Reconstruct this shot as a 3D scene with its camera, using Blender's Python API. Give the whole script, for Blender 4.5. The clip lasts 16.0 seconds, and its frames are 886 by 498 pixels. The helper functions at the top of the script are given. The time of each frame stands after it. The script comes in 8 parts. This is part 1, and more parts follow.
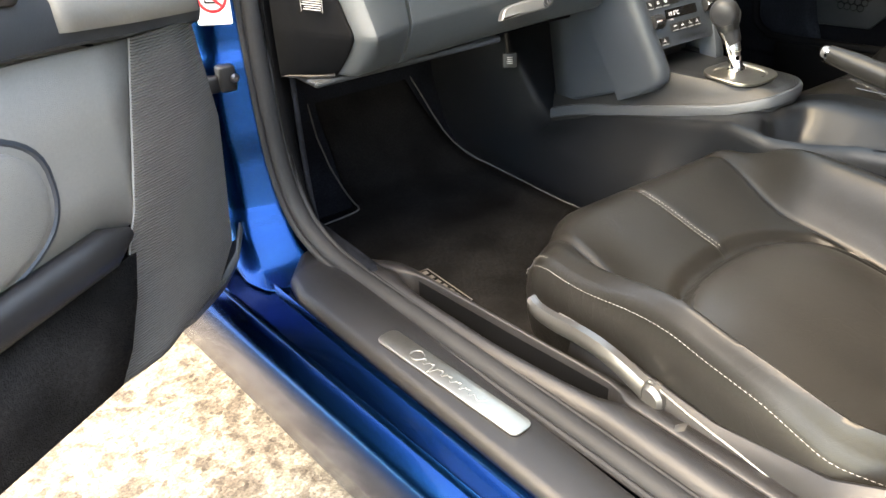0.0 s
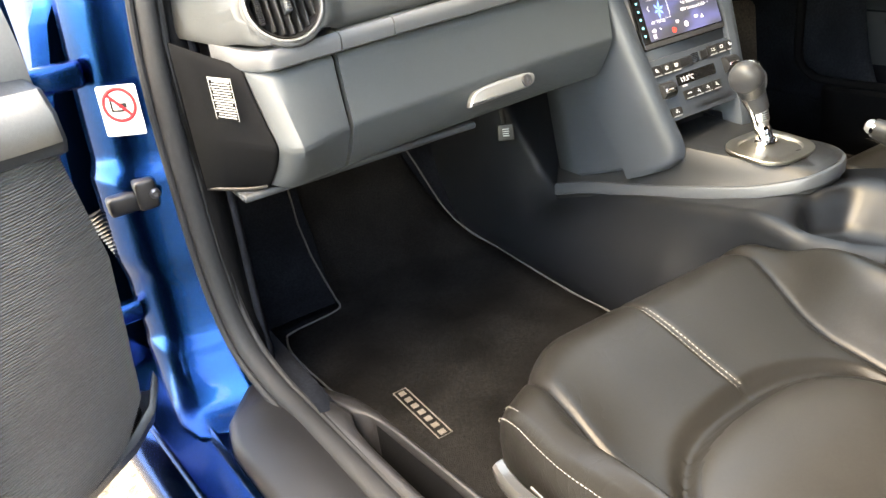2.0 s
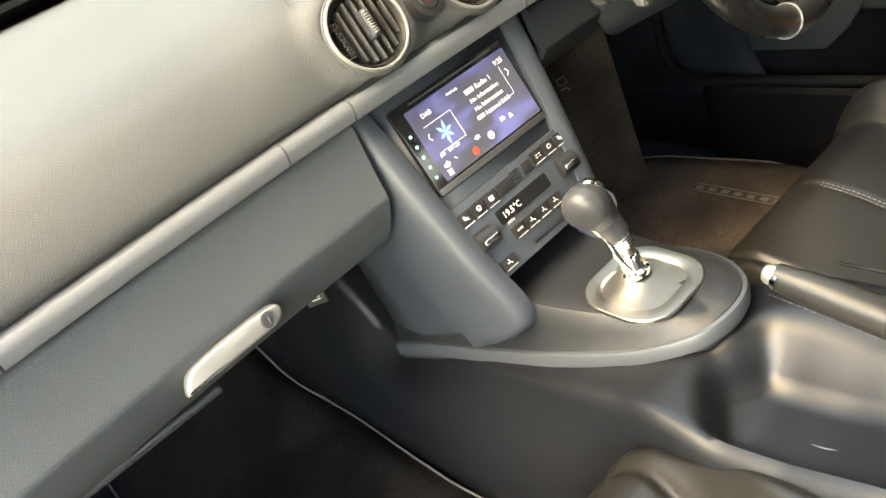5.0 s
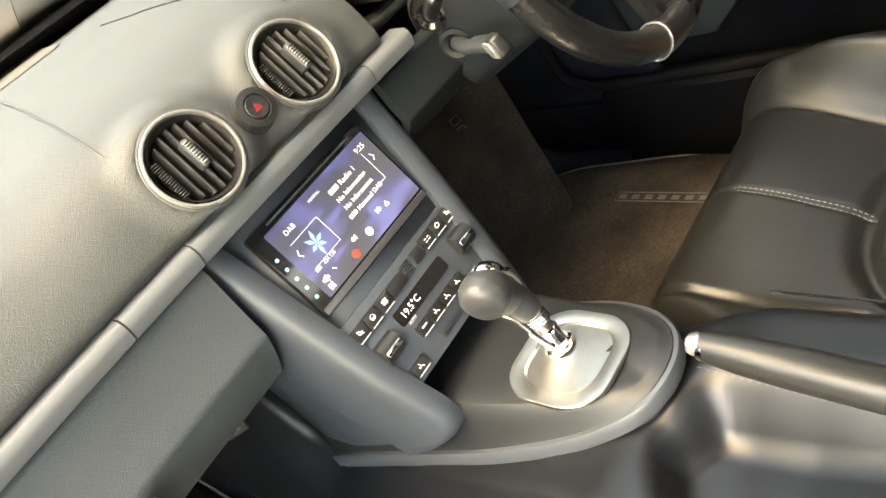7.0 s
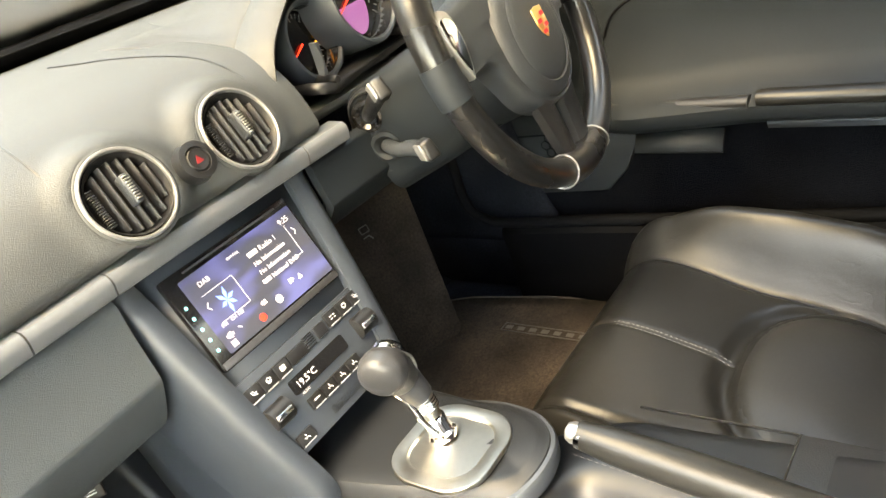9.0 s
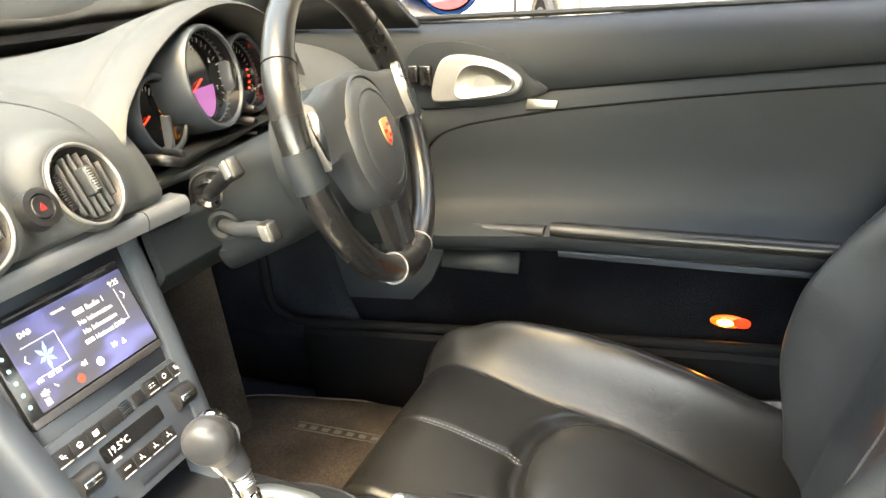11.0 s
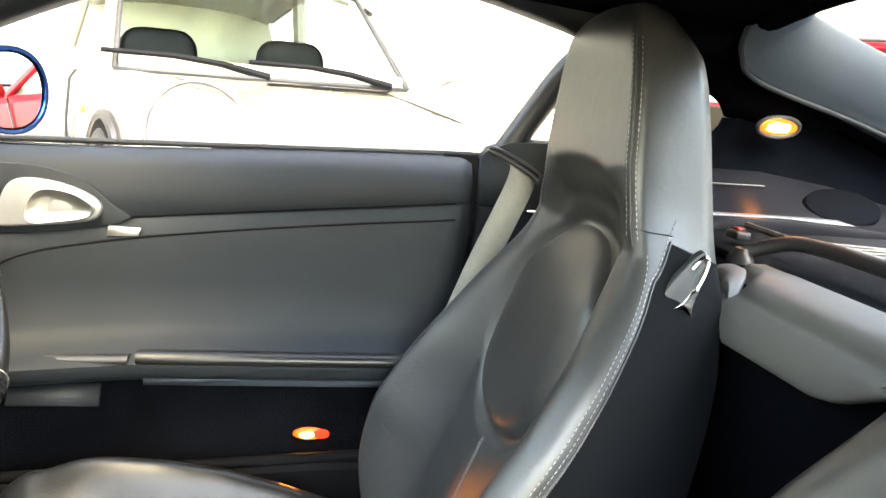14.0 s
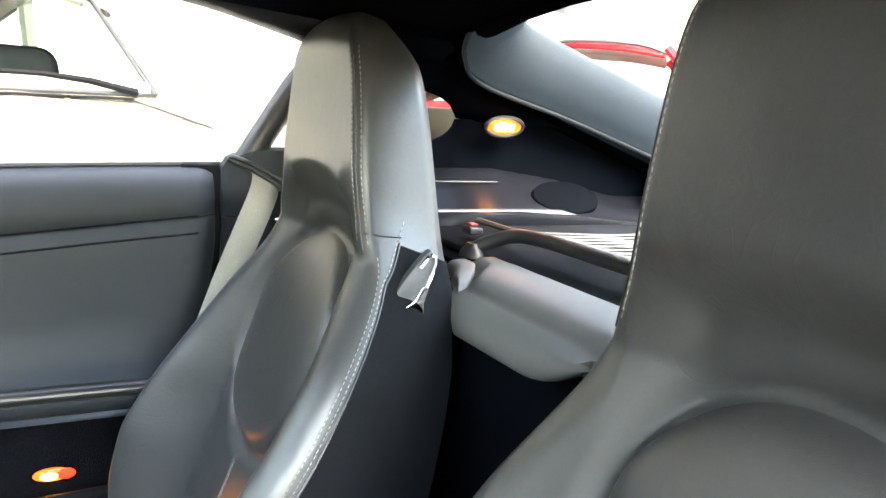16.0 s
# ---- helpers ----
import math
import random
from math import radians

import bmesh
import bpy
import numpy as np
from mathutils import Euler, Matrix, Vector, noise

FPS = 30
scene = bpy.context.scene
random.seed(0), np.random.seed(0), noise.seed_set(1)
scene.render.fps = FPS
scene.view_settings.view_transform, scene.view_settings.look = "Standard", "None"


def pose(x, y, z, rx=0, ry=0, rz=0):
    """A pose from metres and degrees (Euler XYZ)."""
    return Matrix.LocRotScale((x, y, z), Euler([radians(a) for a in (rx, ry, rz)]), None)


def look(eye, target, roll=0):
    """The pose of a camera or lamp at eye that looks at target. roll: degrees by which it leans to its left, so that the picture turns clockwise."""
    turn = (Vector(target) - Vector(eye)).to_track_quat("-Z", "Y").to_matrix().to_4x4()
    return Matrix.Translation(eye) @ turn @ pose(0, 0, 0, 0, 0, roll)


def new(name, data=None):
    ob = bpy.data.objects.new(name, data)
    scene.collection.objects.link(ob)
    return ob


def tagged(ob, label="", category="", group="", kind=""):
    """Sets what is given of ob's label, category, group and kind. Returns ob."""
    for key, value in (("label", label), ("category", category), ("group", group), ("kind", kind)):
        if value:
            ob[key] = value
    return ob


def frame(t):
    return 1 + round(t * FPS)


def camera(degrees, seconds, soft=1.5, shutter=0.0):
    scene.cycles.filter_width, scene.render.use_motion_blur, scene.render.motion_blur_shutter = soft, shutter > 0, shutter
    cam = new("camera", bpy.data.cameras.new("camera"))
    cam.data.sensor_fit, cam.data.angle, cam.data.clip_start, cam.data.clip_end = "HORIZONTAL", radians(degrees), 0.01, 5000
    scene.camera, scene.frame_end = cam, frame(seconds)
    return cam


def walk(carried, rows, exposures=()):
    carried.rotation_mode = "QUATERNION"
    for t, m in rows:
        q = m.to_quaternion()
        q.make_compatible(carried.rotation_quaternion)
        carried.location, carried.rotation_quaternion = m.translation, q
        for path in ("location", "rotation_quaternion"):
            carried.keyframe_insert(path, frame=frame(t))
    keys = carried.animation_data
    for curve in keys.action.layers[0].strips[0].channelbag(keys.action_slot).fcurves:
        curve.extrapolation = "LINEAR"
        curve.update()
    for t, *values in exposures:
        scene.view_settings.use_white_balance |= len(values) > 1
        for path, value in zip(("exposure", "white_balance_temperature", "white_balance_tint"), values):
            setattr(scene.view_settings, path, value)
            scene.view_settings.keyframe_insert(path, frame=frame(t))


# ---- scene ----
cam = camera(57.8, 16.0)
PATH = [
    (0, (-1.228, -0.059, 1.048), (-0.229, 1.361, 0.056), -2.6),
    (0.5, (-1.133, -0.03, 1.055), (-0.209, 1.422, 0.036), -4.1),
    (1, (-1.06, -0.018, 1.059), (-0.181, 1.47, 0.052), -5.2),
    (1.5, (-1.009, -0.001, 1.071), (-0.14, 1.517, 0.101), -5.9),
    (2, (-0.973, 0.059, 1.068), (-0.088, 1.588, 0.131), -6.8),
    (2.5, (-0.911, 0.146, 1.077), (-0.005, 1.674, 0.157), -8.1),
    (3, (-0.843, 0.215, 1.088), (0.042, 1.739, 0.143), -10.2),
    (3.5, (-0.749, 0.228, 1.108), (0.108, 1.744, 0.125), -12.7),
    (4, (-0.649, 0.234, 1.124), (0.197, 1.731, 0.101), -15.3),
    (4.5, (-0.578, 0.263, 1.137), (0.294, 1.735, 0.101), -17.9),
    (5, (-0.504, 0.297, 1.134), (0.413, 1.731, 0.084), -20.9),
    (5.2, (-0.48, 0.306, 1.133), (0.452, 1.729, 0.081), -22.4),
    (7.3, (-0.349, 0.324, 1.133), (0.633, 1.7, 0.065), -32.8),
    (7.5, (-0.35, 0.321, 1.133), (0.648, 1.695, 0.077), -32.5),
    (8, (-0.371, 0.316, 1.133), (0.737, 1.631, 0.112), -28.2),
    (8.5, (-0.403, 0.31, 1.13), (0.835, 1.552, 0.169), -22.2),
    (9, (-0.434, 0.312, 1.121), (0.924, 1.479, 0.228), -16.6),
    (9.2, (-0.442, 0.31, 1.122), (0.96, 1.445, 0.258), -14.5),
    (11.5, (-0.555, 0.375, 1.123), (1.263, 0.882, 0.46), -0.4),
    (12, (-0.579, 0.403, 1.131), (1.299, 0.718, 0.52), 1.7),
    (12.5, (-0.591, 0.401, 1.136), (1.329, 0.554, 0.597), 3.2),
    (13, (-0.595, 0.384, 1.143), (1.347, 0.377, 0.666), 4.1),
    (13.5, (-0.607, 0.378, 1.147), (1.339, 0.208, 0.717), 4.6),
    (14, (-0.597, 0.39, 1.148), (1.327, 0.018, 0.748), 4.7),
    (14.5, (-0.603, 0.391, 1.159), (1.279, -0.17, 0.782), 4.8),
    (15, (-0.609, 0.386, 1.161), (1.223, -0.331, 0.803), 4.7),
    (15.5, (-0.61, 0.364, 1.16), (1.176, -0.465, 0.811), 4.4),
    (16, (-0.617, 0.345, 1.161), (1.138, -0.543, 0.8), 3.5),
]
walk(cam, [(t, look(eye, target, roll)) for t, eye, target, roll in PATH],
     exposures=[(0, 4.37, 10000, 9), (2, 4.92, 10500, 9), (3.5, 5.15, 11300, 9), (5, 5.05, 11900, 8), (9, 5.20, 11800, 8), (11.5, 5.52, 10900, 8.5), (12.5, 5.5, 10600, 9), (14, 5.55, 9500, 8), (16, 5.83, 8900, 8)])


# ---- world, sun, exposure ----
world = bpy.data.worlds.new("sky")
scene.world = world
world.use_nodes = True
wn = world.node_tree.nodes
sky = wn.new("ShaderNodeTexSky")
sky.sky_type = "NISHITA"
sky.sun_disc = False
sky.sun_elevation, sky.sun_rotation = radians(58), radians(266)
world.node_tree.links.new(sky.outputs["Color"], wn["Background"].inputs["Color"])
wn["Background"].inputs["Strength"].default_value = 0.15
sun = new("sun", bpy.data.lights.new("sun", "SUN"))
sun.data.energy, sun.data.angle, sun.data.color = 0.50, radians(50), (1.0, 0.90, 0.74)
sun.matrix_world = look((-3.5, -0.05, 6.0), (0, 0.2, 0.4))


# ---- materials ----
def material(name, base, rough=0.5, metal=0.0, grain=0.0, size=200.0, bump=0.0, bump_size=400.0, stain=0.0, stain_size=6.0,
             coat=0.0, sheen=0.0, spec=0.5, emit=None, power=0.0):
    m = bpy.data.materials.new(name)
    m.use_nodes = True
    nt = m.node_tree
    b = nt.nodes["Principled BSDF"]
    b.inputs["Base Color"].default_value = (*base, 1)
    b.inputs["Roughness"].default_value = rough
    b.inputs["Metallic"].default_value = metal
    b.inputs["Specular IOR Level"].default_value = spec
    b.inputs["Coat Weight"].default_value = coat
    b.inputs["Coat Roughness"].default_value = 0.04
    b.inputs["Sheen Weight"].default_value = sheen
    b.inputs["Sheen Roughness"].default_value = 0.6
    if emit:
        b.inputs["Emission Color"].default_value = (*emit, 1)
        b.inputs["Emission Strength"].default_value = power
    at = nt.nodes.new("ShaderNodeTexCoord").outputs["Object"]
    if grain or stain:
        n1 = nt.nodes.new("ShaderNodeTexNoise")
        n1.inputs["Scale"].default_value, n1.inputs["Detail"].default_value = size, 4
        n2 = nt.nodes.new("ShaderNodeTexNoise")
        n2.inputs["Scale"].default_value, n2.inputs["Detail"].default_value = stain_size, 6
        for n in (n1, n2):
            nt.links.new(at, n.inputs["Vector"])
        m1 = nt.nodes.new("ShaderNodeMapRange")
        m1.inputs["From Min"].default_value, m1.inputs["From Max"].default_value = 0.25, 0.75
        m1.inputs["To Min"].default_value, m1.inputs["To Max"].default_value = 1 - grain, 1 + grain
        m2 = nt.nodes.new("ShaderNodeMapRange")
        m2.inputs["From Min"].default_value, m2.inputs["From Max"].default_value = 0.3, 0.7
        m2.inputs["To Min"].default_value, m2.inputs["To Max"].default_value = 1 - stain, 1 + stain
        nt.links.new(n1.outputs["Fac"], m1.inputs["Value"])
        nt.links.new(n2.outputs["Fac"], m2.inputs["Value"])
        mul = nt.nodes.new("ShaderNodeMath")
        mul.operation = "MULTIPLY"
        nt.links.new(m1.outputs[0], mul.inputs[0])
        nt.links.new(m2.outputs[0], mul.inputs[1])
        mix = nt.nodes.new("ShaderNodeVectorMath")
        mix.operation = "SCALE"
        mix.inputs[0].default_value = base
        nt.links.new(mul.outputs[0], mix.inputs["Scale"])
        nt.links.new(mix.outputs[0], b.inputs["Base Color"])
        r = nt.nodes.new("ShaderNodeMath")
        r.operation = "MULTIPLY_ADD"
        r.inputs[1].default_value, r.inputs[2].default_value = stain * 0.5, rough - stain * 0.25
        nt.links.new(n2.outputs["Fac"], r.inputs[0])
        nt.links.new(r.outputs[0], b.inputs["Roughness"])
    if bump:
        n3 = nt.nodes.new("ShaderNodeTexNoise")
        n3.inputs["Scale"].default_value, n3.inputs["Detail"].default_value = bump_size, 3
        nt.links.new(at, n3.inputs["Vector"])
        bp = nt.nodes.new("ShaderNodeBump")
        bp.inputs["Strength"].default_value, bp.inputs["Distance"].default_value = bump, 0.002
        nt.links.new(n3.outputs["Fac"], bp.inputs["Height"])
        nt.links.new(bp.outputs[0], b.inputs["Normal"])
    return m


def leather(name, base, rough, spec=0.5):
    """Grained hide: small cells over broad soft wrinkles."""
    m = material(name, base, rough, 0, 0.12, 300, 0, 400, 0.18, 9, spec=spec)
    nt = m.node_tree
    at = nt.nodes.new("ShaderNodeTexCoord").outputs["Object"]
    v = nt.nodes.new("ShaderNodeTexVoronoi")
    v.inputs["Scale"].default_value = 1200
    w = nt.nodes.new("ShaderNodeTexNoise")
    w.inputs["Scale"].default_value, w.inputs["Detail"].default_value, w.inputs["Distortion"].default_value = 26, 4, 1.8
    for n in (v, w):
        nt.links.new(at, n.inputs["Vector"])
    b1, b2 = nt.nodes.new("ShaderNodeBump"), nt.nodes.new("ShaderNodeBump")
    b1.inputs["Strength"].default_value, b1.inputs["Distance"].default_value = 0.10, 0.0008
    b2.inputs["Strength"].default_value, b2.inputs["Distance"].default_value = 0.09, 0.004
    nt.links.new(v.outputs["Distance"], b1.inputs["Height"])
    nt.links.new(w.outputs["Fac"], b2.inputs["Height"])
    # sparse thin creases, where a broad patch lets them show
    c = nt.nodes.new("ShaderNodeTexNoise")
    c.inputs["Scale"].default_value, c.inputs["Detail"].default_value, c.inputs["Distortion"].default_value = 17, 2, 0.9
    p = nt.nodes.new("ShaderNodeTexNoise")
    p.inputs["Scale"].default_value, p.inputs["Detail"].default_value = 6, 2
    for n in (c, p):
        nt.links.new(at, n.inputs["Vector"])
    off, mag, thin, patch, cut = (nt.nodes.new(k) for k in ("ShaderNodeMath", "ShaderNodeMath", "ShaderNodeMapRange", "ShaderNodeMapRange", "ShaderNodeMath"))
    off.operation, mag.operation, cut.operation = "SUBTRACT", "ABSOLUTE", "MULTIPLY"
    off.inputs[1].default_value = 0.5
    thin.interpolation_type = "SMOOTHSTEP"
    thin.inputs["From Min"].default_value, thin.inputs["From Max"].default_value = 0.0, 0.022
    thin.inputs["To Min"].default_value, thin.inputs["To Max"].default_value = -1.0, 0.0
    patch.inputs["From Min"].default_value, patch.inputs["From Max"].default_value = 0.50, 0.62
    nt.links.new(c.outputs["Fac"], off.inputs[0])
    nt.links.new(off.outputs[0], mag.inputs[0])
    nt.links.new(mag.outputs[0], thin.inputs["Value"])
    nt.links.new(p.outputs["Fac"], patch.inputs["Value"])
    nt.links.new(thin.outputs[0], cut.inputs[0])
    nt.links.new(patch.outputs[0], cut.inputs[1])
    b3 = nt.nodes.new("ShaderNodeBump")
    b3.inputs["Strength"].default_value, b3.inputs["Distance"].default_value = 0.14, 0.0008
    nt.links.new(cut.outputs[0], b3.inputs["Height"])
    nt.links.new(b3.outputs[0], b2.inputs["Normal"])
    nt.links.new(b2.outputs[0], b1.inputs["Normal"])
    nt.links.new(b1.outputs[0], nt.nodes["Principled BSDF"].inputs["Normal"])
    return m


LEATHER = leather("black_leather", (0.0112, 0.0110, 0.0106), 0.30, 0.27)
BACK_LEATHER = leather("black_leather_backrest", (0.0220, 0.0226, 0.0226), 0.34, 0.42)
BACK_PANEL = leather("worn_leather_back_panel", (0.0215, 0.0212, 0.0206), 0.34, 0.42)
# Backrest leather with the shade on the seat's side put into its colour.
SHELL = leather("shaded_shell_leather", (0.0030, 0.0035, 0.0044), 0.75, 0.06)
LEATHER_SMOOTH = leather("worn_black_leather", (0.0172, 0.0167, 0.0158), 0.34, 0.36)
KNOB = material("grey_worn_knob_leather", (0.030, 0.031, 0.034), 0.38, 0, 0.1, 200, 0.12, 500, 0.2, 20, spec=0.4)
RIM_LEATHER = material("polished_rim_leather", (0.0085, 0.0085, 0.0092), 0.28, 0, 0.1, 200, 0.12, 500, 0.25, 8)
DASH = material("soft_grey_dash_skin", (0.039, 0.0420, 0.0432), 0.52, 0, 0.06, 350, 0.35, 900, 0.08, 3)
# The same dash skin, made lighter for side light on the lower panels.
DASH_LOWER = material("lit_grey_lower_dash", (0.050, 0.058, 0.064), 0.44, 0, 0.06, 350, 0.35, 900, 0.08, 3)
PLASTIC = material("dark_grey_plastic", (0.026, 0.030, 0.035), 0.48, 0, 0.06, 300, 0.3, 1100, 0.12, 5)
PLASTIC_BLACK = material("black_plastic", (0.010, 0.010, 0.011), 0.38, 0, 0.08, 300, 0.25, 1000, 0.15, 6)
GLOSS_BLACK = material("gloss_black_plastic", (0.008, 0.008, 0.009), 0.12, 0, 0, 1, 0, 1, 0, 1)
STACK = material("console_lacquer_grey", (0.029, 0.036, 0.046), 0.42, 0, 0.04, 300, 0.15, 900, 0.08, 5)
STRIP = material("volcano_grey_trim", (0.115, 0.122, 0.13), 0.40, 0.2, 0.03, 300, 0.05, 900, 0.06, 5)
CARPET = material("black_carpet", (0.0088, 0.0104, 0.0140), 0.95, 0, 0.45, 240, 1.0, 500, 0.5, 9, spec=0.03)
MAT = material("dark_brown_mat_pile", (0.0082, 0.0081, 0.0084), 0.95, 0, 0.45, 260, 1.0, 500, 0.55, 9, spec=0.03)
# Faded brown pile, with the footwell's warm lamp glow in its colour.
MAT_WARM_LIT = material("warm_lit_brown_mat_pile", (0.050, 0.0375, 0.0290), 0.95, 0, 0.45, 260, 1.0, 500, 0.55, 9, sheen=0.03, spec=0.1)
PIPING = material("grey_piping", (0.16, 0.16, 0.16), 0.7, 0, 0.2, 500, 0.3, 900, 0.1, 9)
MAT_PIPING = material("dull_grey_piping", (0.062, 0.064, 0.068), 0.8, 0, 0.2, 500, 0.3, 900, 0.1, 9)
BROWN_PIPING = material("brown_piping", (0.075, 0.066, 0.058), 0.8, 0, 0.2, 500, 0.3, 900, 0.1, 9)
SPEAKER = material("dark_slate_speaker_plastic", (0.0085, 0.0115, 0.0150), 0.55, 0, 0.06, 300, 0.3, 1100, 0.12, 5, spec=0.3)
BADGE = material("grey_brown_weave", (0.11, 0.10, 0.092), 0.8, 0, 0.2, 500, 0.3, 900, 0.1, 9)
DOOR_CARPET = material("black_door_carpet", (0.0030, 0.0034, 0.0045), 0.95, 0, 0.45, 240, 1.0, 500, 0.4, 9, spec=0.02)
# Black door carpet, lightened for the daylight on the open door.
POCKET_CARPET = material("lit_black_pocket_carpet", (0.0125, 0.0118, 0.0118), 0.95, 0, 0.5, 240, 1.0, 500, 0.5, 14, spec=0.06)
THREAD = material("pale_grey_thread", (0.22, 0.22, 0.21), 0.7, 0, 0.1, 500)
RUBBER = material("rubber_seal", (0.016, 0.017, 0.019), 0.62, 0, 0.1, 200, 0.2, 500, 0.2, 6, spec=0.25)
ALU = material("brushed_aluminium", (0.42, 0.41, 0.375), 0.36, 1.0, 0.05, 120, 0.05, 600, 0.08, 8)
SATIN = material("satin_silver", (0.27, 0.27, 0.268), 0.34, 0.6, 0.03, 200, 0, 1, 0.05, 9)
LEVER = material("dull_silver_lever", (0.15, 0.15, 0.15), 0.32, 0.85, 0.03, 200, 0, 1, 0.05, 9)
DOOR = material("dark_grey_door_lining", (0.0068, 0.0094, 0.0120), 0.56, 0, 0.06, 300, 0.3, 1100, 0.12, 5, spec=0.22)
LEDGE = material("satin_black_ledge", (0.0045, 0.0052, 0.0075), 0.30, 0, 0.05, 200, 0.05, 600, 0.1, 5, spec=0.12)
# Door lining again, much lighter to hold the daylight on the open door.
LIT_DOOR_TRIM = material("lit_door_trim", (0.175, 0.170, 0.160), 0.5, 0, 0.06, 300, 0.3, 900, 0.1, 5)
TUNNEL = material("satin_black_tunnel", (0.0052, 0.0063, 0.0084), 0.38, 0, 0.08, 300, 0.10, 1000, 0.15, 6, spec=0.42)
SHROUD = material("dark_satin_shroud", (0.0105, 0.0118, 0.0138), 0.42, 0, 0.08, 300, 0.25, 1000, 0.15, 6, spec=0.40)
HOOD = material("dark_grey_hood_skin", (0.030, 0.0315, 0.0320), 0.55, 0, 0.06, 350, 0.35, 900, 0.08, 3)
BAND = material("satin_grey_band", (0.045, 0.052, 0.062), 0.42, 0.2, 0.03, 300, 0.05, 900, 0.06, 5)
MATTE_BLACK = material("matt_black_plastic", (0.0034, 0.0037, 0.0044), 0.8, 0, 0.08, 300, 0.3, 1000, 0.15, 6, spec=0.06)
SLATE = material("slate_blue_trim", (0.040, 0.052, 0.064), 0.55, 0, 0.06, 300, 0.25, 900, 0.12, 5, spec=0.10)
TAN = material("tan_cloth", (0.30, 0.28, 0.22), 0.9, 0, 0.2, 200, 0.3, 400, 0.2, 5)
CHROME = material("chrome", (0.9, 0.9, 0.9), 0.08, 1.0)
STEEL = material("dark_steel", (0.12, 0.12, 0.13), 0.35, 0.8, 0.1, 200)
HEADLINER = material("black_headliner_cloth", (0.0018, 0.0023, 0.0034), 0.97, 0, 0.3, 600, 0.4, 900, 0.1, 8, spec=0.0)
QUARTER = material("dull_beige_blocker", (0.020, 0.0185, 0.0140), 0.8, 0, 0.1, 200, 0.1, 500, 0.2, 9, spec=0.1)
NET = material("grey_net_cord", (0.013, 0.013, 0.0125), 0.6, 0, 0.2, 500, 0.3, 900, 0.2, 20)
GREY_TRIM = material("grey_rear_trim", (0.064, 0.066, 0.064), 0.55, 0, 0.06, 300, 0.3, 900, 0.1, 5)
BOOT_CARPET = material("grey_boot_carpet", (0.017, 0.021, 0.028), 0.97, 0, 0.6, 500, 1.0, 700, 0.25, 9, spec=0.02)
WEB = material("beige_belt_webbing", (0.135, 0.123, 0.098), 0.7, 0, 0.15, 500, 0.4, 700, 0.12, 9)
WHITE_WALL = material("white_wall_paint", (0.82, 0.82, 0.80), 0.8, 0, 0.03, 40, 0.1, 90, 0.05, 1.2)
WHITE_PRINT = material("white_print", (0.75, 0.75, 0.74), 0.6)
RED_PRINT = material("red_print", (0.62, 0.02, 0.03), 0.5)
DULL_RED = material("dull_red_print", (0.16, 0.008, 0.010), 0.5)
GREY_PRINT = material("grey_print", (0.35, 0.36, 0.36), 0.6)
CREAM_PAINT = material("ivory_car_paint", (0.165, 0.156, 0.128), 0.22, 0, 0, 1, 0, 1, 0.03, 2, coat=0.8)
RED_PAINT = material("dark_red_car_paint", (0.16, 0.004, 0.008), 0.3, 0, 0, 1, 0, 1, 0.03, 2, coat=0.05, spec=0.15)
AMBER = material("amber_lens", (0.8, 0.3, 0.02), 0.2)
LAMP_GLOW = material("warm_lamp_lens", (0.40, 0.10, 0.015), 0.3, emit=(1.0, 0.13, 0.014), power=0.032)
BULB_GLOW = material("lamp_bulb", (0.5, 0.3, 0.1), 0.3, emit=(1.0, 0.36, 0.07), power=4.5)
LAMP_RED = material("red_lamp_lens", (0.7, 0.03, 0.02), 0.25, emit=(1.0, 0.03, 0.015), power=0.06)
GLOW_WHITE = material("screen_white", (0.4, 0.4, 0.44), 0.3, emit=(0.85, 0.85, 1.0), power=0.050)
GLOW_CYAN = material("button_cyan", (0.1, 0.4, 0.5), 0.3, emit=(0.15, 0.75, 0.9), power=0.06)
GLOW_RED = material("gauge_red", (0.5, 0.02, 0.02), 0.3, emit=(1.0, 0.05, 0.03), power=0.10)
GLOW_ORANGE = material("tell_tale_orange", (0.6, 0.25, 0.02), 0.3, emit=(1.0, 0.35, 0.03), power=0.10)


def blue_paint():
    m = material("blue_metallic_paint", (0.0003, 0.0300, 0.125), 0.25, 1.0, 0, 1, 0, 1, 0, 1, coat=0.10, spec=0.2)
    nt = m.node_tree
    at = nt.nodes.new("ShaderNodeTexCoord").outputs["Object"]
    v = nt.nodes.new("ShaderNodeTexVoronoi")
    v.inputs["Scale"].default_value = 2500
    nt.links.new(at, v.inputs["Vector"])
    bp = nt.nodes.new("ShaderNodeBump")
    bp.inputs["Strength"].default_value, bp.inputs["Distance"].default_value = 0.06, 0.0005
    nt.links.new(v.outputs["Color"], bp.inputs["Height"])
    nt.links.new(bp.outputs[0], nt.nodes["Principled BSDF"].inputs["Normal"])
    return m


BLUE = blue_paint()


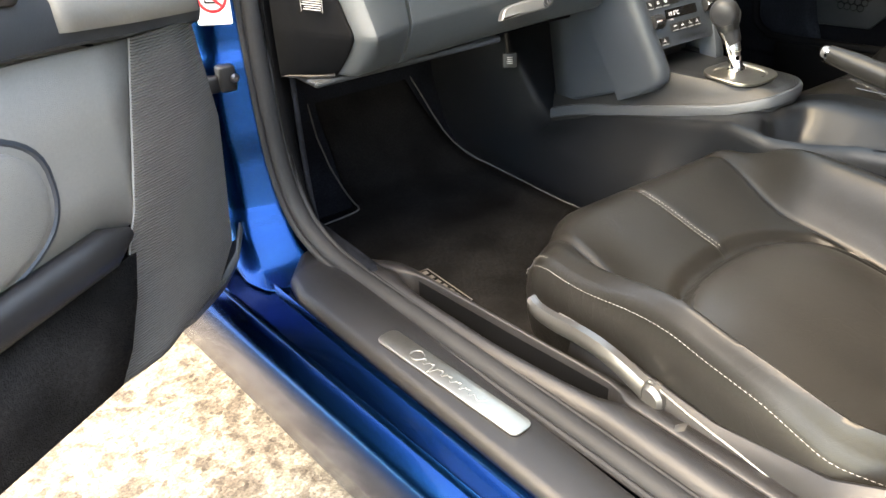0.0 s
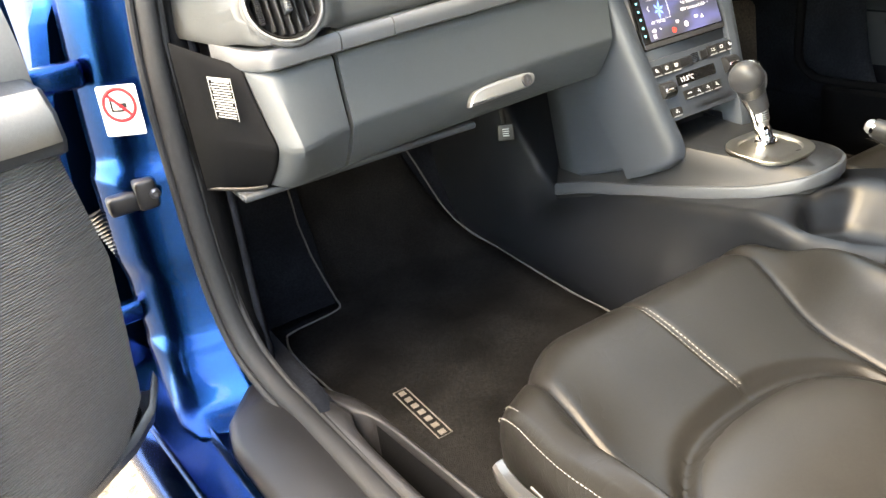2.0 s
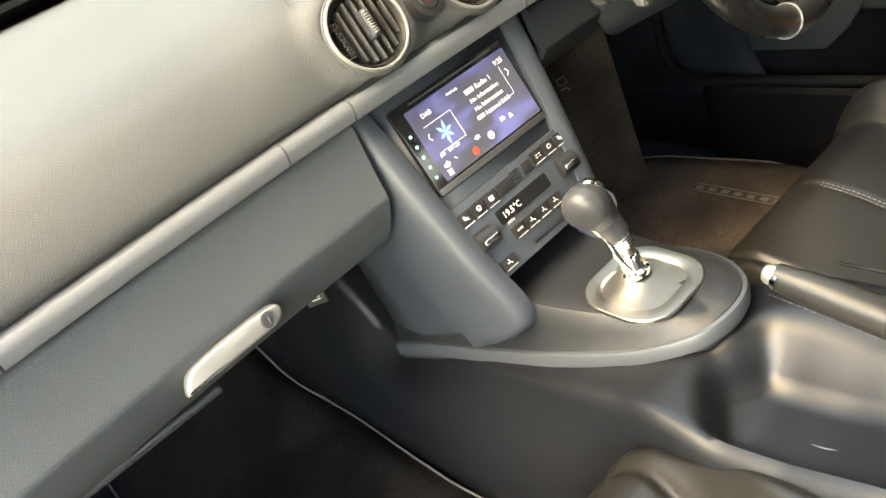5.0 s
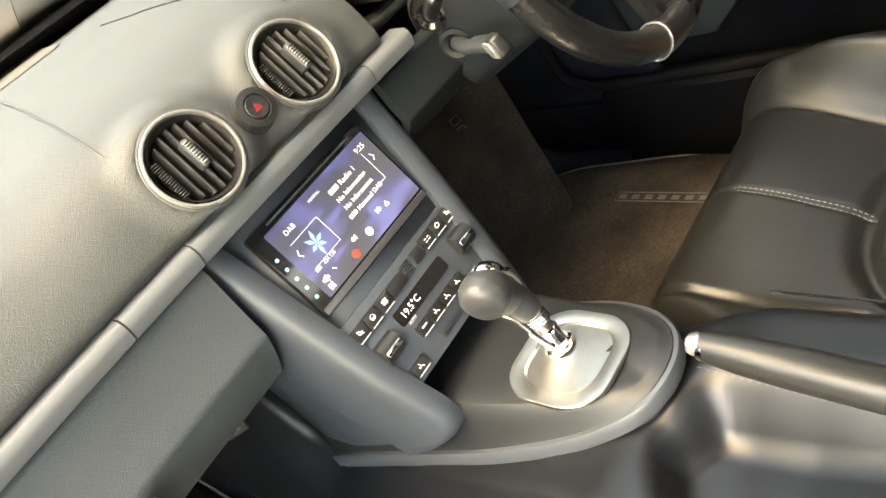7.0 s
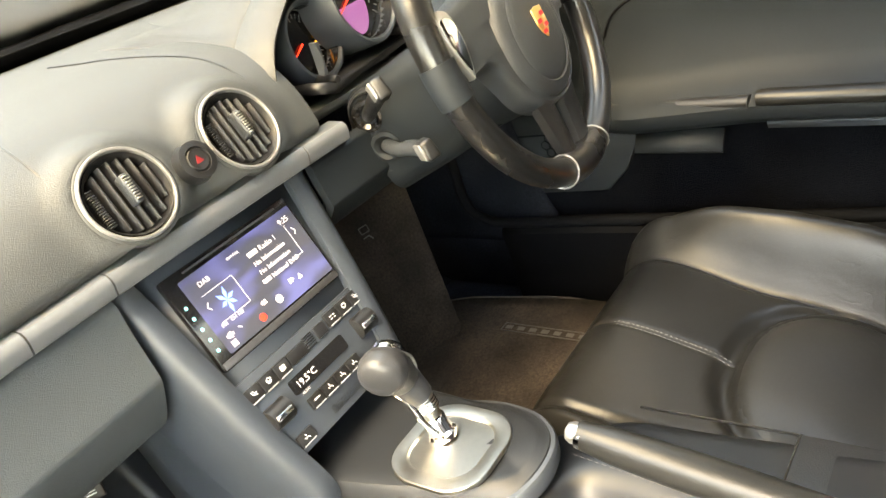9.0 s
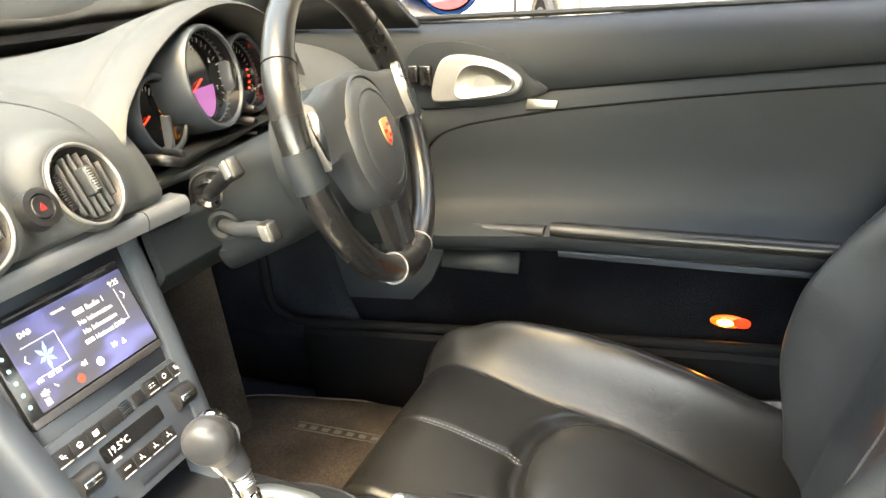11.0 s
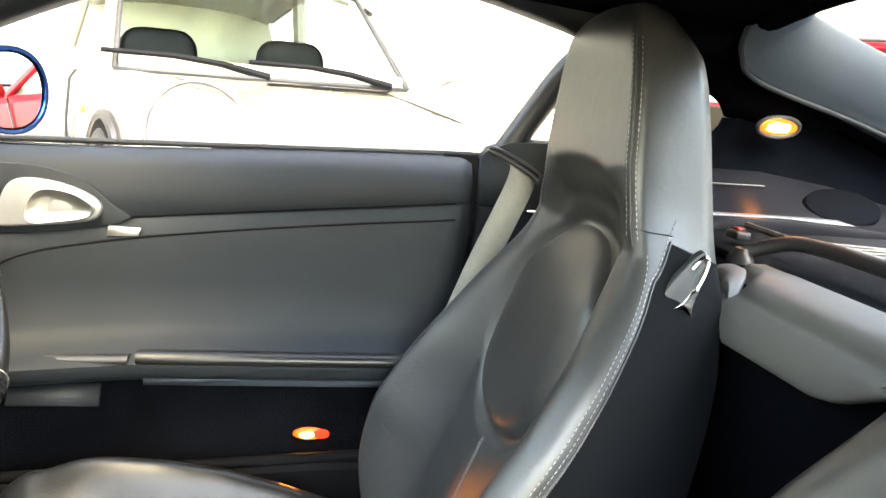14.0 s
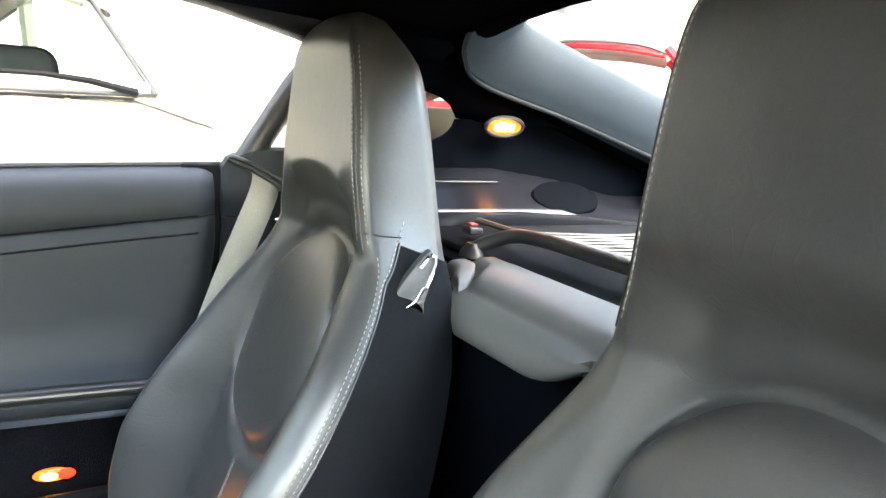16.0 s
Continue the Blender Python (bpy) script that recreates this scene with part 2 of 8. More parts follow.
def ribbed(name, base, rough, pitch):
    """Plastic with fine woven ribs."""
    m = material(name, base, rough, 0, 0.08, 300, 0, 1, 0.15, 6)
    nt = m.node_tree
    at = nt.nodes.new("ShaderNodeTexCoord").outputs["Object"]
    w = nt.nodes.new("ShaderNodeTexWave")
    w.bands_direction = "Z"
    w.inputs["Scale"].default_value = 1 / pitch * 0.314
    nt.links.new(at, w.inputs["Vector"])
    bp = nt.nodes.new("ShaderNodeBump")
    bp.inputs["Strength"].default_value, bp.inputs["Distance"].default_value = 0.9, 0.003
    nt.links.new(w.outputs["Fac"], bp.inputs["Height"])
    nt.links.new(bp.outputs[0], nt.nodes["Principled BSDF"].inputs["Normal"])
    return m


RIBBED = ribbed("ribbed_speaker_cloth", (0.070, 0.069, 0.065), 0.75, 0.0030)


def glass(name, tint=(1, 1, 1), rough=0.0, ior=1.45):
    m = bpy.data.materials.new(name)
    m.use_nodes = True
    nt = m.node_tree
    nt.nodes.remove(nt.nodes["Principled BSDF"])
    tr, gl, mx = nt.nodes.new("ShaderNodeBsdfTransparent"), nt.nodes.new("ShaderNodeBsdfGlossy"), nt.nodes.new("ShaderNodeMixShader")
    fr = nt.nodes.new("ShaderNodeFresnel")
    fr.inputs["IOR"].default_value = ior
    tr.inputs["Color"].default_value = (*tint, 1)
    gl.inputs["Roughness"].default_value = rough
    nt.links.new(fr.outputs[0], mx.inputs["Fac"])
    nt.links.new(tr.outputs[0], mx.inputs[1])
    nt.links.new(gl.outputs[0], mx.inputs[2])
    nt.links.new(mx.outputs[0], nt.nodes["Material Output"].inputs["Surface"])
    return m


GLASS = glass("clear_glass", (0.96, 0.98, 0.97))
SCREEN_GLASS = glass("windscreen_glass", (0.66, 0.67, 0.62), 0.0, 1.2)
REAR_GLASS = glass("rear_glass", (0.95, 0.98, 0.97), 0.0, 1.08)
CAR_GLASS = glass("tinted_car_glass", (0.72, 0.84, 0.80), 0.0, 1.12)


def concrete():
    """Worn exposed-aggregate concrete."""
    m = material("worn_aggregate_concrete", (0.215, 0.198, 0.168), 0.85, 0, 0.5, 170, 0.8, 200, 0.22, 5)
    nt = m.node_tree
    b = nt.nodes["Principled BSDF"]
    link = b.inputs["Base Color"].links[0]
    src = link.from_socket
    at = nt.nodes.new("ShaderNodeTexCoord").outputs["Object"]
    v = nt.nodes.new("ShaderNodeTexVoronoi")
    v.inputs["Scale"].default_value = 105
    nt.links.new(at, v.inputs["Vector"])
    ramp = nt.nodes.new("ShaderNodeValToRGB")
    ramp.color_ramp.elements[0].color, ramp.color_ramp.elements[1].color = (0.42, 0.36, 0.31, 1), (1.45, 1.4, 1.3, 1)
    nt.links.new(v.outputs["Color"], ramp.inputs["Fac"])
    crack = nt.nodes.new("ShaderNodeTexNoise")
    crack.inputs["Scale"].default_value, crack.inputs["Detail"].default_value, crack.inputs["Distortion"].default_value = 13, 8, 1.0
    nt.links.new(at, crack.inputs["Vector"])
    r2 = nt.nodes.new("ShaderNodeValToRGB")
    r2.color_ramp.elements[0].position, r2.color_ramp.elements[1].position = 0.40, 0.52
    r2.color_ramp.elements[0].color, r2.color_ramp.elements[1].color = (0.45, 0.42, 0.40, 1), (1, 1, 1, 1)
    nt.links.new(crack.outputs["Fac"], r2.inputs["Fac"])
    a, c = nt.nodes.new("ShaderNodeVectorMath"), nt.nodes.new("ShaderNodeVectorMath")
    a.operation = c.operation = "MULTIPLY"
    nt.links.new(src, a.inputs[0])
    nt.links.new(ramp.outputs[0], a.inputs[1])
    nt.links.new(a.outputs[0], c.inputs[0])
    nt.links.new(r2.outputs[0], c.inputs[1])
    nt.links.new(c.outputs[0], b.inputs["Base Color"])
    return m


CONCRETE = concrete()


# ---- mesh helpers ----
def smooth(x, a, b):
    t = min(1.0, max(0.0, (x - a) / (b - a)))
    return t * t * (3 - 2 * t)


def lerp(a, b, t):
    return a + (b - a) * t


def curve(pts, n=8, closed=False):
    """Catmull-Rom through the points, n steps a span."""
    P = [Vector(p) for p in pts]
    k, out = len(P), []
    for i in range(k if closed else k - 1):
        if closed:
            a, b, c, d = P[i - 1], P[i], P[(i + 1) % k], P[(i + 2) % k]
        else:
            a, b, c, d = P[max(i - 1, 0)], P[i], P[i + 1], P[min(i + 2, k - 1)]
        for j in range(n):
            t = j / n
            out.append(0.5 * ((2 * b) + (c - a) * t + (2 * a - 5 * b + 4 * c - d) * t * t + (3 * b - a - 3 * c + d) * t ** 3))
    if not closed:
        out.append(P[-1])
    return out


def table(x, *rows):
    """Interpolation in rows of (x, value)."""
    if x <= rows[0][0]:
        return rows[0][1]
    for (a, va), (b, vb) in zip(rows, rows[1:]):
        if x <= b:
            return lerp(va, vb, (x - a) / (b - a))
    return rows[-1][1]


def loft(rings, ring_closed=False, caps=False, bm=None):
    bm = bm or bmesh.new()
    vs = [[bm.verts.new(p) for p in r] for r in rings]
    n = len(vs[0])
    for a, b in zip(vs, vs[1:]):
        for i in range(n if ring_closed else n - 1):
            j = (i + 1) % n
            try:
                bm.faces.new((a[i], a[j], b[j], b[i]))
            except ValueError:
                pass
    if caps:
        for r in (vs[0], vs[-1]):
            try:
                bm.faces.new(r)
            except ValueError:
                pass
    return bm


def tube(path, r, n=10, closed=False, flat=1.0, up=(0, 0, 1), bm=None):
    """A round bar along a path; r may be a list; flat squeezes it along up."""
    P = [Vector(p) for p in path]
    k, rings = len(P), []
    for i, p in enumerate(P):
        a = P[i - 1] if (i or closed) else p
        b = P[(i + 1) % k] if (i < k - 1 or closed) else p
        t = (b - a).normalized()
        u = Vector(up)
        s = t.cross(u)
        if s.length < 1e-4:
            s = t.cross(Vector((1, 0, 0)))
        s.normalize()
        u = s.cross(t).normalized()
        rr = r[i] if isinstance(r, (list, tuple)) else r
        rings.append([p + s * math.cos(2 * math.pi * j / n) * rr + u * math.sin(2 * math.pi * j / n) * rr * flat for j in range(n)])
    if closed:
        rings.append(rings[0])
        bm = bm or bmesh.new()
        vs = [[bm.verts.new(q) for q in rg] for rg in rings[:-1]]
        for i in range(k):
            for j in range(n):
                bm.faces.new((vs[i][j], vs[i][(j + 1) % n], vs[(i + 1) % k][(j + 1) % n], vs[(i + 1) % k][j]))
        return bm
    return loft(rings, True, True, bm)


def rbox(size, at=(0, 0, 0), bevel=0.005, seg=3, m=None, bm=None, taper=1.0):
    """A box with rounded edges; taper narrows its top."""
    one = bmesh.new()
    bmesh.ops.create_cube(one, size=1)
    for v in one.verts:
        k = taper if v.co.z > 0 else 1.0
        v.co = Vector((v.co.x * size[0] * k, v.co.y * size[1] * k, v.co.z * size[2]))
    if bevel:
        bmesh.ops.bevel(one, geom=one.edges[:], offset=bevel, segments=seg, profile=0.5, affect="EDGES")
    bmesh.ops.transform(one, matrix=(m or Matrix()) @ Matrix.Translation(at) if m is None else m @ Matrix.Translation(at), verts=one.verts)
    if bm is None:
        return one
    tmp = bpy.data.meshes.new("tmp")
    one.to_mesh(tmp)
    one.free()
    bm.from_mesh(tmp)
    bpy.data.meshes.remove(tmp)
    return bm


def prism(outline, depth, bevel=0.0, seg=2):
    """A flat plate: the outline (x, y) raised from z = 0 to depth, with its upper rim rounded."""
    bm = bmesh.new()
    f = bm.faces.new([bm.verts.new((x, y, 0)) for x, y in outline])
    if f.normal.z < 0:
        f.normal_flip()
    g = bmesh.ops.extrude_face_region(bm, geom=[f])
    top = [v for v in g["geom"] if isinstance(v, bmesh.types.BMVert)]
    bmesh.ops.translate(bm, vec=(0, 0, depth), verts=top)
    if bevel:
        ts = set(top)
        bmesh.ops.bevel(bm, geom=[e for e in bm.edges if e.verts[0] in ts and e.verts[1] in ts], offset=bevel, segments=seg, profile=0.5, affect="EDGES")
    bmesh.ops.recalc_face_normals(bm, faces=bm.faces)
    return bm


def rounded(w, h, r, n=6):
    """The outline of a rounded rectangle."""
    out = []
    for cx, cy, a in ((w / 2 - r, h / 2 - r, 0), (-w / 2 + r, h / 2 - r, 90), (-w / 2 + r, -h / 2 + r, 180), (w / 2 - r, -h / 2 + r, 270)):
        for i in range(n + 1):
            t = radians(a + 90 * i / n)
            out.append((cx + r * math.cos(t), cy + r * math.sin(t)))
    return out


def lathe(profile, n=32, bm=None):
    """(radius, z) turned round z."""
    rings = [[(r * math.cos(2 * math.pi * i / n), r * math.sin(2 * math.pi * i / n), z) for i in range(n)] for r, z in profile]
    return loft(rings, True, False, bm)


def moved(bm, m):
    bmesh.ops.transform(bm, matrix=m, verts=bm.verts)
    return bm


def finish(name, bm, mat, flat=False, thick=0.0, offset=-1.0, sharp=38):
    bmesh.ops.recalc_face_normals(bm, faces=bm.faces)
    me = bpy.data.meshes.new(name)
    bm.to_mesh(me)
    bm.free()
    if not flat:
        for p in me.polygons:
            p.use_smooth = True
        me.set_sharp_from_angle(angle=radians(sharp))
    me.materials.append(mat)
    ob = new(name, me)
    if thick:
        s = ob.modifiers.new("thickness", "SOLIDIFY")
        s.thickness, s.offset = thick, offset
    return ob


def part(name, bm, mat, parent, label="", flat=False, thick=0.0, offset=-1.0, sharp=38):
    ob = finish(name, bm, mat, flat, thick, offset, sharp)
    ob.parent = parent
    ob.matrix_parent_inverse = parent.matrix_world.inverted() if parent.parent is None else Matrix()
    return tagged(ob, label)


def thing(name, label, category, group="", at=(0, 0, 0)):
    ob = new(name)
    ob.location = at
    ob.empty_display_size = 0.05
    bpy.context.view_layer.update()
    return tagged(ob, label, category, group)


def structure(name, bm, mat, label, flat=False, thick=0.0, offset=-1.0, sharp=38):
    return tagged(finish(name, bm, mat, flat, thick, offset, sharp), label, "", "", "structure")


def stitches(path, length=0.0042, gap=0.0022, r=0.0005, lift=0.0004, normal=(0, 0, 1), bm=None):
    """Short threads laid along a path."""
    bm = bm or bmesh.new()
    P = [Vector(p) for p in path]
    run, nxt = 0.0, 0.0
    for a, b in zip(P, P[1:]):
        seg = (b - a).length
        if seg < 1e-6:
            continue
        t = (b - a) / seg
        while nxt < run + seg:
            c = a + t * (nxt - run)
            nn = Vector(normal).normalized()
            tube([c + nn * lift - t * length / 2, c + nn * (lift + r), c + nn * lift + t * length / 2], [r * 0.5, r, r * 0.5], 5, bm=bm, up=nn)
            nxt += length + gap
        run += seg
    return bm


def letters(text, size, mat, m, parent, name="lettering", depth=0.0003, slant=0.0, align="LEFT"):
    cu = bpy.data.curves.new(name, "FONT")
    cu.body, cu.size, cu.extrude, cu.shear, cu.align_x = text, size, depth, slant, align
    cu.resolution_u = 2
    ob = bpy.data.objects.new(name, cu)
    scene.collection.objects.link(ob)
    bpy.context.view_layer.update()
    me = bpy.data.meshes.new_from_object(ob.evaluated_get(bpy.context.evaluated_depsgraph_get()))
    bpy.data.objects.remove(ob)
    bpy.data.curves.remove(cu)
    me.transform(m)
    me.materials.clear()
    me.materials.append(mat)
    o = new(name, me)
    o.parent = parent
    return o


# ---- ground and hall ----
def sheet(x0, x1, y0, y1, z):
    bm = bmesh.new()
    bm.faces.new([bm.verts.new(p) for p in ((x0, y0, z), (x1, y0, z), (x1, y1, z), (x0, y1, z))])
    return bm


structure("ground", sheet(-400, 400, -400, 400, 0), CONCRETE, "worn exposed-aggregate concrete ground with dark stains")
structure("pavement", rbox((9, 16, 0.28), (6.3, 0, 0.141), 0.02), CONCRETE, "raised concrete standing beside the parking space")
structure("wall_east", rbox((0.3, 24, 5), (9.2, 0, 2.5), 0.0), WHITE_WALL, "bright white painted wall", True)
# Assumed ceiling, out of view; it only shapes light from the east.
structure("unseen_ceiling_east", rbox((6.8, 18, 0.2), (5.9, -0.5, 3.6), 0.0), WHITE_WALL, "assumed white hall ceiling, out of view", True)
structure("wall_north", rbox((20, 0.3, 5), (0, 8.5, 2.5), 0.0), WHITE_WALL, "bright white painted wall", True)
structure("wall_south", rbox((20, 0.3, 5), (0, -9.5, 2.5), 0.0), WHITE_WALL, "bright white painted wall", True)

# ---- car tub: floor, sides, bulkhead ----
def dash_y(x):
    """The rear face of the dash, which bows a little across the car."""
    return 0.948 - 0.055 * (abs(x) / 0.72) ** 2.2


def tub():
    bm = bmesh.new()
    prof = [(-0.10, 0.26), (0.30, 0.255), (1.20, 0.255), (1.32, 0.258), (1.43, 0.325), (1.52, 0.44), (1.57, 0.60), (1.58, 0.80), (1.58, 0.98)]
    c = curve([(0, y, z) for y, z in prof], 5)
    loft([[(x, p.y, p.z) for x in (-0.72, -0.3, 0.3, 0.74)] for p in c], bm=bm)
    return bm


structure("floor", tub(), CARPET, "black carpeted car floor and toe board", thick=0.03)


def side_wall(s):
    rings = []
    for y in ((0.86, 0.9, 1.2, 1.52) if s < 0 else (-0.95, -0.2, 0.3, 0.9, 1.52)):
        rings.append([(s * 0.70, y, 0.28), (s * 0.705, y, 0.36), (s * 0.712, y, 0.41), (s * 0.74, y, 0.42)])
    return loft(rings)


structure("side_wall_left", side_wall(-0.97), CARPET, "black carpeted inner sill", thick=0.01)
structure("side_wall_right", side_wall(1.03), CARPET, "black carpeted inner sill", thick=0.01)


def kick(s):
    c = curve([(s * 0.735, 0.985, 0.40), (s * 0.725, 1.03, 0.50), (s * 0.715, 1.06, 0.66), (s * 0.715, 1.06, 0.90)], 5)
    return loft([[(p.x, p.y, p.z), (p.x - s * 0.012, p.y + 0.03, p.z), (p.x - s * 0.02, 1.3, p.z), (p.x - s * 0.03, 1.52, p.z)] for p in c])


structure("kick_panel_left", kick(-1), CARPET, "black carpet on the footwell side", thick=0.008)
structure("kick_panel_right", kick(1), CARPET, "black carpet on the footwell side", thick=0.008)


structure("jamb_trim_left", loft([[(-0.748, ys, z), (-0.732, ys + 0.012, z), (-0.712, 1.075, z)] for ys, z in ((0.985, 0.45), (1.015, 0.50), (1.032, 0.56), (1.052, 0.70), (1.064, 0.85), (1.085, 1.0))]), MATTE_BLACK, "black trim beside the door seal", thick=0.004)


# ---- blue body round the passenger door opening ----
body = thing("sports_car", "metallic blue sports car body with its passenger door open", "car", at=(0, 0, 0))


def rocker(s):
    prof = [(0.70, 0.392), (0.826, 0.396), (0.830, 0.3985), (0.834, 0.396), (0.837, 0.392), (0.872, 0.387), (0.876, 0.3885), (0.879, 0.387), (0.882, 0.382), (0.902, 0.377), (0.910, 0.371), (0.916, 0.358), (0.914, 0.33), (0.90, 0.26), (0.87, 0.16)]
    ys = [-0.62, -0.2, 0.3, 0.7, 0.95, 1.08, 1.2, 1.45]
    return loft([[(s * (x + (0.075 * smooth(x, 0.78, 0.88) + 0.012) * (y - 0.75)), y, z + 0.02 * (y - 0.7)) for x, z in prof] for y in ys])


part("rocker_panel", rocker(-1), BLUE, body, "glossy metallic blue sill panel", thick=0.004)


def jamb(s):
    """The hinge pillar: an outer face, a return towards the seal, stepped and rounded, running out over the sill."""
    rows = curve([(0.845, 0.93, 0.40), (0.842, 0.985, 0.415), (0.835, 1.03, 0.46), (0.828, 1.055, 0.55), (0.824, 1.075, 0.70),
                  (0.815, 1.085, 0.85), (0.80, 1.09, 1.0), (0.785, 1.10, 1.06)], 14)
    rings, back = [], []
    for p in rows:
        x, y, z = p
        k = lerp(0.5, 1.0, smooth(z, 0.40, 0.55))
        o = 0.008 * (1 - smooth(z, 0.712, 0.728)) - 0.006 * (1 - smooth(z, 0.56, 0.60)) + 0.005 * (1 - smooth(z, 0.47, 0.49))
        x, y = x + o, y - o * 0.8
        rings.append([(s * 0.755, y - 0.012, z), (s * (0.772), y - 0.006, z), (s * (x - 0.012), y + 0.004, z), (s * (x + 0.004), y + 0.014, z),
                      (s * (x + 0.022 * k + 0.004), y + 0.05, z), (s * (x + 0.026 * k + 0.004), y + 0.066, z)])
        back.append([(s * (x + 0.026 * k + 0.003), y + 0.064, z), (s * (x + 0.010), y + 0.085, z), (s * (x - 0.005), y + 0.14, z), (s * (x + 0.01), y + 0.30, z)])
    return loft(rings), loft(back)


wing = loft([[(-0.815 + u, 1.215, z), (-0.845 + u, 1.185, z), (-0.885 + u, 1.165, z), (-0.905 + u, 1.175, z), (-0.925 + u, 1.26, z), (-0.935 + u, 1.6, z)] for u, z in ((0.0, 0.34), (-0.005, 0.5), (0.0, 0.66), (0.012, 0.80), (0.035, 0.90), (0.07, 0.96))])
part("front_wing", wing, BLUE, body, "blue front wing edge", thick=0.004)
front_, back_ = jamb(-1)
part("hinge_recess", back_, MATTE_BLACK, body, "dark recess behind the hinge pillar", thick=0.004)
part("hinge_pillar", front_, BLUE, body, "blue hinge pillar with a bolted check strap", thick=0.004)


def seal(s):
    path = curve([(s * 0.70, 1.13, 1.13), (s * 0.735, 1.085, 1.0), (s * 0.757, 1.068, 0.85), (s * 0.762, 1.055, 0.70), (s * 0.762, 1.035, 0.56), (s * 0.757, 1.0, 0.475),
                  (s * 0.746, 0.945, 0.430), (s * 0.734, 0.86, 0.412), (s * 0.718, 0.6, 0.406), (s * 0.702, 0.3, 0.400), (s * 0.692, -0.1, 0.396), (s * 0.69, -0.3, 0.404)], 8)
    bm = tube(path, 0.0145, 12, flat=0.8)
    tube([p + Vector((-s * 0.0165, 0, 0.000)) for p in path], 0.0052, 8, bm=bm)
    tube([p + Vector((s * 0.0175, 0.002, -0.003)) for p in path], 0.0050, 8, bm=bm)
    return bm


part("door_seal", seal(-1), RUBBER, body, "black rubber door seal")
path = curve([(0.64, 1.19, 0.86), (0.66, 1.178, 0.72), (0.668, 1.178, 0.58), (0.668, 1.172, 0.505), (0.668, 1.140, 0.474), (0.670, 1.07, 0.466), (0.674, 0.7, 0.490), (0.676, 0.2, 0.520)], 8)
part("door_seal", tube(path, 0.010, 10), MATTE_BLACK, body, "black rubber door seal")

# cable conduit and upper hinge in the gap beside the pillar
ridge = [0.012 - 0.0025 * (k % 2) for k in range(29)]
bm = tube([(-0.850 - 0.0008 * k, 1.126 + 0.0006 * k, 0.590 + 0.0024 * k) for k in range(29)], ridge, 12)
part("cable_conduit", bm, PLASTIC_BLACK, body, "black ribbed cable conduit")
part("hinge", rbox((0.070, 0.026, 0.034), (-0.868, 1.118, 0.845), 0.008, 3), BLUE, body, "blue upper door hinge")
part("hinge", rbox((0.066, 0.024, 0.030), (-0.872, 1.110, 0.520), 0.008, 3), BLUE, body, "blue lower door hinge")
# check strap with its bolt
bm = rbox((0.026, 0.030, 0.040), (-0.812, 1.073, 0.692), 0.005, 3)
rbox((0.040, 0.022, 0.026), (-0.840, 1.078, 0.684), 0.006, 3, bm=bm)
chk = part("check_strap", bm, PLASTIC_BLACK, body, "black door check strap bracket")
bm = lathe([(0.0001, 0), (0.007, 0), (0.007, 0.004), (0.004, 0.006), (0.003, 0.004), (0.0001, 0.004)], 16)
part("bolt", moved(bm, pose(-0.803, 1.060, 0.692, 90, 0, 0)), STEEL, chk, "dark bolt")


# sill cover, aluminium plate, storage slot
def sill_cover():
    rings = []
    for i in range(31):
        y = lerp(0.975, -0.55, i / 30)
        cut = 0.06 * smooth(y, 0.90, 0.975)
        base = 0.404 + 0.024 * (y - 0.7)
        xo, xi = -0.8165 - 0.056 * (y - 0.65) + cut, -0.737 - 0.012 * (y - 0.65)
        rings.append([(xo - 0.002, y, base - 0.012), (xo, y, base - 0.001), (xo + 0.003, y, base + 0.003), (xo + 0.010, y, base + 0.005), (lerp(xo, xi, 0.6), y, base + 0.006), (xi - 0.008, y, base + 0.005), (xi - 0.002, y, base + 0.002), (xi, y, base - 0.006)])
    return loft(rings, caps=False)


sill = thing("door_sill_trim", "black plastic door sill cover with aluminium scuff plate", "sill trim", at=(-0.78, 0.4, 0.39))
part("cover", sill_cover(), PLASTIC_BLACK, sill, "black textured plastic cover", thick=0.004, offset=1)
plate_m = Matrix.Translation((-0.7755, 0.584, 0.4122)) @ pose(0, 0, 0, 1.35, 0, 0) @ pose(0, 0, 0, 0, 0, 95.8)
plate = part("scuff_plate", moved(prism(rounded(0.256, 0.033, 0.011, 6), 0.0025, 0.0008), plate_m), ALU, sill, "brushed aluminium plate with engraved script")
script = bmesh.new()
pts = [(-0.052, 0.006), (-0.062, 0.010), (-0.070, 0.004), (-0.068, -0.006), (-0.056, -0.008)]
x = -0.056
for k in range(6):
    pts += [(x + 0.006, 0.001), (x + 0.010, 0.003), (x + 0.012, -0.004 if k != 1 else -0.013), (x + 0.016, -0.005), (x + 0.018, 0.001)]
    x += 0.0165
pts += [(x + 0.012, -0.004), (x + 0.020, 0.004)]
tube([(p.x, p.y, 0.0028) for p in curve([(a, b, 0) for a, b in pts], 3)], 0.0005, 5, bm=script)
part("engraved_script", moved(script, plate_m @ pose(0, 0, 0, 0, 0, 180)), SATIN, plate, "engraved cursive model script as plain strokes")


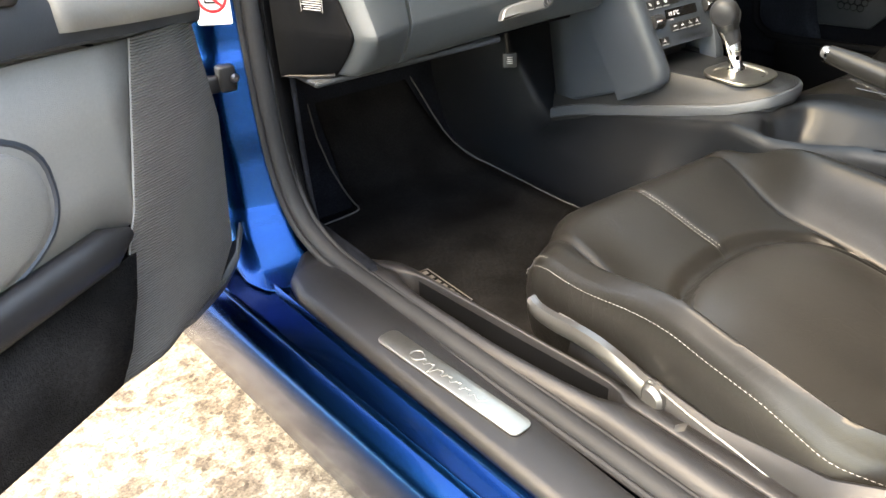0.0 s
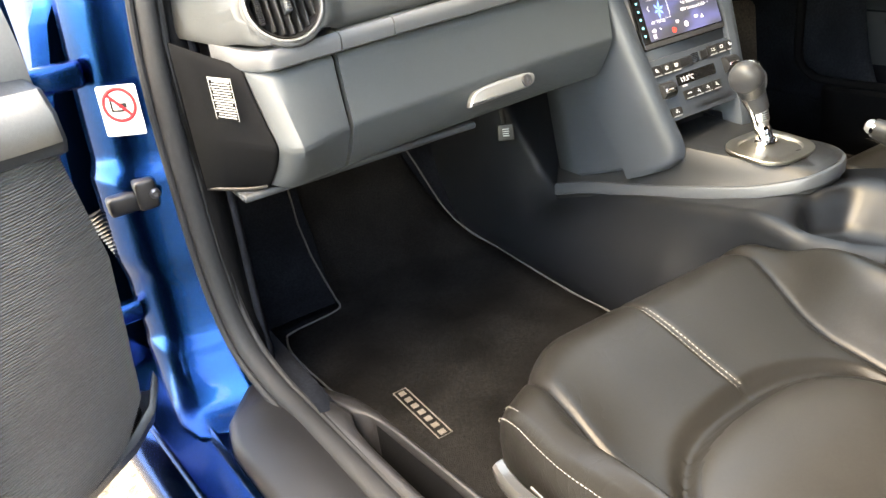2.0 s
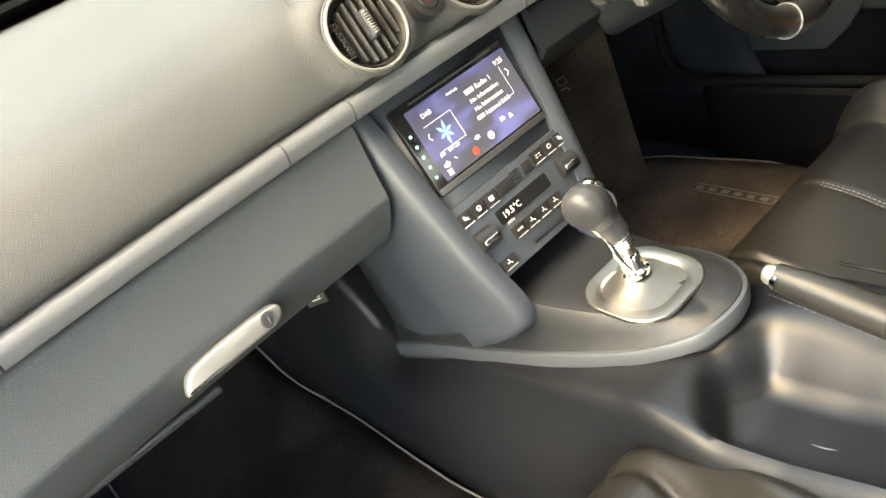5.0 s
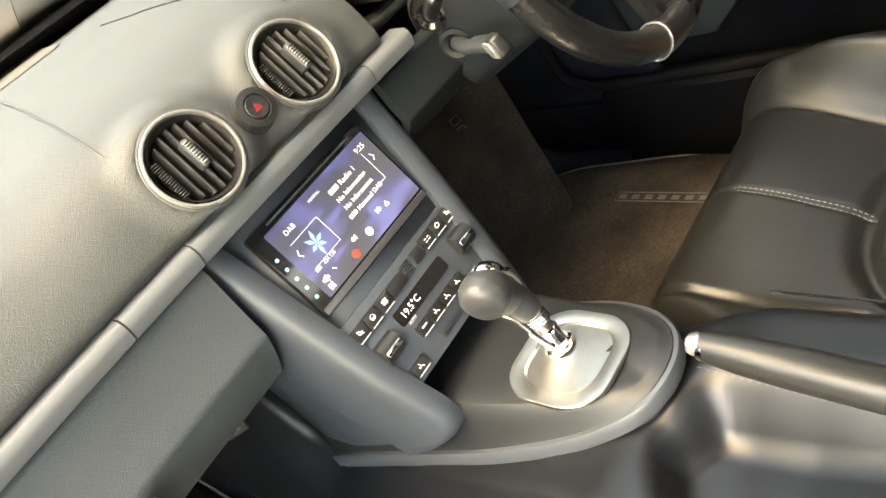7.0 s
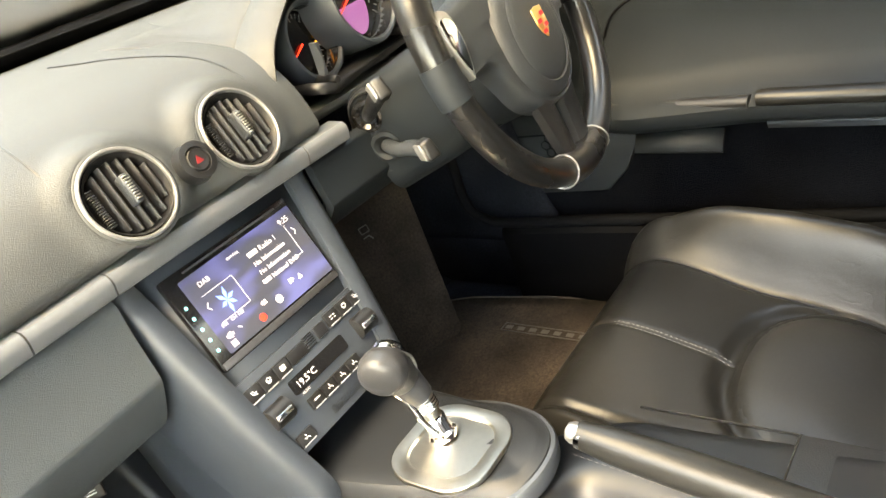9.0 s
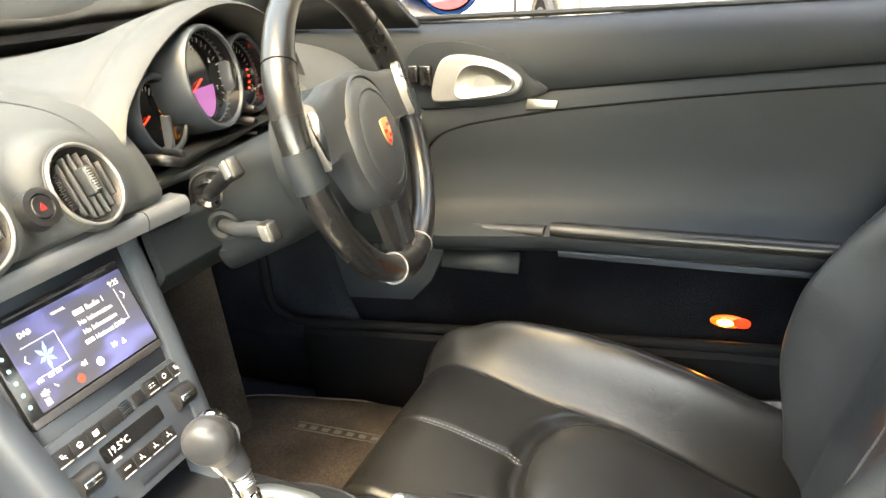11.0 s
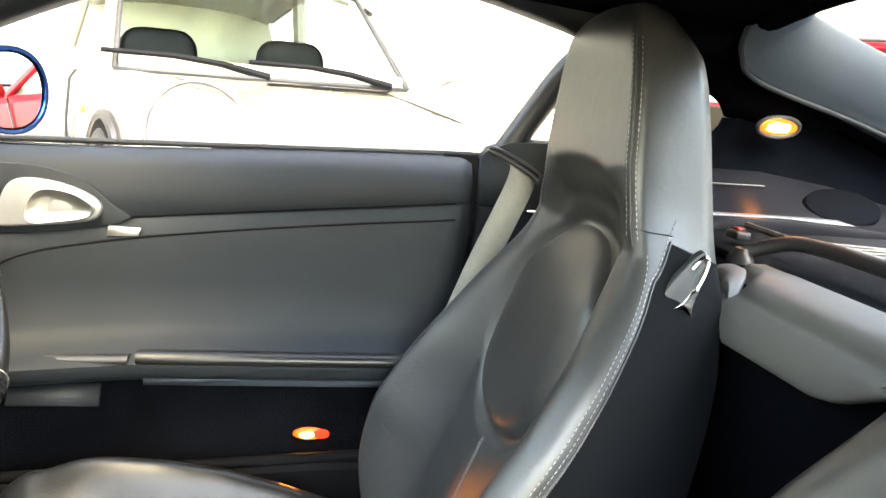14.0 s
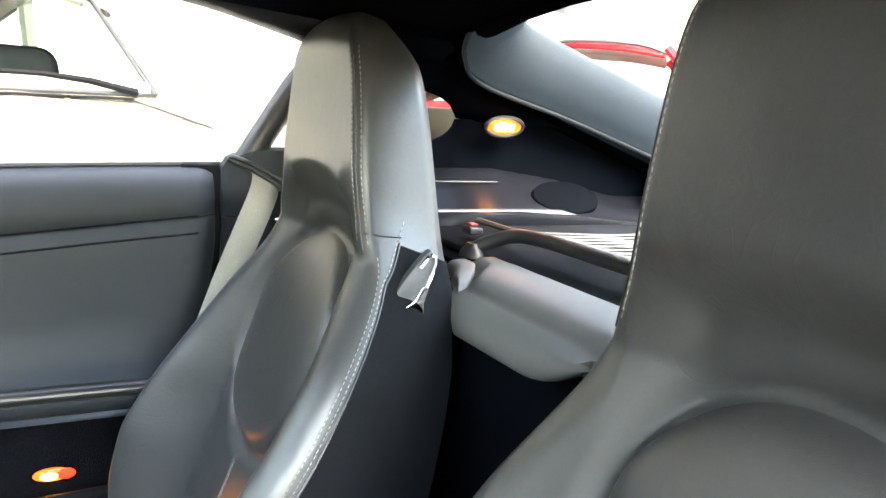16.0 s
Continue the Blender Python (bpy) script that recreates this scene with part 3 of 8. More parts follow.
def inner_sill():
    """Inner sill cover with a long open storage slot and a thin inner lip."""
    rings = []
    for i in range(111):
        y = lerp(0.95, -0.45, i / 110)
        xo = table(y, (-0.45, -0.64), (0.43, -0.662), (0.60, -0.686), (0.82, -0.700), (0.95, -0.712))
        xi = table(y, (-0.45, -0.600), (0.43, -0.628), (0.60, -0.647), (0.82, -0.668), (0.95, -0.69))
        u = min(1.0, abs(y - 0.625) / 0.203)
        k = (1 - u ** 6) ** 0.5
        mid, h = (xo + xi) / 2, (xi - xo) / 2 * 0.98 * k + 0.001
        d = 0.085 * smooth(k, 0.0, 0.5)
        low = 0.05 * smooth(y, 0.84, 0.95)
        rings.append([(xo - 0.026, y, 0.392), (xo - 0.020, y, 0.409 - low * 0.2), (xo - 0.010, y, 0.416 - low * 0.2), (mid - h - 0.003, y, 0.4165 - low * 0.3), (mid - h, y, 0.4140 - low * 0.3), (mid - h + 0.0008, y, 0.411 - d - low * 0.3), (mid + h - 0.0008, y, 0.411 - d - low * 0.3),
                      (mid + h, y, 0.4155 - low * 0.3), (mid + h + 0.002, y, 0.4175 - low * 0.4), (xi + 0.006, y, 0.4175 - low * 0.5), (xi + 0.010, y, 0.412 - low * 0.6), (xi + 0.012, y, 0.38 - low), (xi + 0.013, y, 0.27)])
    return loft(rings)


# near-black sheet inside the slot walls, in place of the shade there
bm = loft([[(xo + 0.0035, y, 0.409), (xo + 0.004, y, 0.33), (xi - 0.004, y, 0.33), (xi - 0.0035, y, 0.409)] for y, xo, xi in
           [(lerp(0.812, 0.438, k / 12), table(lerp(0.812, 0.438, k / 12), (0.43, -0.662), (0.60, -0.686), (0.82, -0.700)), table(lerp(0.812, 0.438, k / 12), (0.43, -0.628), (0.60, -0.647), (0.82, -0.668))) for k in range(13)]])
part("slot_shade", bm, MATTE_BLACK, sill, "matt black sheet that darkens the slot like shade", sharp=60)
part("inner_trim", inner_sill(), PLASTIC_BLACK, sill, "black plastic inner sill with a long storage slot", sharp=60)


dsill = thing("door_sill_trim", "black plastic driver sill cover beside the closed door", "sill trim", at=(0.72, 0.4, 0.39))
def dsill_z(y):
    return table(y, (0.05, 0.515), (0.35, 0.507), (1.09, 0.456), (1.15, 0.45))


bm = loft([[(0.672, y, 0.29), (0.672, y, dsill_z(y) - 0.10), (0.664, y, dsill_z(y) - 0.045), (0.656, y, dsill_z(y) - 0.008), (0.664, y, dsill_z(y)), (0.70, y, dsill_z(y) - 0.004), (0.78, y, dsill_z(y) - 0.02)] for y in [0.05 + 0.1 * k for k in range(11)] + [1.10]])
part("inner_trim", bm, MATTE_BLACK, dsill, "black plastic inner sill", thick=0.004)

# ---- floor mats ----
def mat_top(x, y):
    return 0.303 + (0.17 * ((y - 1.27) / 0.24) ** 2.0 if y > 1.27 else 0.0)


def floor_mat(name, s, y0, y1):
    """Pile mat with piped edge; its outer front corner is stepped in."""
    t = thing(name, "dark brown carpet floor mat with grey piped edge and stitched lettering", "floor mat", "floor mats", (s * 0.4, (y0 + y1) / 2, 0.29))
    inner_ = ((y0, 0.175), (1.26, 0.170), (1.36, 0.185), (y1, 0.23))
    if s < 0:
        out = [(0.175, y0), (0.175, 1.0), (0.170, 1.26), (0.185, 1.36), (0.23, y1), (0.46, y1), (0.505, 1.30), (0.512, 1.255), (0.535, 1.240), (0.615, 1.232), (0.635, 1.215), (0.645, 1.14), (0.63, 0.9), (0.615, y0)]
        outer_ = ((y0, 0.615), (0.9, 0.63), (1.14, 0.645), (1.215, 0.635), (1.238, 0.60), (1.248, 0.52), (1.30, 0.505), (1.42, 0.475), (y1, 0.46))
    else:
        out = [(0.175, y0), (0.175, 1.0), (0.170, 1.26), (0.20, 1.34), (0.30, y1), (0.46, y1), (0.530, 1.365), (0.585, 1.29), (0.634, 1.205), (0.652, 1.12), (0.676, 0.93), (0.680, y0)]
        outer_ = ((y0, 0.680), (0.93, 0.676), (1.12, 0.652), (1.205, 0.634), (1.29, 0.585), (1.365, 0.530), (y1, 0.46))
    rim = curve([(s * x, y, 0) for x, y in out], 5, True)
    bm = bmesh.new()
    rows = []
    for k in range(90):
        y = lerp(y0, y1, k / 89)
        xi = table(y, *inner_)
        xo = table(y, *outer_)
        rows.append([(s * lerp(xi, xo, i / 12), y, mat_top(0, y)) for i in range(13)])
    loft(rows, bm=bm)
    part("mat_body", bm, MAT if s < 0 else MAT_WARM_LIT, t, thick=0.006, offset=0)
    part("piping", tube([(p.x, p.y, mat_top(p.x, p.y) + 0.003) for p in rim], 0.0019, 7, True), MAT_PIPING if s < 0 else BROWN_PIPING, t, "grey piping")
    return t


pm = floor_mat("floor_mat", -1, 0.45, 1.53)
dm = floor_mat("floor_mat", 1, 0.45, 1.40)


def mat_badge(t, x, y0, y1):
    """Woven name plate on the mat, as a framed row of plain bars."""
    bm = tube([(x - 0.011, y0, 0.3075), (x + 0.011, y0, 0.3075), (x + 0.011, y1, 0.3075), (x - 0.011, y1, 0.3075)], 0.0011, 5, True)
    n = 7
    for k in range(n):
        yy = lerp(y0, y1, (k + 0.5) / n)
        rbox((0.010, abs(y1 - y0) / n * 0.55, 0.0012), (x, yy, 0.3075), 0.0, 1, bm=bm)
    part("woven_badge", bm, BADGE, t, "woven grey badge of plain bars")


mat_badge(pm, -0.557, 0.962, 0.832)
mat_badge(dm, 0.560, 1.078, 0.905)

# footrest in the driver's footwell with a pale symbol
fr = thing("footrest", "black footrest panel, browned as if lamp-lit, with small pale symbol", "footrest", at=(0.45, 1.25, 0.30))
fm_ = Matrix.Translation((0.470, 1.262, 0.470)) @ pose(0, 0, 0, 74, 0, -30)
# a black panel; the brown stands in for reddish lamp light on it
part("panel", moved(prism(rounded(0.22, 0.36, 0.02, 4), 0.02, 0.006), fm_), MAT_WARM_LIT, fr, "black panel coloured brown for the warm lamp light")
bm = bmesh.new()
tube([(-0.010, 0.010, 0), (0.006, 0.012, 0), (0.008, 0.0, 0), (-0.008, -0.002, 0), (-0.010, 0.010, 0)], 0.001, 5, bm=bm)
tube([(-0.008, -0.010, 0), (0.004, -0.008, 0), (0.010, -0.016, 0)], 0.0012, 5, bm=bm)
part("symbol", moved(bm, fm_ @ Matrix.Translation((0.008, 0.072, 0.0206))), PIPING, fr, "pale symbol")


# ---- dashboard ----
dash = thing("dashboard", "grey soft-skinned dashboard with round vents and glovebox", "dashboard", at=(0, 1.1, 0.7))
XS = [lerp(-0.724, 0.724, i / 190) for i in range(191)]


def end_round(x):
    """Draws the ends of the dash forward where it meets the pillars."""
    return 0.20 * smooth(abs(x), 0.66, 0.735) ** 1.9


def pad_ring(x):
    y = dash_y(x) + end_round(x)
    up = 0.012 * (1 - smooth(abs(x), 0.10, 0.24))
    drv = smooth(x, 0.10, 0.2)
    pts = [(y + 0.012, 0.868), (y + 0.004, 0.876), (y + 0.006, 0.89), (y + 0.022, 0.918 + up), (y + 0.05, 0.948 + up), (y + 0.10, 0.972 + up * 0.8), (y + 0.19, 0.988 + up * 0.5),
           (max(1.22, y + 0.21), 0.998), (max(1.32, y + 0.24), 1.002), (1.40, 0.998), (1.45, 0.985)]
    zone = smooth(x, 0.165, 0.19) * (1 - smooth(x, 0.495, 0.52))
    out = []
    for p in curve([(0, a, b) for a, b in pts], 8):
        k = zone * (1 - smooth(p.y, 1.06, 1.12))
        out.append((x, p.y + 0.03 * k * (p.y < 1.0), min(p.z, lerp(p.z, 0.882, k))))
    return out


VENTS = ((-0.641, 0.911, 0.914, 26, -5), (-0.074, 0.951, 0.919, 26, -2), (0.068, 0.951, 0.919, 26, 2))
VR = 0.0405


def vent_matrix(x, y, z, tilt, yaw):
    return Matrix.Translation((x, y, z)) @ pose(0, 0, 0, 0, 0, yaw) @ pose(0, 0, 0, 90 - tilt, 0, 0) @ Matrix.Translation((0, 0, -0.004))


pad = loft([pad_ring(x) for x in XS])
for v in VENTS:
    vm = vent_matrix(*v)
    inv = vm.inverted()
    for pv in pad.verts:
        q = inv @ pv.co
        d = math.hypot(q.x, q.y)
        if -0.05 < q.z < 0.03 and d < VR + 0.04:
            q.z = lerp(q.z, -0.0012, 1 - smooth(d, VR + 0.006, VR + 0.034))
            pv.co = vm @ q
    gone = [f for f in pad.faces if (lambda q: math.hypot(q.x, q.y) < VR + 0.003 and q.z > -0.06)(inv @ f.calc_center_median())]
    bmesh.ops.delete(pad, geom=gone, context="FACES")
part("upper_pad", pad, DASH, dash, "grey soft-touch upper pad", thick=0.006, offset=-1)


def strip_ring(x):
    y = dash_y(x) + end_round(x)
    return [(x, y + 0.02, 0.8695), (x, y - 0.001, 0.868), (x, y - 0.005, 0.864), (x, y - 0.006, 0.858), (x, y - 0.004, 0.848), (x, y + 0.003, 0.8445), (x, y + 0.02, 0.844)]


def strip(x0, x1, n=24):
    return loft([strip_ring(lerp(x0, x1, i / n)) for i in range(n + 1)], caps=True)


for a, b in ((-0.706, -0.584), (-0.582, -0.507), (-0.505, -0.217), (-0.215, -0.132), (-0.130, 0.128), (0.130, 0.197), (0.50, 0.706)):
    part("trim_strip", strip(a, b), STRIP, dash, "satin grey trim strip")


KNEE = 0.62  # the driver's side is shallower than the glovebox


def lower_ring(x):
    y = dash_y(x) + end_round(x)
    lean = 0.026 * smooth(-x, 0.57, 0.70)
    pts = [(y + 0.016, 0.846), (y + 0.004, 0.838), (y + 0.002 - lean * 0.2, 0.825), (y - 0.003 - lean * 0.7, 0.79), (y - 0.008 - lean, 0.766), (y - 0.0088 - lean, 0.760), (y - 0.0075 - lean * 0.97, 0.754), (y - 0.001 - lean * 0.75, 0.739), (y + 0.009 - lean * 0.4, 0.720),
           (y + 0.021 - lean * 0.1, 0.703), (y + 0.032, 0.694), (y + 0.05, 0.690), (y + 0.10, 0.686), (y + 0.14, 0.68)]
    return [(x, p.y, p.z) for p in curve([(0, a, b) for a, b in pts], 4)]


def lower(x0, x1, n, slant=0.0):
    rings = [[(p[0] + slant * (1 - i / n) * smooth(0.845 - p[2], 0.0, 0.13), p[1], p[2]) for p in lower_ring(lerp(x0, x1, i / n))] for i in range(n + 1)]
    first, last = rings[0], rings[-1]
    mid = lambda r, dx: [(p[0] + dx, p[1] + 0.012, p[2]) for p in r]
    return loft([mid(first, 0)] + rings + [mid(last, 0)])


part("end_panel", lower(-0.692, -0.5935, 10, 0.010), DASH_LOWER, dash, "grey lower end panel")
glove = part("glovebox_lid", lower(-0.5865, -0.134, 24), DASH_LOWER, dash, "grey glovebox lid")
knee = lower(0.135, 0.698, 20)
for v in knee.verts:
    v.co.z = 0.846 - (0.846 - v.co.z) * KNEE
part("knee_panel", knee, DOOR, dash, "grey lower knee panel")
# glovebox handle: a slim silver blade with the lock at its inner end
hm = Matrix.Translation((-0.352, 0.9285, 0.735)) @ pose(0, 0, 0, 74, 0, 0)
out = curve([(0.052, 0.012, 0), (0.056, 0.0, 0), (0.045, -0.014, 0), (0.0, -0.017, 0), (-0.048, -0.020, 0), (-0.056, -0.018, 0), (-0.045, 0.006, 0), (-0.02, 0.013, 0), (0.03, 0.015, 0)], 5, True)
part("handle", moved(prism([(p.x, 0.015 - (0.015 - p.y) * 0.66) for p in out], 0.012, 0.004, 3), hm), SATIN, glove, "silver glovebox handle")
lk = lathe([(0.0001, 0.0135), (0.0055, 0.0135), (0.0055, 0.0145), (0.008, 0.0145), (0.0085, 0.012)], 20)
rbox((0.0015, 0.007, 0.002), (0, 0, 0.0146), 0.0003, 1, bm=lk)
part("lock", moved(lk, hm @ Matrix.Translation((0.040, 0.005, 0))), STEEL, glove, "key lock")

# side cheek of the dash with its airbag label
LABEL_AT = Vector((-0.7155, 0.948, 0.817))
edge = [p for p in lower_ring(-0.692) if p[2] > 0.694]
bm = loft([[(lerp(p[0] + 0.010 * smooth(0.845 - p[2], 0.0, 0.13) - 0.001, -0.746, k), lerp(p[1] + 0.004, 1.020, k), p[2] + 0.03 * k * (p[2] > 0.82)) for p in edge] for k in (0.0, 0.04, 0.3, 0.65, 1.0)])
cheek = part("side_cheek", bm, MATTE_BLACK, dash, "black side cheek with printed label", thick=0.003)
part("cheek_lip", tube(curve([(-0.688, 0.962, 0.694), (-0.708, 0.975, 0.693), (-0.730, 1.0, 0.692), (-0.746, 1.02, 0.692)], 5), 0.0022, 7), PLASTIC_BLACK, dash, "black lower lip")
ln = Vector((-0.918, -0.398, 0.0))
lx = Vector((0.398, -0.918, 0.0))
bm = bmesh.new()
for k in range(15):
    rbox((0.034 - 0.006 * ((k * 7) % 4) / 3, 0.0013 if k else 0.003, 0.0004), (0.001 * ((k * 5) % 3), 0.024 - k * 0.0032, 0.0), 0.0, 1, bm=bm)
for x in (-0.018, 0.019):
    rbox((0.0006, 0.050, 0.0004), (x, 0.001, 0.0), 0.0, 1, bm=bm)
lbm = Matrix(((lx.x, 0, ln.x, LABEL_AT.x + ln.x * 0.007), (lx.y, 0, ln.y, LABEL_AT.y + ln.y * 0.007), (0, 1, 0, LABEL_AT.z), (0, 0, 0, 1)))
tagged(part("printed_label", moved(bm, lbm), GREY_PRINT, cheek, "pale printed lines"), kind="stuff")
letters("AIRBAG", 0.0075, PLASTIC, Matrix.Translation((-0.553, 0.9205, 0.8905)) @ pose(0, 0, 0, 66, 0, -3), dash, "embossed_word", 0.0002)
dfz = min(pad_ring(-0.652), key=lambda p: abs(p[1] - 0.995))
dfm = Matrix.Translation((-0.650, 0.995, dfz[2] + 0.0005)) @ pose(0, 0, 0, 6, -4, 6)
df = part("side_defroster", moved(prism(rounded(0.064, 0.078, 0.026, 8), 0.004, 0.0015), dfm), PLASTIC_BLACK, dash, "black side defroster grille")
for k in range(6):
    part("slat", moved(rbox((0.054 - 0.005 * abs(k - 2.5), 0.004, 0.004), (0, -0.029 + 0.0116 * k, 0.005), 0.001, 2), dfm), PLASTIC, df, "dark slat")
bm = rbox((0.35, 0.10, 0.010), (-0.545, 1.014, 0.684), 0.004, 3)
part("under_tray", bm, PLASTIC, dash, "grey under-dash tray")
bm = rbox((0.55, 0.30, 0.012), (-0.40, 1.20, 0.668), 0.004)
part("under_cover", bm, DOOR_CARPET, dash, "black felt under-cover")
bm = rbox((0.55, 0.34, 0.012), (0.42, 1.22, 0.742), 0.004)
part("under_cover", bm, DOOR_CARPET, dash, "black felt under-cover")


def round_vent(m, r=VR):
    """Round air vent: silver ring, deep bowl, tilted blades, thumb tab and a ridged wheel at the side."""
    ring = part("vent", moved(lathe([(r - 0.0005, -0.004), (r + 0.0004, 0.0012), (r + 0.0014, 0.0026), (r + 0.0030, 0.0026), (r + 0.0042, 0.0010), (r + 0.0045, -0.014)], 48), m), SATIN, dash, "round silver-ringed air vent")
    part("bowl", moved(lathe([(r - 0.001, 0.001), (r - 0.004, -0.004), (r - 0.008, -0.026), (0.0001, -0.034)], 40), m), PLASTIC_BLACK, ring, "black bowl")
    for k in range(7):
        x = -0.0295 + k * 0.0098
        h = math.sqrt(max(0.0001, (r - 0.006) ** 2 - x * x))
        if k == 0:
            h *= 0.6
        bm = rbox((0.0022, 2 * h, 0.016), (0, 0, 0), 0.0009, 2)
        part("blade", moved(bm, m @ pose(x, 0, -0.010, 0, 24, 0)), PLASTIC_BLACK, ring, "dark grey blade")
    bm = rbox((0.0085, 0.030, 0.016), (0, 0, 0), 0.003, 3)
    tab = part("thumb_tab", moved(bm, m @ pose(0.002, 0.002, 0.001)), PLASTIC, ring, "grey ridged thumb tab")
    bm = bmesh.new()
    for k in range(9):
        rbox((0.006, 0.0014, 0.002), (0.002, -0.009 + k * 0.0028, 0.0095), 0.0005, 1, bm=bm)
    part("ridges", moved(bm, m), ALU, ring, "pale ridges")
    bm = bmesh.new()
    for k in range(16):
        rbox((0.007, 0.0016, 0.006), (-r + 0.012, -0.018 + k * 0.0024, -0.004), 0.0006, 1, bm=bm)
    part("side_wheel", moved(bm, m), PLASTIC_BLACK, ring, "ridged shut-off wheel")
    # collar moulded in the pad
    part("collar", moved(lathe([(r + 0.0040, -0.0004), (r + 0.0060, -0.0006), (r + 0.0075, -0.002), (r + 0.008, -0.008)], 48), m), DASH, ring, "grey moulded collar")


for v in VENTS:
    round_vent(vent_matrix(*v))
# hazard button between the centre vents
m = Matrix.Translation((-0.002, 0.943, 0.9155)) @ pose(0, 0, 0, 66, 0, 0)
hz = part("hazard_button", moved(lathe([(0.0001, 0.002), (0.0105, 0.003), (0.012, 0.001), (0.013, 0.003), (0.019, 0.002), (0.0205, -0.012)], 32), m), PLASTIC_BLACK, dash, "round dark hazard switch")
tri = [(0.0052 * math.sin(radians(a)), 0.0052 * math.cos(radians(a))) for a in (0, 120, 240)]
part("triangle", moved(prism(tri, 0.0008), m @ Matrix.Translation((0, -0.001, 0.0022))), DULL_RED, hz, "dull red triangle")
# small switch in the strip
bm = rbox((0.024, 0.010, 0.009), (0.012, 0.9480, 0.8560), 0.002)
part("strip_switch", bm, GLOSS_BLACK, dash, "small black switch")
# thin seams in the pad round the vent pod
for s in (-1, 1):
    pts = []
    for k in range(14):
        y = 0.957 + 0.30 * (k / 13) ** 1.2
        x = s * table(y, (0.95, 0.124), (1.02, 0.118), (1.12, 0.10), (1.26, 0.072))
        best = min(pad_ring(x), key=lambda p: abs(p[1] - y))
        pts.append((x, best[1], best[2] + 0.0006))
    part("pad_seam", tube(pts, 0.0013, 5), PLASTIC_BLACK, dash, "thin seam")
# centre speaker grille
part("speaker_grille", moved(prism(rounded(0.135, 0.10, 0.02, 5), 0.004, 0.002), Matrix.Translation((-0.02, 1.36, 0.9995))), RIBBED, dash, "black ribbed centre speaker grille")

# ---- centre stack: face leaning back, two rails, radio, climate panel ----
SO = Vector((0.004, 0.9455, 0.775))
SM = Matrix.Translation(SO) @ pose(0, 0, 0, 90 - 24.2, 0, 0)  # x right, y up the face, z towards the seats


def stack_m(x, y, z=0.0):
    return SM @ Matrix.Translation((x, y, z))


console = thing("centre_console", "dark grey centre console with rails, tray and shifter shroud", "console", at=(0, 0.7, 0.3))


def rail(s):
    path = curve([(s * 0.128, 0.075, 0), (s * 0.122, 0.03, 0.001), (s * 0.112, -0.05, 0.001), (s * 0.100, -0.13, 0.001), (s * 0.0885, -0.190, 0.001), (s * 0.0855, -0.214, -0.003), (s * 0.084, -0.227, -0.012), (s * 0.083, -0.235, -0.035)], 6)
    rings = []
    for p in path:
        w = 0.030
        x0, x1 = p.x + s * 0.006, p.x - s * (w - 0.008)
        rings.append([SM @ Vector(q) for q in ((x0 + s * 0.016, p.y, -0.10), (x0 + s * 0.010, p.y, min(-0.03, p.z - 0.02)), (x0 + s * 0.006, p.y, p.z - 0.010), (x0 + s * 0.001, p.y, p.z + 0.002), (x0 - s * 0.006, p.y, p.z + 0.008), (p.x - s * 0.010, p.y, p.z + 0.009),
                                                   (x1 + s * 0.002, p.y, p.z + 0.006), (x1, p.y, p.z - 0.001), (x1, p.y, min(-0.03, p.z - 0.02)))])
    return loft(rings, caps=True)


part("rail", rail(-1), STACK, console, "smooth grey side rail")
part("rail", rail(1), STACK, console, "smooth grey side rail")


def stack_face():
    bm = bmesh.new()
    v = [bm.verts.new(stack_m(x, y, -0.001).translation) for x, y in ((-0.108, 0.080), (0.108, 0.080), (0.088, -0.160), (-0.088, -0.160))]
    bm.faces.new(v)
    return bm


part("fascia", stack_face(), STACK, console, "dark grey fascia", thick=0.01)


def side_panel(s):
    a = [stack_m(s * 0.133, 0.075, -0.008).translation, stack_m(s * 0.105, -0.13, -0.008).translation, stack_m(s * 0.090, -0.225, -0.008).translation]
    c = curve(a, 8)
    n = len(c) - 1
    rows = []
    for i, p in enumerate(c):
        f = Vector((p.x + s * 0.012, 1.135 - 0.03 * i / n, p.z - 0.095 * smooth(i / n, 0.2, 1.0)))
        rows.append([p.lerp(f, k) + Vector((s * 0.006 * math.sin(math.pi * k), 0, 0)) for k in (0, 0.08, 0.3, 0.55, 0.8, 1.0)])
    return loft(rows)


part("side_panel", side_panel(-1), STACK, console, "dark slate side panel", thick=0.006)
part("side_panel", side_panel(1), STACK, console, "dark slate side panel", thick=0.006)
bm = rbox((0.168, 0.075, 0.10), (0, 0.045, 0), 0.004)
part("cubby", moved(bm, Matrix.Translation((0.002, 0.93, 0.61))), PLASTIC_BLACK, console, "black open cubby")


NOSE = curve([(-0.107, 1.115, 0.460), (-0.103, 1.05, 0.483), (-0.097, 1.0, 0.495), (-0.089, 0.95, 0.504), (-0.082, 0.90, 0.515), (-0.074, 0.85, 0.526), (-0.062, 0.80, 0.537), (-0.049, 0.76, 0.545), (-0.037, 0.73, 0.553),
              (-0.021, 0.70, 0.563), (-0.004, 0.680, 0.571), (0.020, 0.668, 0.578), (0.050, 0.668, 0.581), (0.076, 0.682, 0.581), (0.094, 0.712, 0.580), (0.102, 0.755, 0.576), (0.105, 0.80, 0.566), (0.108, 0.85, 0.551), (0.111, 0.90, 0.536),
              (0.114, 0.95, 0.520), (0.116, 1.0, 0.505), (0.120, 1.115, 0.468)], 4)


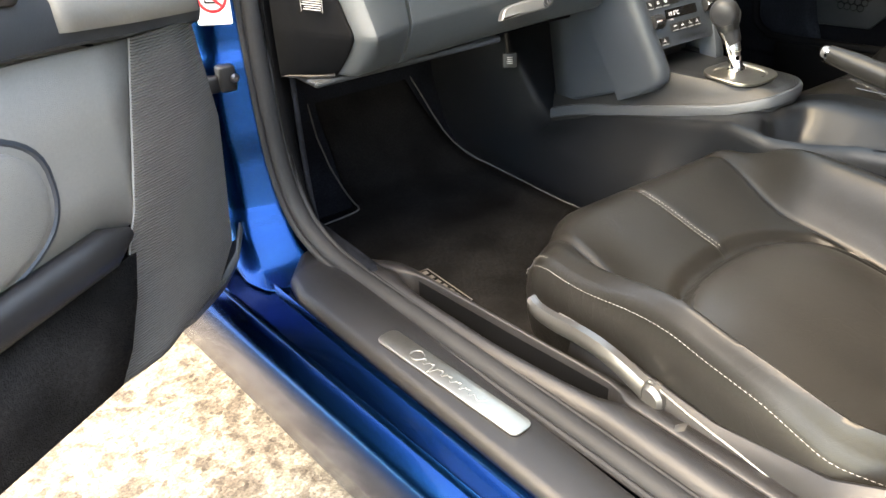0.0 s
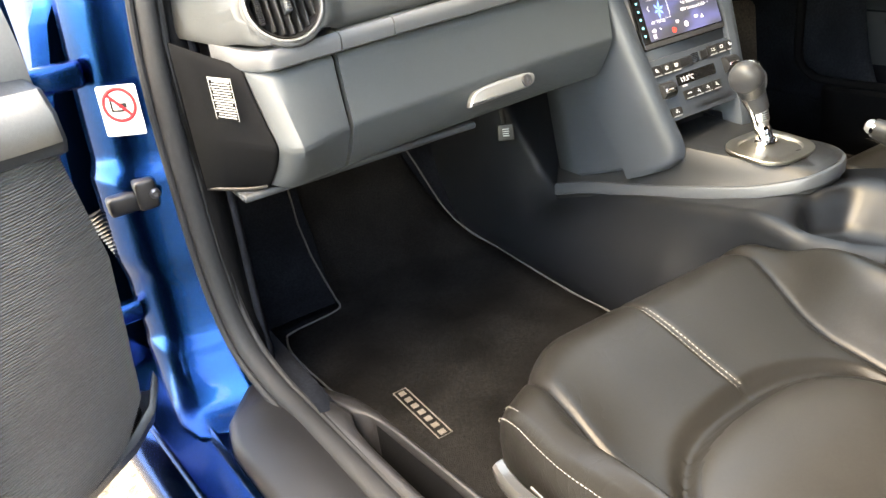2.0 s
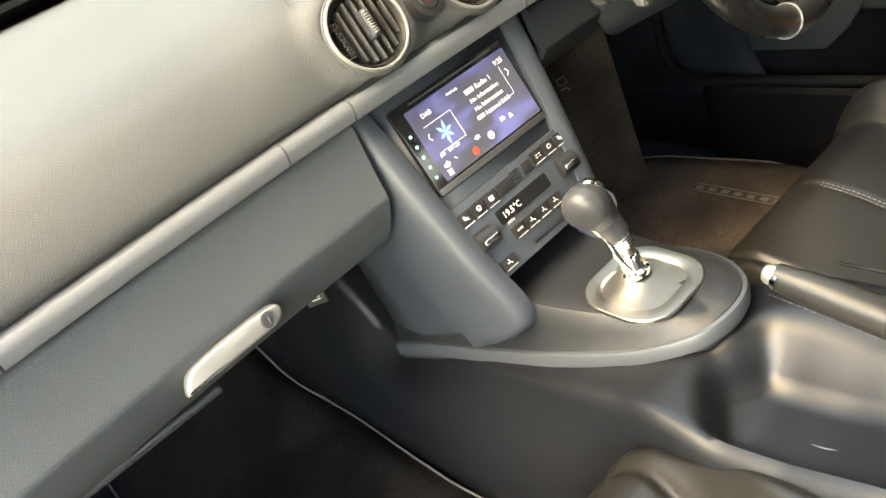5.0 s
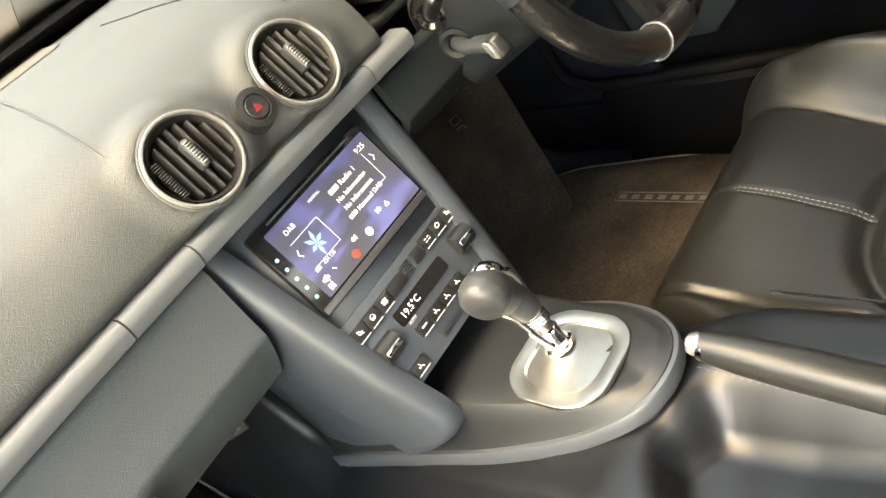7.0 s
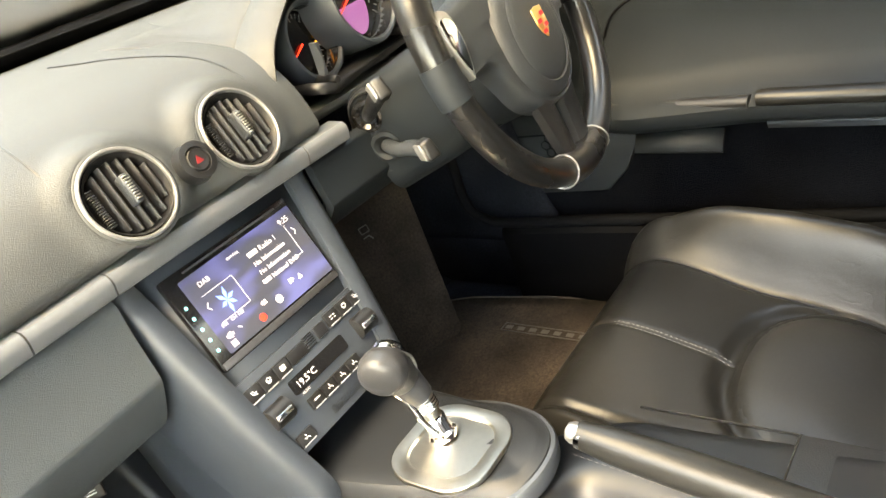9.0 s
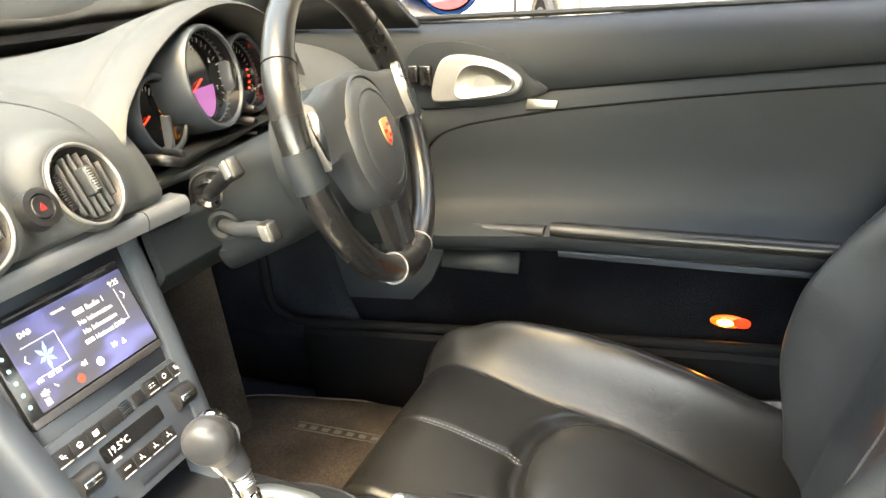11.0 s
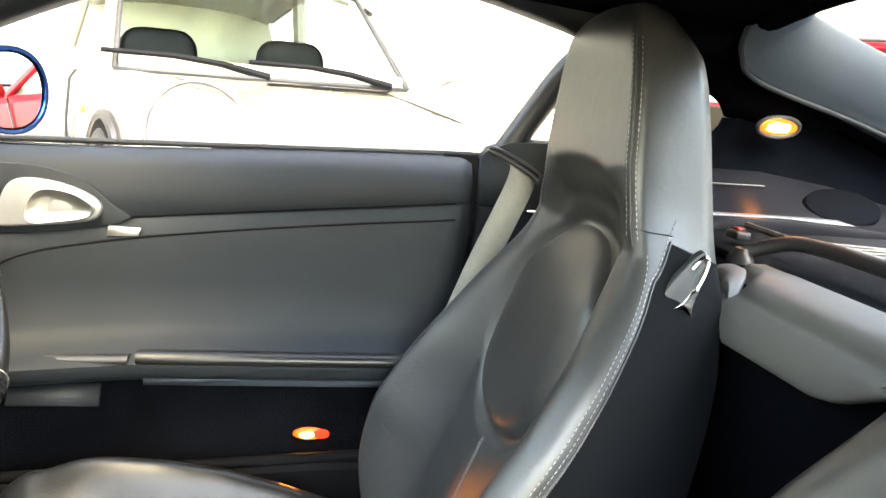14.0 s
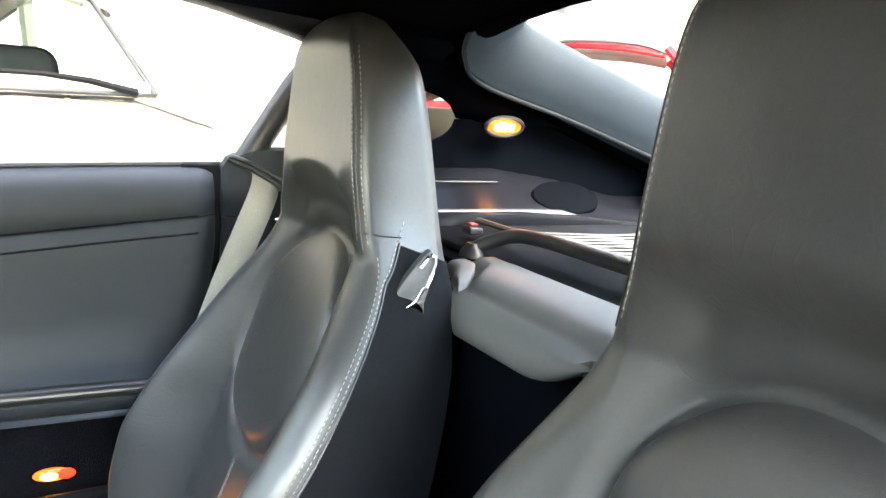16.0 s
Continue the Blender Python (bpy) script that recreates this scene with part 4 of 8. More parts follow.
def nose_out(i):
    """Level outward direction of the band's path."""
    t = NOSE[min(i + 1, len(NOSE) - 1)] - NOSE[max(i - 1, 0)]
    return Vector((t.y, -t.x, 0)).normalized()


def shroud():
    """Boat-shaped tongue round the shifter: sides rise from the band to a ridge, with a level top."""
    rings = []
    for inset, k, dz in ((0.001, 0.0, -0.030), (0.001, 0.0, -0.001), (0.003, 0.0, 0.002), (0.008, 0.5, 0.0), (0.013, 0.88, 0.0), (0.0165, 0.98, 0.0), (0.022, 1.0, 0.0), (0.040, 1.0, 0.0)):
        ring = []
        for i, p in enumerate(NOSE):
            top = max(p.z + 0.005, 0.582 + 0.03 * (p.y - 0.72) - 0.25 * max(0.0, p.y - 0.93))
            q = p - nose_out(i) * inset
            ring.append((q.x, q.y, lerp(p.z, top, k) + dz))
        rings.append(ring)
    bm = loft(rings)
    bm.verts.ensure_lookup_table()
    n = len(rings[0])
    bm.faces.new(bm.verts[-n:])
    return bm


part("shifter_shroud", shroud(), SHROUD, console, "dark satin shroud round the shifter")


def belt_strip():
    """Grey band that runs along the shroud's side and wraps round its rear."""
    rings = []
    for i, p in enumerate(NOSE):
        k = lerp(1.0, 1.12, smooth(p.y, 0.8, 1.1))
        rings.append([p + nose_out(i) * d + Vector((0, 0, z * k)) for d, z in ((-0.004, 0.001), (0.002, 0.0), (0.004, -0.003), (0.004, -0.018), (0.001, -0.020), (-0.004, -0.020))])
    return loft(rings, caps=True)


part("band", belt_strip(), BAND, console, "satin grey band")


def lower_console():
    """The tunnel cover: hung below the grey band in front; behind the band's round end it falls into a hollow tray with a raised wall."""
    rings = []
    cols = (0.0, 0.12, 0.25, 0.40, 0.55, 0.70, 0.80, 0.88, 0.94, 1.0, 1.05, 1.10, 1.13)
    sink_l = (1, 1, 1, 1, 1, 0.98, 0.85, 0.52, 0.18, 0.0, 0.0, 0.0, 0.0)
    sink_r = (1, 1, 0.75, 0.2, 0, 0, 0, 0, 0, 0, 0, 0, 0)
    drop = (0, 0, 0, 0, 0, 0, 0, 0, 0, 0.0, 0.002, 0.008, 0.016)
    for i in range(200):
        y = lerp(1.56, -0.05, i / 199)
        front = smooth(y, 0.60, 0.74)
        band = table(y, (0.70, 0.535), (0.765, 0.523), (0.80, 0.514), (0.88, 0.498), (1.0, 0.472), (1.125, 0.436), (1.17, 0.46), (1.3, 0.60), (1.56, 0.75))
        rim = table(y, (0.0, 0.575), (0.40, 0.575), (0.475, 0.565), (0.55, 0.545), (0.61, 0.537), (0.66, 0.542), (0.72, 0.556))
        ring = []
        for s in (-1, 1):
            wt = lerp(0.100 if s < 0 else 0.124, 0.089, front)
            top = lerp(rim if s < 0 else lerp(0.566, rim, 0.3), band, front)
            half = []
            for c, kl, kr, dz in zip(cols, sink_l, sink_r, drop):
                x = wt * c
                rho = ((abs(s * x - 0.030) / 0.090) ** 1.9 + (max(0.0, 0.80 - y) / 0.133) ** 1.9) ** (1 / 1.9)
                deep = smooth((rho - 1) * 0.1, 0.0, 0.030) * smooth(y, 0.40, 0.46) * (1 - smooth(y, 0.672 - 0.6 * x, 0.698 - 0.6 * x) if s < 0 else 1 - smooth(y, 0.69, 0.73))
                z = lerp(min(top, 0.556), top, smooth(rho, 1.0, 1.3)) if y < 0.80 else top
                half.append((x, lerp(z, rim - 0.047, deep * (kl if s < 0 else kr)) - dz))
            xb = lerp(0.085, 0.150, smooth(y, 0.66, 0.84)) if s < 0 else 0.150
            half += [(lerp(wt * 1.13, xb, 0.30), lerp(top - 0.016, 0.40, 0.35)), (lerp(wt * 1.13, xb, 0.70), lerp(top - 0.016, 0.40, 0.72)), (xb, 0.39), (xb + 0.008, 0.34), (xb + 0.013, 0.27)]
            ring += [(-x, y, z) for x, z in half[::-1]] if s < 0 else [(x, y, z) for x, z in half[1:]]
        rings.append(ring)
    return loft(rings)


part("tunnel_cover", lower_console(), TUNNEL, console, "black tunnel cover with hollow tray", thick=0.004, sharp=70)
part("tray_insert", tube(curve([(-0.026, 0.616, 0.491), (0.008, 0.602, 0.492), (0.014, 0.54, 0.502), (0.014, 0.48, 0.518), (-0.022, 0.475, 0.519), (-0.032, 0.52, 0.508), (-0.034, 0.58, 0.496)], 6, True), 0.0012, 5, True), STEEL, console, "outline of a rubber insert")
# storage lid behind the handbrake
lid = prism(rounded(0.116, 0.30, 0.006, 4), 0.010, 0.003)
part("lid", moved(lid, pose(0.086, 0.315, 0.5605, 0.5, 0, 0)), PLASTIC_BLACK, console, "black storage lid")
bm = tube([(0.144, 0.615, 0.5675), (0.142, 0.462, 0.571), (0.05, 0.464, 0.571)], 0.0016, 6)
part("lid_gap", bm, GLOSS_BLACK, console, "black lid joint")

# ---- radio ----
radio = thing("car_radio", "double-height touchscreen radio showing a digital station", "car radio", at=SO)
bz = part("bezel", moved(prism(rounded(0.176, 0.106, 0.004, 4), 0.006, 0.0015), stack_m(0.0, 0.001, 0.0)), GLOSS_BLACK, radio, "gloss black bezel")


def screen_mat():
    """Lit display: dark blue with violet beams."""
    m = material("lit_display", (0.045, 0.048, 0.06), 0.22)
    nt = m.node_tree
    b = nt.nodes["Principled BSDF"]
    at = nt.nodes.new("ShaderNodeTexCoord").outputs["Generated"]
    w = nt.nodes.new("ShaderNodeTexNoise")
    w.inputs["Scale"].default_value, w.inputs["Detail"].default_value, w.inputs["Distortion"].default_value = 2.6, 1, 0.6
    nt.links.new(at, w.inputs["Vector"])
    r = nt.nodes.new("ShaderNodeValToRGB")
    e = r.color_ramp.elements
    e[0].position, e[0].color = 0.42, (0.010, 0.011, 0.036, 1)
    e[1].position, e[1].color = 0.68, (0.11, 0.14, 0.62, 1)
    k = r.color_ramp.elements.new(0.52)
    k.color = (0.028, 0.034, 0.20, 1)
    nt.links.new(w.outputs["Fac"], r.inputs["Fac"])
    nt.links.new(r.outputs[0], b.inputs["Emission Color"])
    b.inputs["Emission Strength"].default_value = 0.042
    return m


SCREEN = screen_mat()
scr = part("screen", moved(prism(rounded(0.157, 0.085, 0.002, 3), 0.001), stack_m(0.0065, 0.0015, 0.0056)), SCREEN, radio, "lit blue touchscreen")
tz = 0.0068


def say(text, x, y, size, mat=GLOW_WHITE):
    letters(text, size, mat, stack_m(x, y, tz), scr, "text", 0.0001)


say("DAB", -0.056, 0.0285, 0.0075)
say("MANUAL", -0.014, 0.0335, 0.0042)
say("9:25", 0.062, 0.0305, 0.0085)
say("Radio 1", 0.024, 0.0220, 0.0082)
part("station_bar", moved(rbox((0.013, 0.005, 0.0002), (0.0145, 0.0248, tz), 0, 1), stack_m(0, 0, 0)), GLOW_WHITE, scr, "pale bar")
say("No Information", 0.008, 0.0115, 0.0072)
say("No Information", 0.008, 0.0015, 0.0072)
say("National DAB", 0.018, -0.0085, 0.0070)
part("station_bar", moved(rbox((0.011, 0.0042, 0.0002), (0.0100, -0.0060, tz), 0, 1), stack_m(0, 0, 0)), GLOW_WHITE, scr, "pale bar")
say("P01   CH 12B", -0.062, -0.0165, 0.0052)
bm = bmesh.new()
for x in (-0.062, 0.072):
    tube([(x + 0.003, 0.012, 0), (x, 0.008, 0), (x + 0.003, 0.004, 0)] if x < 0 else [(x, 0.022, 0), (x + 0.003, 0.018, 0), (x, 0.014, 0)], 0.0005, 5, bm=bm)
for x in (-0.010, 0.030):
    for d in (0, 0.0035):
        s = -1 if x < 0 else 1
        tube([(x + d, -0.0195, 0), (x + d + s * 0.003, -0.022, 0), (x + d, -0.0245, 0), (x + d, -0.0195, 0)], 0.0005, 5, bm=bm)
for k in range(4):
    rbox((0.0016, 0.003 + 0.002 * (k % 3), 0.0002), (-0.064 + k * 0.0024, -0.026, 0), 0.0, 1, bm=bm)
for a in range(3):
    for b_ in range(3):
        rbox((0.0016, 0.0016, 0.0002), (-0.064 + a * 0.0024, -0.037 + b_ * 0.0024, 0), 0.0, 1, bm=bm)
tube([(-0.048, -0.024, 0), (-0.045, -0.027, 0)], 0.0006, 5, bm=bm)
tube([(0.0425, -0.026, 0), (0.045, -0.021, 0), (0.0475, -0.026, 0), (0.0425, -0.026, 0)], 0.0006, 5, bm=bm)
for p, q in (((-0.060, 0.020), (-0.020, 0.020)), ((-0.020, 0.020), (-0.020, -0.012)), ((-0.060, -0.012), (-0.020, -0.012)), ((0.066, 0.028), (0.066, -0.006)), ((0.055, -0.006), (0.066, -0.006))):
    tube([(*p, 0), (*q, 0)], 0.00025, 4, bm=bm)
part("icons", moved(bm, stack_m(0, 0, tz)), GLOW_WHITE, scr, "white icons")
tagged(bpy.data.objects["icons"], "white icons", kind="stuff")
PETAL = material("lit_blue_petal", (0.05, 0.1, 0.5), 0.3, emit=(0.12, 0.32, 1.0), power=0.10)
bm = bmesh.new()
for a, l in ((20, 0.012), (75, 0.015), (130, 0.013), (200, 0.010), (265, 0.015), (320, 0.011)):
    ca, sa = math.cos(radians(a)), math.sin(radians(a))
    bm.faces.new([bm.verts.new((-0.040 + l * u * ca - v * sa, 0.003 + l * u * sa + v * ca, 0)) for u, v in ((0, 0), (0.5, 0.0022), (1, 0), (0.5, -0.0022))])
part("flower_picture", moved(bm, stack_m(0, 0, tz)), PETAL, scr, "blue flower cover picture")
disc = lambda r: lathe([(0.0001, 0.0002), (r, 0.0002), (r, 0)], 16)
part("round_icon", moved(disc(0.0042), stack_m(-0.020, -0.033, tz)), GLOW_RED, scr, "red round icon")
part("round_icon", moved(disc(0.0045), stack_m(0.008, -0.029, tz)), GLOW_WHITE, scr, "white round icon")
for k in range(5):
    part("touch_key", moved(prism(rounded(0.0035, 0.0035, 0.001, 2), 0.0006), stack_m(-0.0800, 0.020 - 0.0125 * k, 0.0058)), GLOW_CYAN, bz, "lit cyan touch key")
part("lower_bar", moved(prism(rounded(0.172, 0.0075, 0.001, 2), 0.003, 0.0008), stack_m(0.0, -0.0470, 0.0048)), STEEL, bz, "grey bar")
part("slot", moved(prism(rounded(0.130, 0.002, 0.0005, 2), 0.0008), stack_m(0.004, 0.0492, 0.0058)), STEEL, bz, "disc slot")

# ---- climate panel ----
clim = thing("climate_panel", "dark climate control panel with buttons, two rocker wheels and small display", "climate control", at=stack_m(0, -0.11).translation)
part("panel", moved(prism([(-0.0945, -0.068), (0.0945, -0.068), (0.0860, -0.166), (-0.0860, -0.166)], 0.004, 0.001), SM), STACK, clim, "dark panel")
dp = part("display", moved(prism(rounded(0.086, 0.017, 0.003, 4), 0.0012), stack_m(0.000, -0.1085, 0.0040)), GLOSS_BLACK, clim, "black display")
letters("19.5°C", 0.0105, GLOW_WHITE, stack_m(-0.036, -0.1125, 0.0054), dp, "digits", 0.0001)
letters("AUTO", 0.004, GLOW_WHITE, stack_m(-0.036, -0.1205, 0.0054), dp, "digits", 0.0001)


# seat, screen, rear screen, fan rows, ring, person, word strokes
ICONS = (((( -3, 3), (-2, -1), (2, -2), (3, -3)), ((-1, 3), (0, 0), (3, 0))), (((-3, 1), (0, 3), (3, 1), (2, -2), (-2, -2), (-3, 1)), ((-1, -3), (-1, 0)), ((1, -3), (1, 0))),
         (((-3, 2), (3, 2), (3, -2), (-3, -2), (-3, 2)), ((-1, -3), (-1, 1)), ((1, -3), (1, 1))), (((-4, 1), (-1, 1)), ((1, 1), (4, 1)), ((-4, -2), (-1, -2)), ((1, -2), (4, -2))),
         (((-2, 2), (2, 2), (3, 0), (1, -2), (-2, -2), (-3, 0), (-2, 2)), ((0, 3), (1, 2))), (((-1, 3), (0, 1), (-1, -1), (2, -1), (3, -3)), ((-3, 0), (-2, -2))), (((-4, 0), (-2, 0)), ((-1, 0), (1, 0)), ((2, 0), (4, 0)), ((-4, 1), (4, 1))))


def button(x, y, w, h, icon=0):
    b = part("button", moved(prism(rounded(w, h, 0.0015, 3), 0.004, 0.001), stack_m(x, y, 0.0032)), PLASTIC_BLACK, clim, "black push button")
    bm = bmesh.new()
    for line in ICONS[icon]:
        tube([(u * 0.001, v_ * 0.001 + 0.001, 0) for u, v_ in line], 0.00045, 4, bm=bm)
    part("symbol", moved(bm, stack_m(x, y, 0.0074)), WHITE_PRINT, b, "white symbol")
    part("edge_bar", moved(rbox((w * 0.8, 0.0012, 0.001), (0, -h * 0.42, 0), 0.0002, 1), stack_m(x, y, 0.0070)), GREY_PRINT, b, "grey edge bar")


for k in range(3):
    button(-0.0785 + k * 0.0205, -0.0855, 0.0198, 0.0165, k)
    button(0.0470 + k * 0.0200, -0.0805, 0.0193, 0.0160, (3, 4, 0)[k])
for k in range(4):
    button(-0.027 + k * 0.0205, -0.1335, 0.0199, 0.0140, 6 if k == 0 else 5)
button(-0.062, -0.1535, 0.022, 0.0140, 5)
bm = bmesh.new()
for k in range(6):
    rbox((0.014, 0.0011, 0.002), (0.0075, -0.0895 + k * 0.0026, 0.0045), 0.0003, 1, bm=bm)
part("sensor_grille", moved(bm, SM), GLOSS_BLACK, clim, "small slotted grille")
part("blank_key", moved(prism(rounded(0.026, 0.014, 0.0015, 3), 0.003, 0.001), stack_m(-0.0135, -0.0845, 0.0032)), PLASTIC_BLACK, clim)
part("blank_key", moved(prism(rounded(0.016, 0.014, 0.0015, 3), 0.003, 0.001), stack_m(0.0265, -0.0825, 0.0032)), PLASTIC_BLACK, clim)
for x, y in ((-0.070, -0.117), (0.076, -0.109)):
    w = part("rocker_wheel", moved(tube([(-0.014, 0, 0), (-0.013, 0, 0), (0.013, 0, 0), (0.014, 0, 0)], [0.010, 0.0125, 0.0125, 0.010], 20), stack_m(x, y, 0.004)), PLASTIC_BLACK, clim, "black rocker wheel")
    part("chrome_bar", moved(rbox((0.022, 0.006, 0.004), (0, -0.001, 0.0115), 0.0012), stack_m(x, y, 0.004)), CHROME, w, "bright bar")
part("lower_strip", moved(rbox((0.085, 0.011, 0.004), (0.022, -0.1545, 0.002), 0.001), SM), PLASTIC_BLACK, clim, "blank lower strip")

# ---- gear selector ----
gear = thing("gear_selector", "automatic gear selector with black leather knob and silver plate", "gear lever", at=(0.018, 0.765, 0.588))
gm = pose(0.018, 0.764, 0.5848, 1.7, 0, 0)
gp = part("gate_plate", moved(loft([[(x, y, z) for x, y in rounded(w, h, r, 8)] for w, h, r, z in ((0.116, 0.110, 0.040, 0.0), (0.116, 0.110, 0.040, 0.004), (0.114, 0.108, 0.039, 0.0052), (0.086, 0.082, 0.028, 0.0056), (0.083, 0.079, 0.027, 0.0048), (0.080, 0.076, 0.026, 0.0020))], True), gm), ALU, gear, "satin silver gate plate")
part("recess", moved(loft([[(x, y, z) for x, y in rounded(w, h, r, 8)] for w, h, r, z in ((0.0805, 0.0765, 0.026, 0.0025), (0.075, 0.071, 0.025, 0.0004), (0.060, 0.056, 0.020, -0.0002), (0.040, 0.038, 0.014, -0.0005), (0.01, 0.01, 0.004, -0.0006))], True, True), gm), ALU, gp, "brushed dished recess", sharp=60)
letters("P R N D", 0.006, GREY_PRINT, gm @ Matrix.Translation((0.0465, -0.012, 0.0058)) @ pose(0, 0, 0, 0, 0, 90), gp, "gate_letters", 0.0001)
base = Vector((0.030, 0.782, 0.588))
low, mid, head = Vector((0.031, 0.797, 0.634)), Vector((0.023, 0.806, 0.662)), Vector((0.002, 0.801, 0.690))
ax = (low - base).normalized()
am = Matrix.Translation(base) @ ax.to_track_quat("Z", "Y").to_matrix().to_4x4()
part("collar", moved(lathe([(0.0170, -0.002), (0.0168, 0.003), (0.0135, 0.006), (0.0125, 0.012), (0.0125, 0.022), (0.0110, 0.024)], 28), am), CHROME, gear, "chrome collar")
part("stalk", moved(lathe([(0.0100, 0.0), (0.0100, 0.030), (0.0125, 0.032), (0.0125, 0.046), (0.0110, 0.05)], 24), am), ALU, gear, "bright ribbed stalk")
for k in range(4):
    part("stalk_rib", moved(lathe([(0.0125, -0.0008), (0.0134, 0.0), (0.0125, 0.0008)], 24), am @ Matrix.Translation((0, 0, 0.034 + 0.0032 * k))), CHROME, gear, "chrome rib")
part("side_blade", tube(curve([base + Vector((-0.010, -0.004, 0.010)), base.lerp(low, 0.5) + Vector((-0.014, 0.0, 0.004)), low + Vector((-0.016, 0.004, 0.006)), mid + Vector((-0.018, 0.004, 0.0))], 5), [0.0032] * 6 + [0.0042] * 10, 10), CHROME, gear, "bright blade")
path = curve([low, low.lerp(mid, 0.5), mid, mid.lerp(head, 0.55) + Vector((0, 0, 0.002)), head, head + Vector((-0.014, -0.004, 0.004)), head + Vector((-0.022, -0.007, 0.004))], 6)
rad = [table(i / (len(path) - 1), (0, 0.0140), (0.03, 0.0155), (0.3, 0.0185), (0.5, 0.0220), (0.66, 0.0248), (0.78, 0.0240), (0.88, 0.0200), (0.95, 0.0130), (1.0, 0.002)) for i in range(len(path))]
part("knob", tube(path, rad, 26), KNOB, gear, "black leather knob")
kax = (head - mid).normalized()
kup = Vector((0.25, 0.15, 1.0)).normalized()
kup = (kup - kax * kup.dot(kax)).normalized()
ks = kup.cross(kax)
kmx = Matrix(((ks.x, kax.x, kup.x, 0), (ks.y, kax.y, kup.y, 0), (ks.z, kax.z, kup.z, 0), (0, 0, 0, 1)))
kc = Matrix.Translation(head + kup * 0.012 - kax * 0.004) @ kmx
part("knob_top", moved(lathe([(0.0001, 0.0185), (0.007, 0.0178), (0.0125, 0.0150), (0.0165, 0.0100), (0.0182, 0.003), (0.0186, -0.004)], 30), kc @ Matrix.Diagonal((1.0, 1.15, 1.0, 1))), CHROME, gear, "chrome top cap with shift marks")
part("knob_frame", moved(tube([(0.0195 * math.cos(radians(a)), -0.010 + (0.036 if math.sin(radians(a)) < 0 else 0.026) * math.sin(radians(a)), 0.004 - 0.010 * max(0.0, -math.sin(radians(a)))) for a in range(0, 360, 10)], 0.0016, 8, True), kc), SATIN, gear, "silver frame round the cap")
bm = bmesh.new()
for x, y in ((-0.004, 0.004), (0.004, 0.004), (-0.004, -0.005), (0.004, -0.005)):
    rbox((0.0007, 0.007, 0.0006), (x, y, 0.0180), 0.0, 1, bm=bm)
rbox((0.0088, 0.0007, 0.0006), (0, 0, 0.0184), 0.0, 1, bm=bm)
part("shift_marks", moved(bm, kc), PLASTIC, gear, "engraved shift marks")
part("release_button", moved(rbox((0.016, 0.015, 0.010), (0, -0.030, 0.0035), 0.0035, 3), kc @ pose(0, 0, 0, -14, 0, 0)), CHROME, gear, "chrome release button")

# ---- handbrake ----
hb = thing("handbrake", "black leather handbrake lever with silver button", "handbrake", at=(0.0, 0.35, 0.56))
h0, h1 = Vector((0.0, 0.600, 0.662)), Vector((0.006, 0.24, 0.598))
hp = [h0.lerp(h1, k / 12) for k in range(13)]
part("grip", tube(hp, [0.0115, 0.0145] + [0.0155 + 0.002 * math.sin(k) * 0.3 for k in range(11)], 18, flat=1.12), LEATHER_SMOOTH, hb, "stitched black leather grip")
d = (h0 - h1).normalized()
part("push_button", tube([h0 - d * 0.002, h0 + d * 0.006, h0 + d * 0.010, h0 + d * 0.012], [0.0095, 0.0095, 0.0075, 0.003], 18), SATIN, hb, "silver push button")
part("collar", tube([h0 - d * 0.004, h0 + d * 0.001], [0.0125, 0.0115], 18), CHROME, hb, "bright collar")
part("stitching", stitches([p + Vector((-0.0125, 0, -0.0105)) for p in hp], r=0.0003, normal=(-1, 0, -0.6)), BADGE, hb, "grey stitching")
part("boot", tube([h1 + Vector((0, 0.02, 0)), h1 + Vector((0, -0.04, -0.03)), h1 + Vector((0, -0.06, -0.08))], [0.017, 0.024, 0.035], 16), LEATHER, hb, "black leather boot")

tag = thing("fuse_tag", "small black tag with white printed bars under the dash", "tag", at=(-0.154, 1.2, 0.55))
tm = Matrix.Translation((-0.152, 1.198, 0.553)) @ pose(0, 0, 0, 78, 0, -32)
part("plate", moved(rbox((0.030, 0.030, 0.006), (0, 0, 0), 0.002), tm), PLASTIC_BLACK, tag, "black plate")
bm = bmesh.new()
for k in range(4):
    rbox((0.012, 0.0014, 0.0006), (0, 0.006 - 0.004 * k, 0.0034), 0.0, 1, bm=bm)
part("print", moved(bm, tm), WHITE_PRINT, tag, "white bars")
part("bracket", tube([(-0.15, 1.20, 0.54), (-0.15, 1.21, 0.60), (-0.15, 1.22, 0.67)], 0.005, 6), PLASTIC_BLACK, tag, "black bracket")


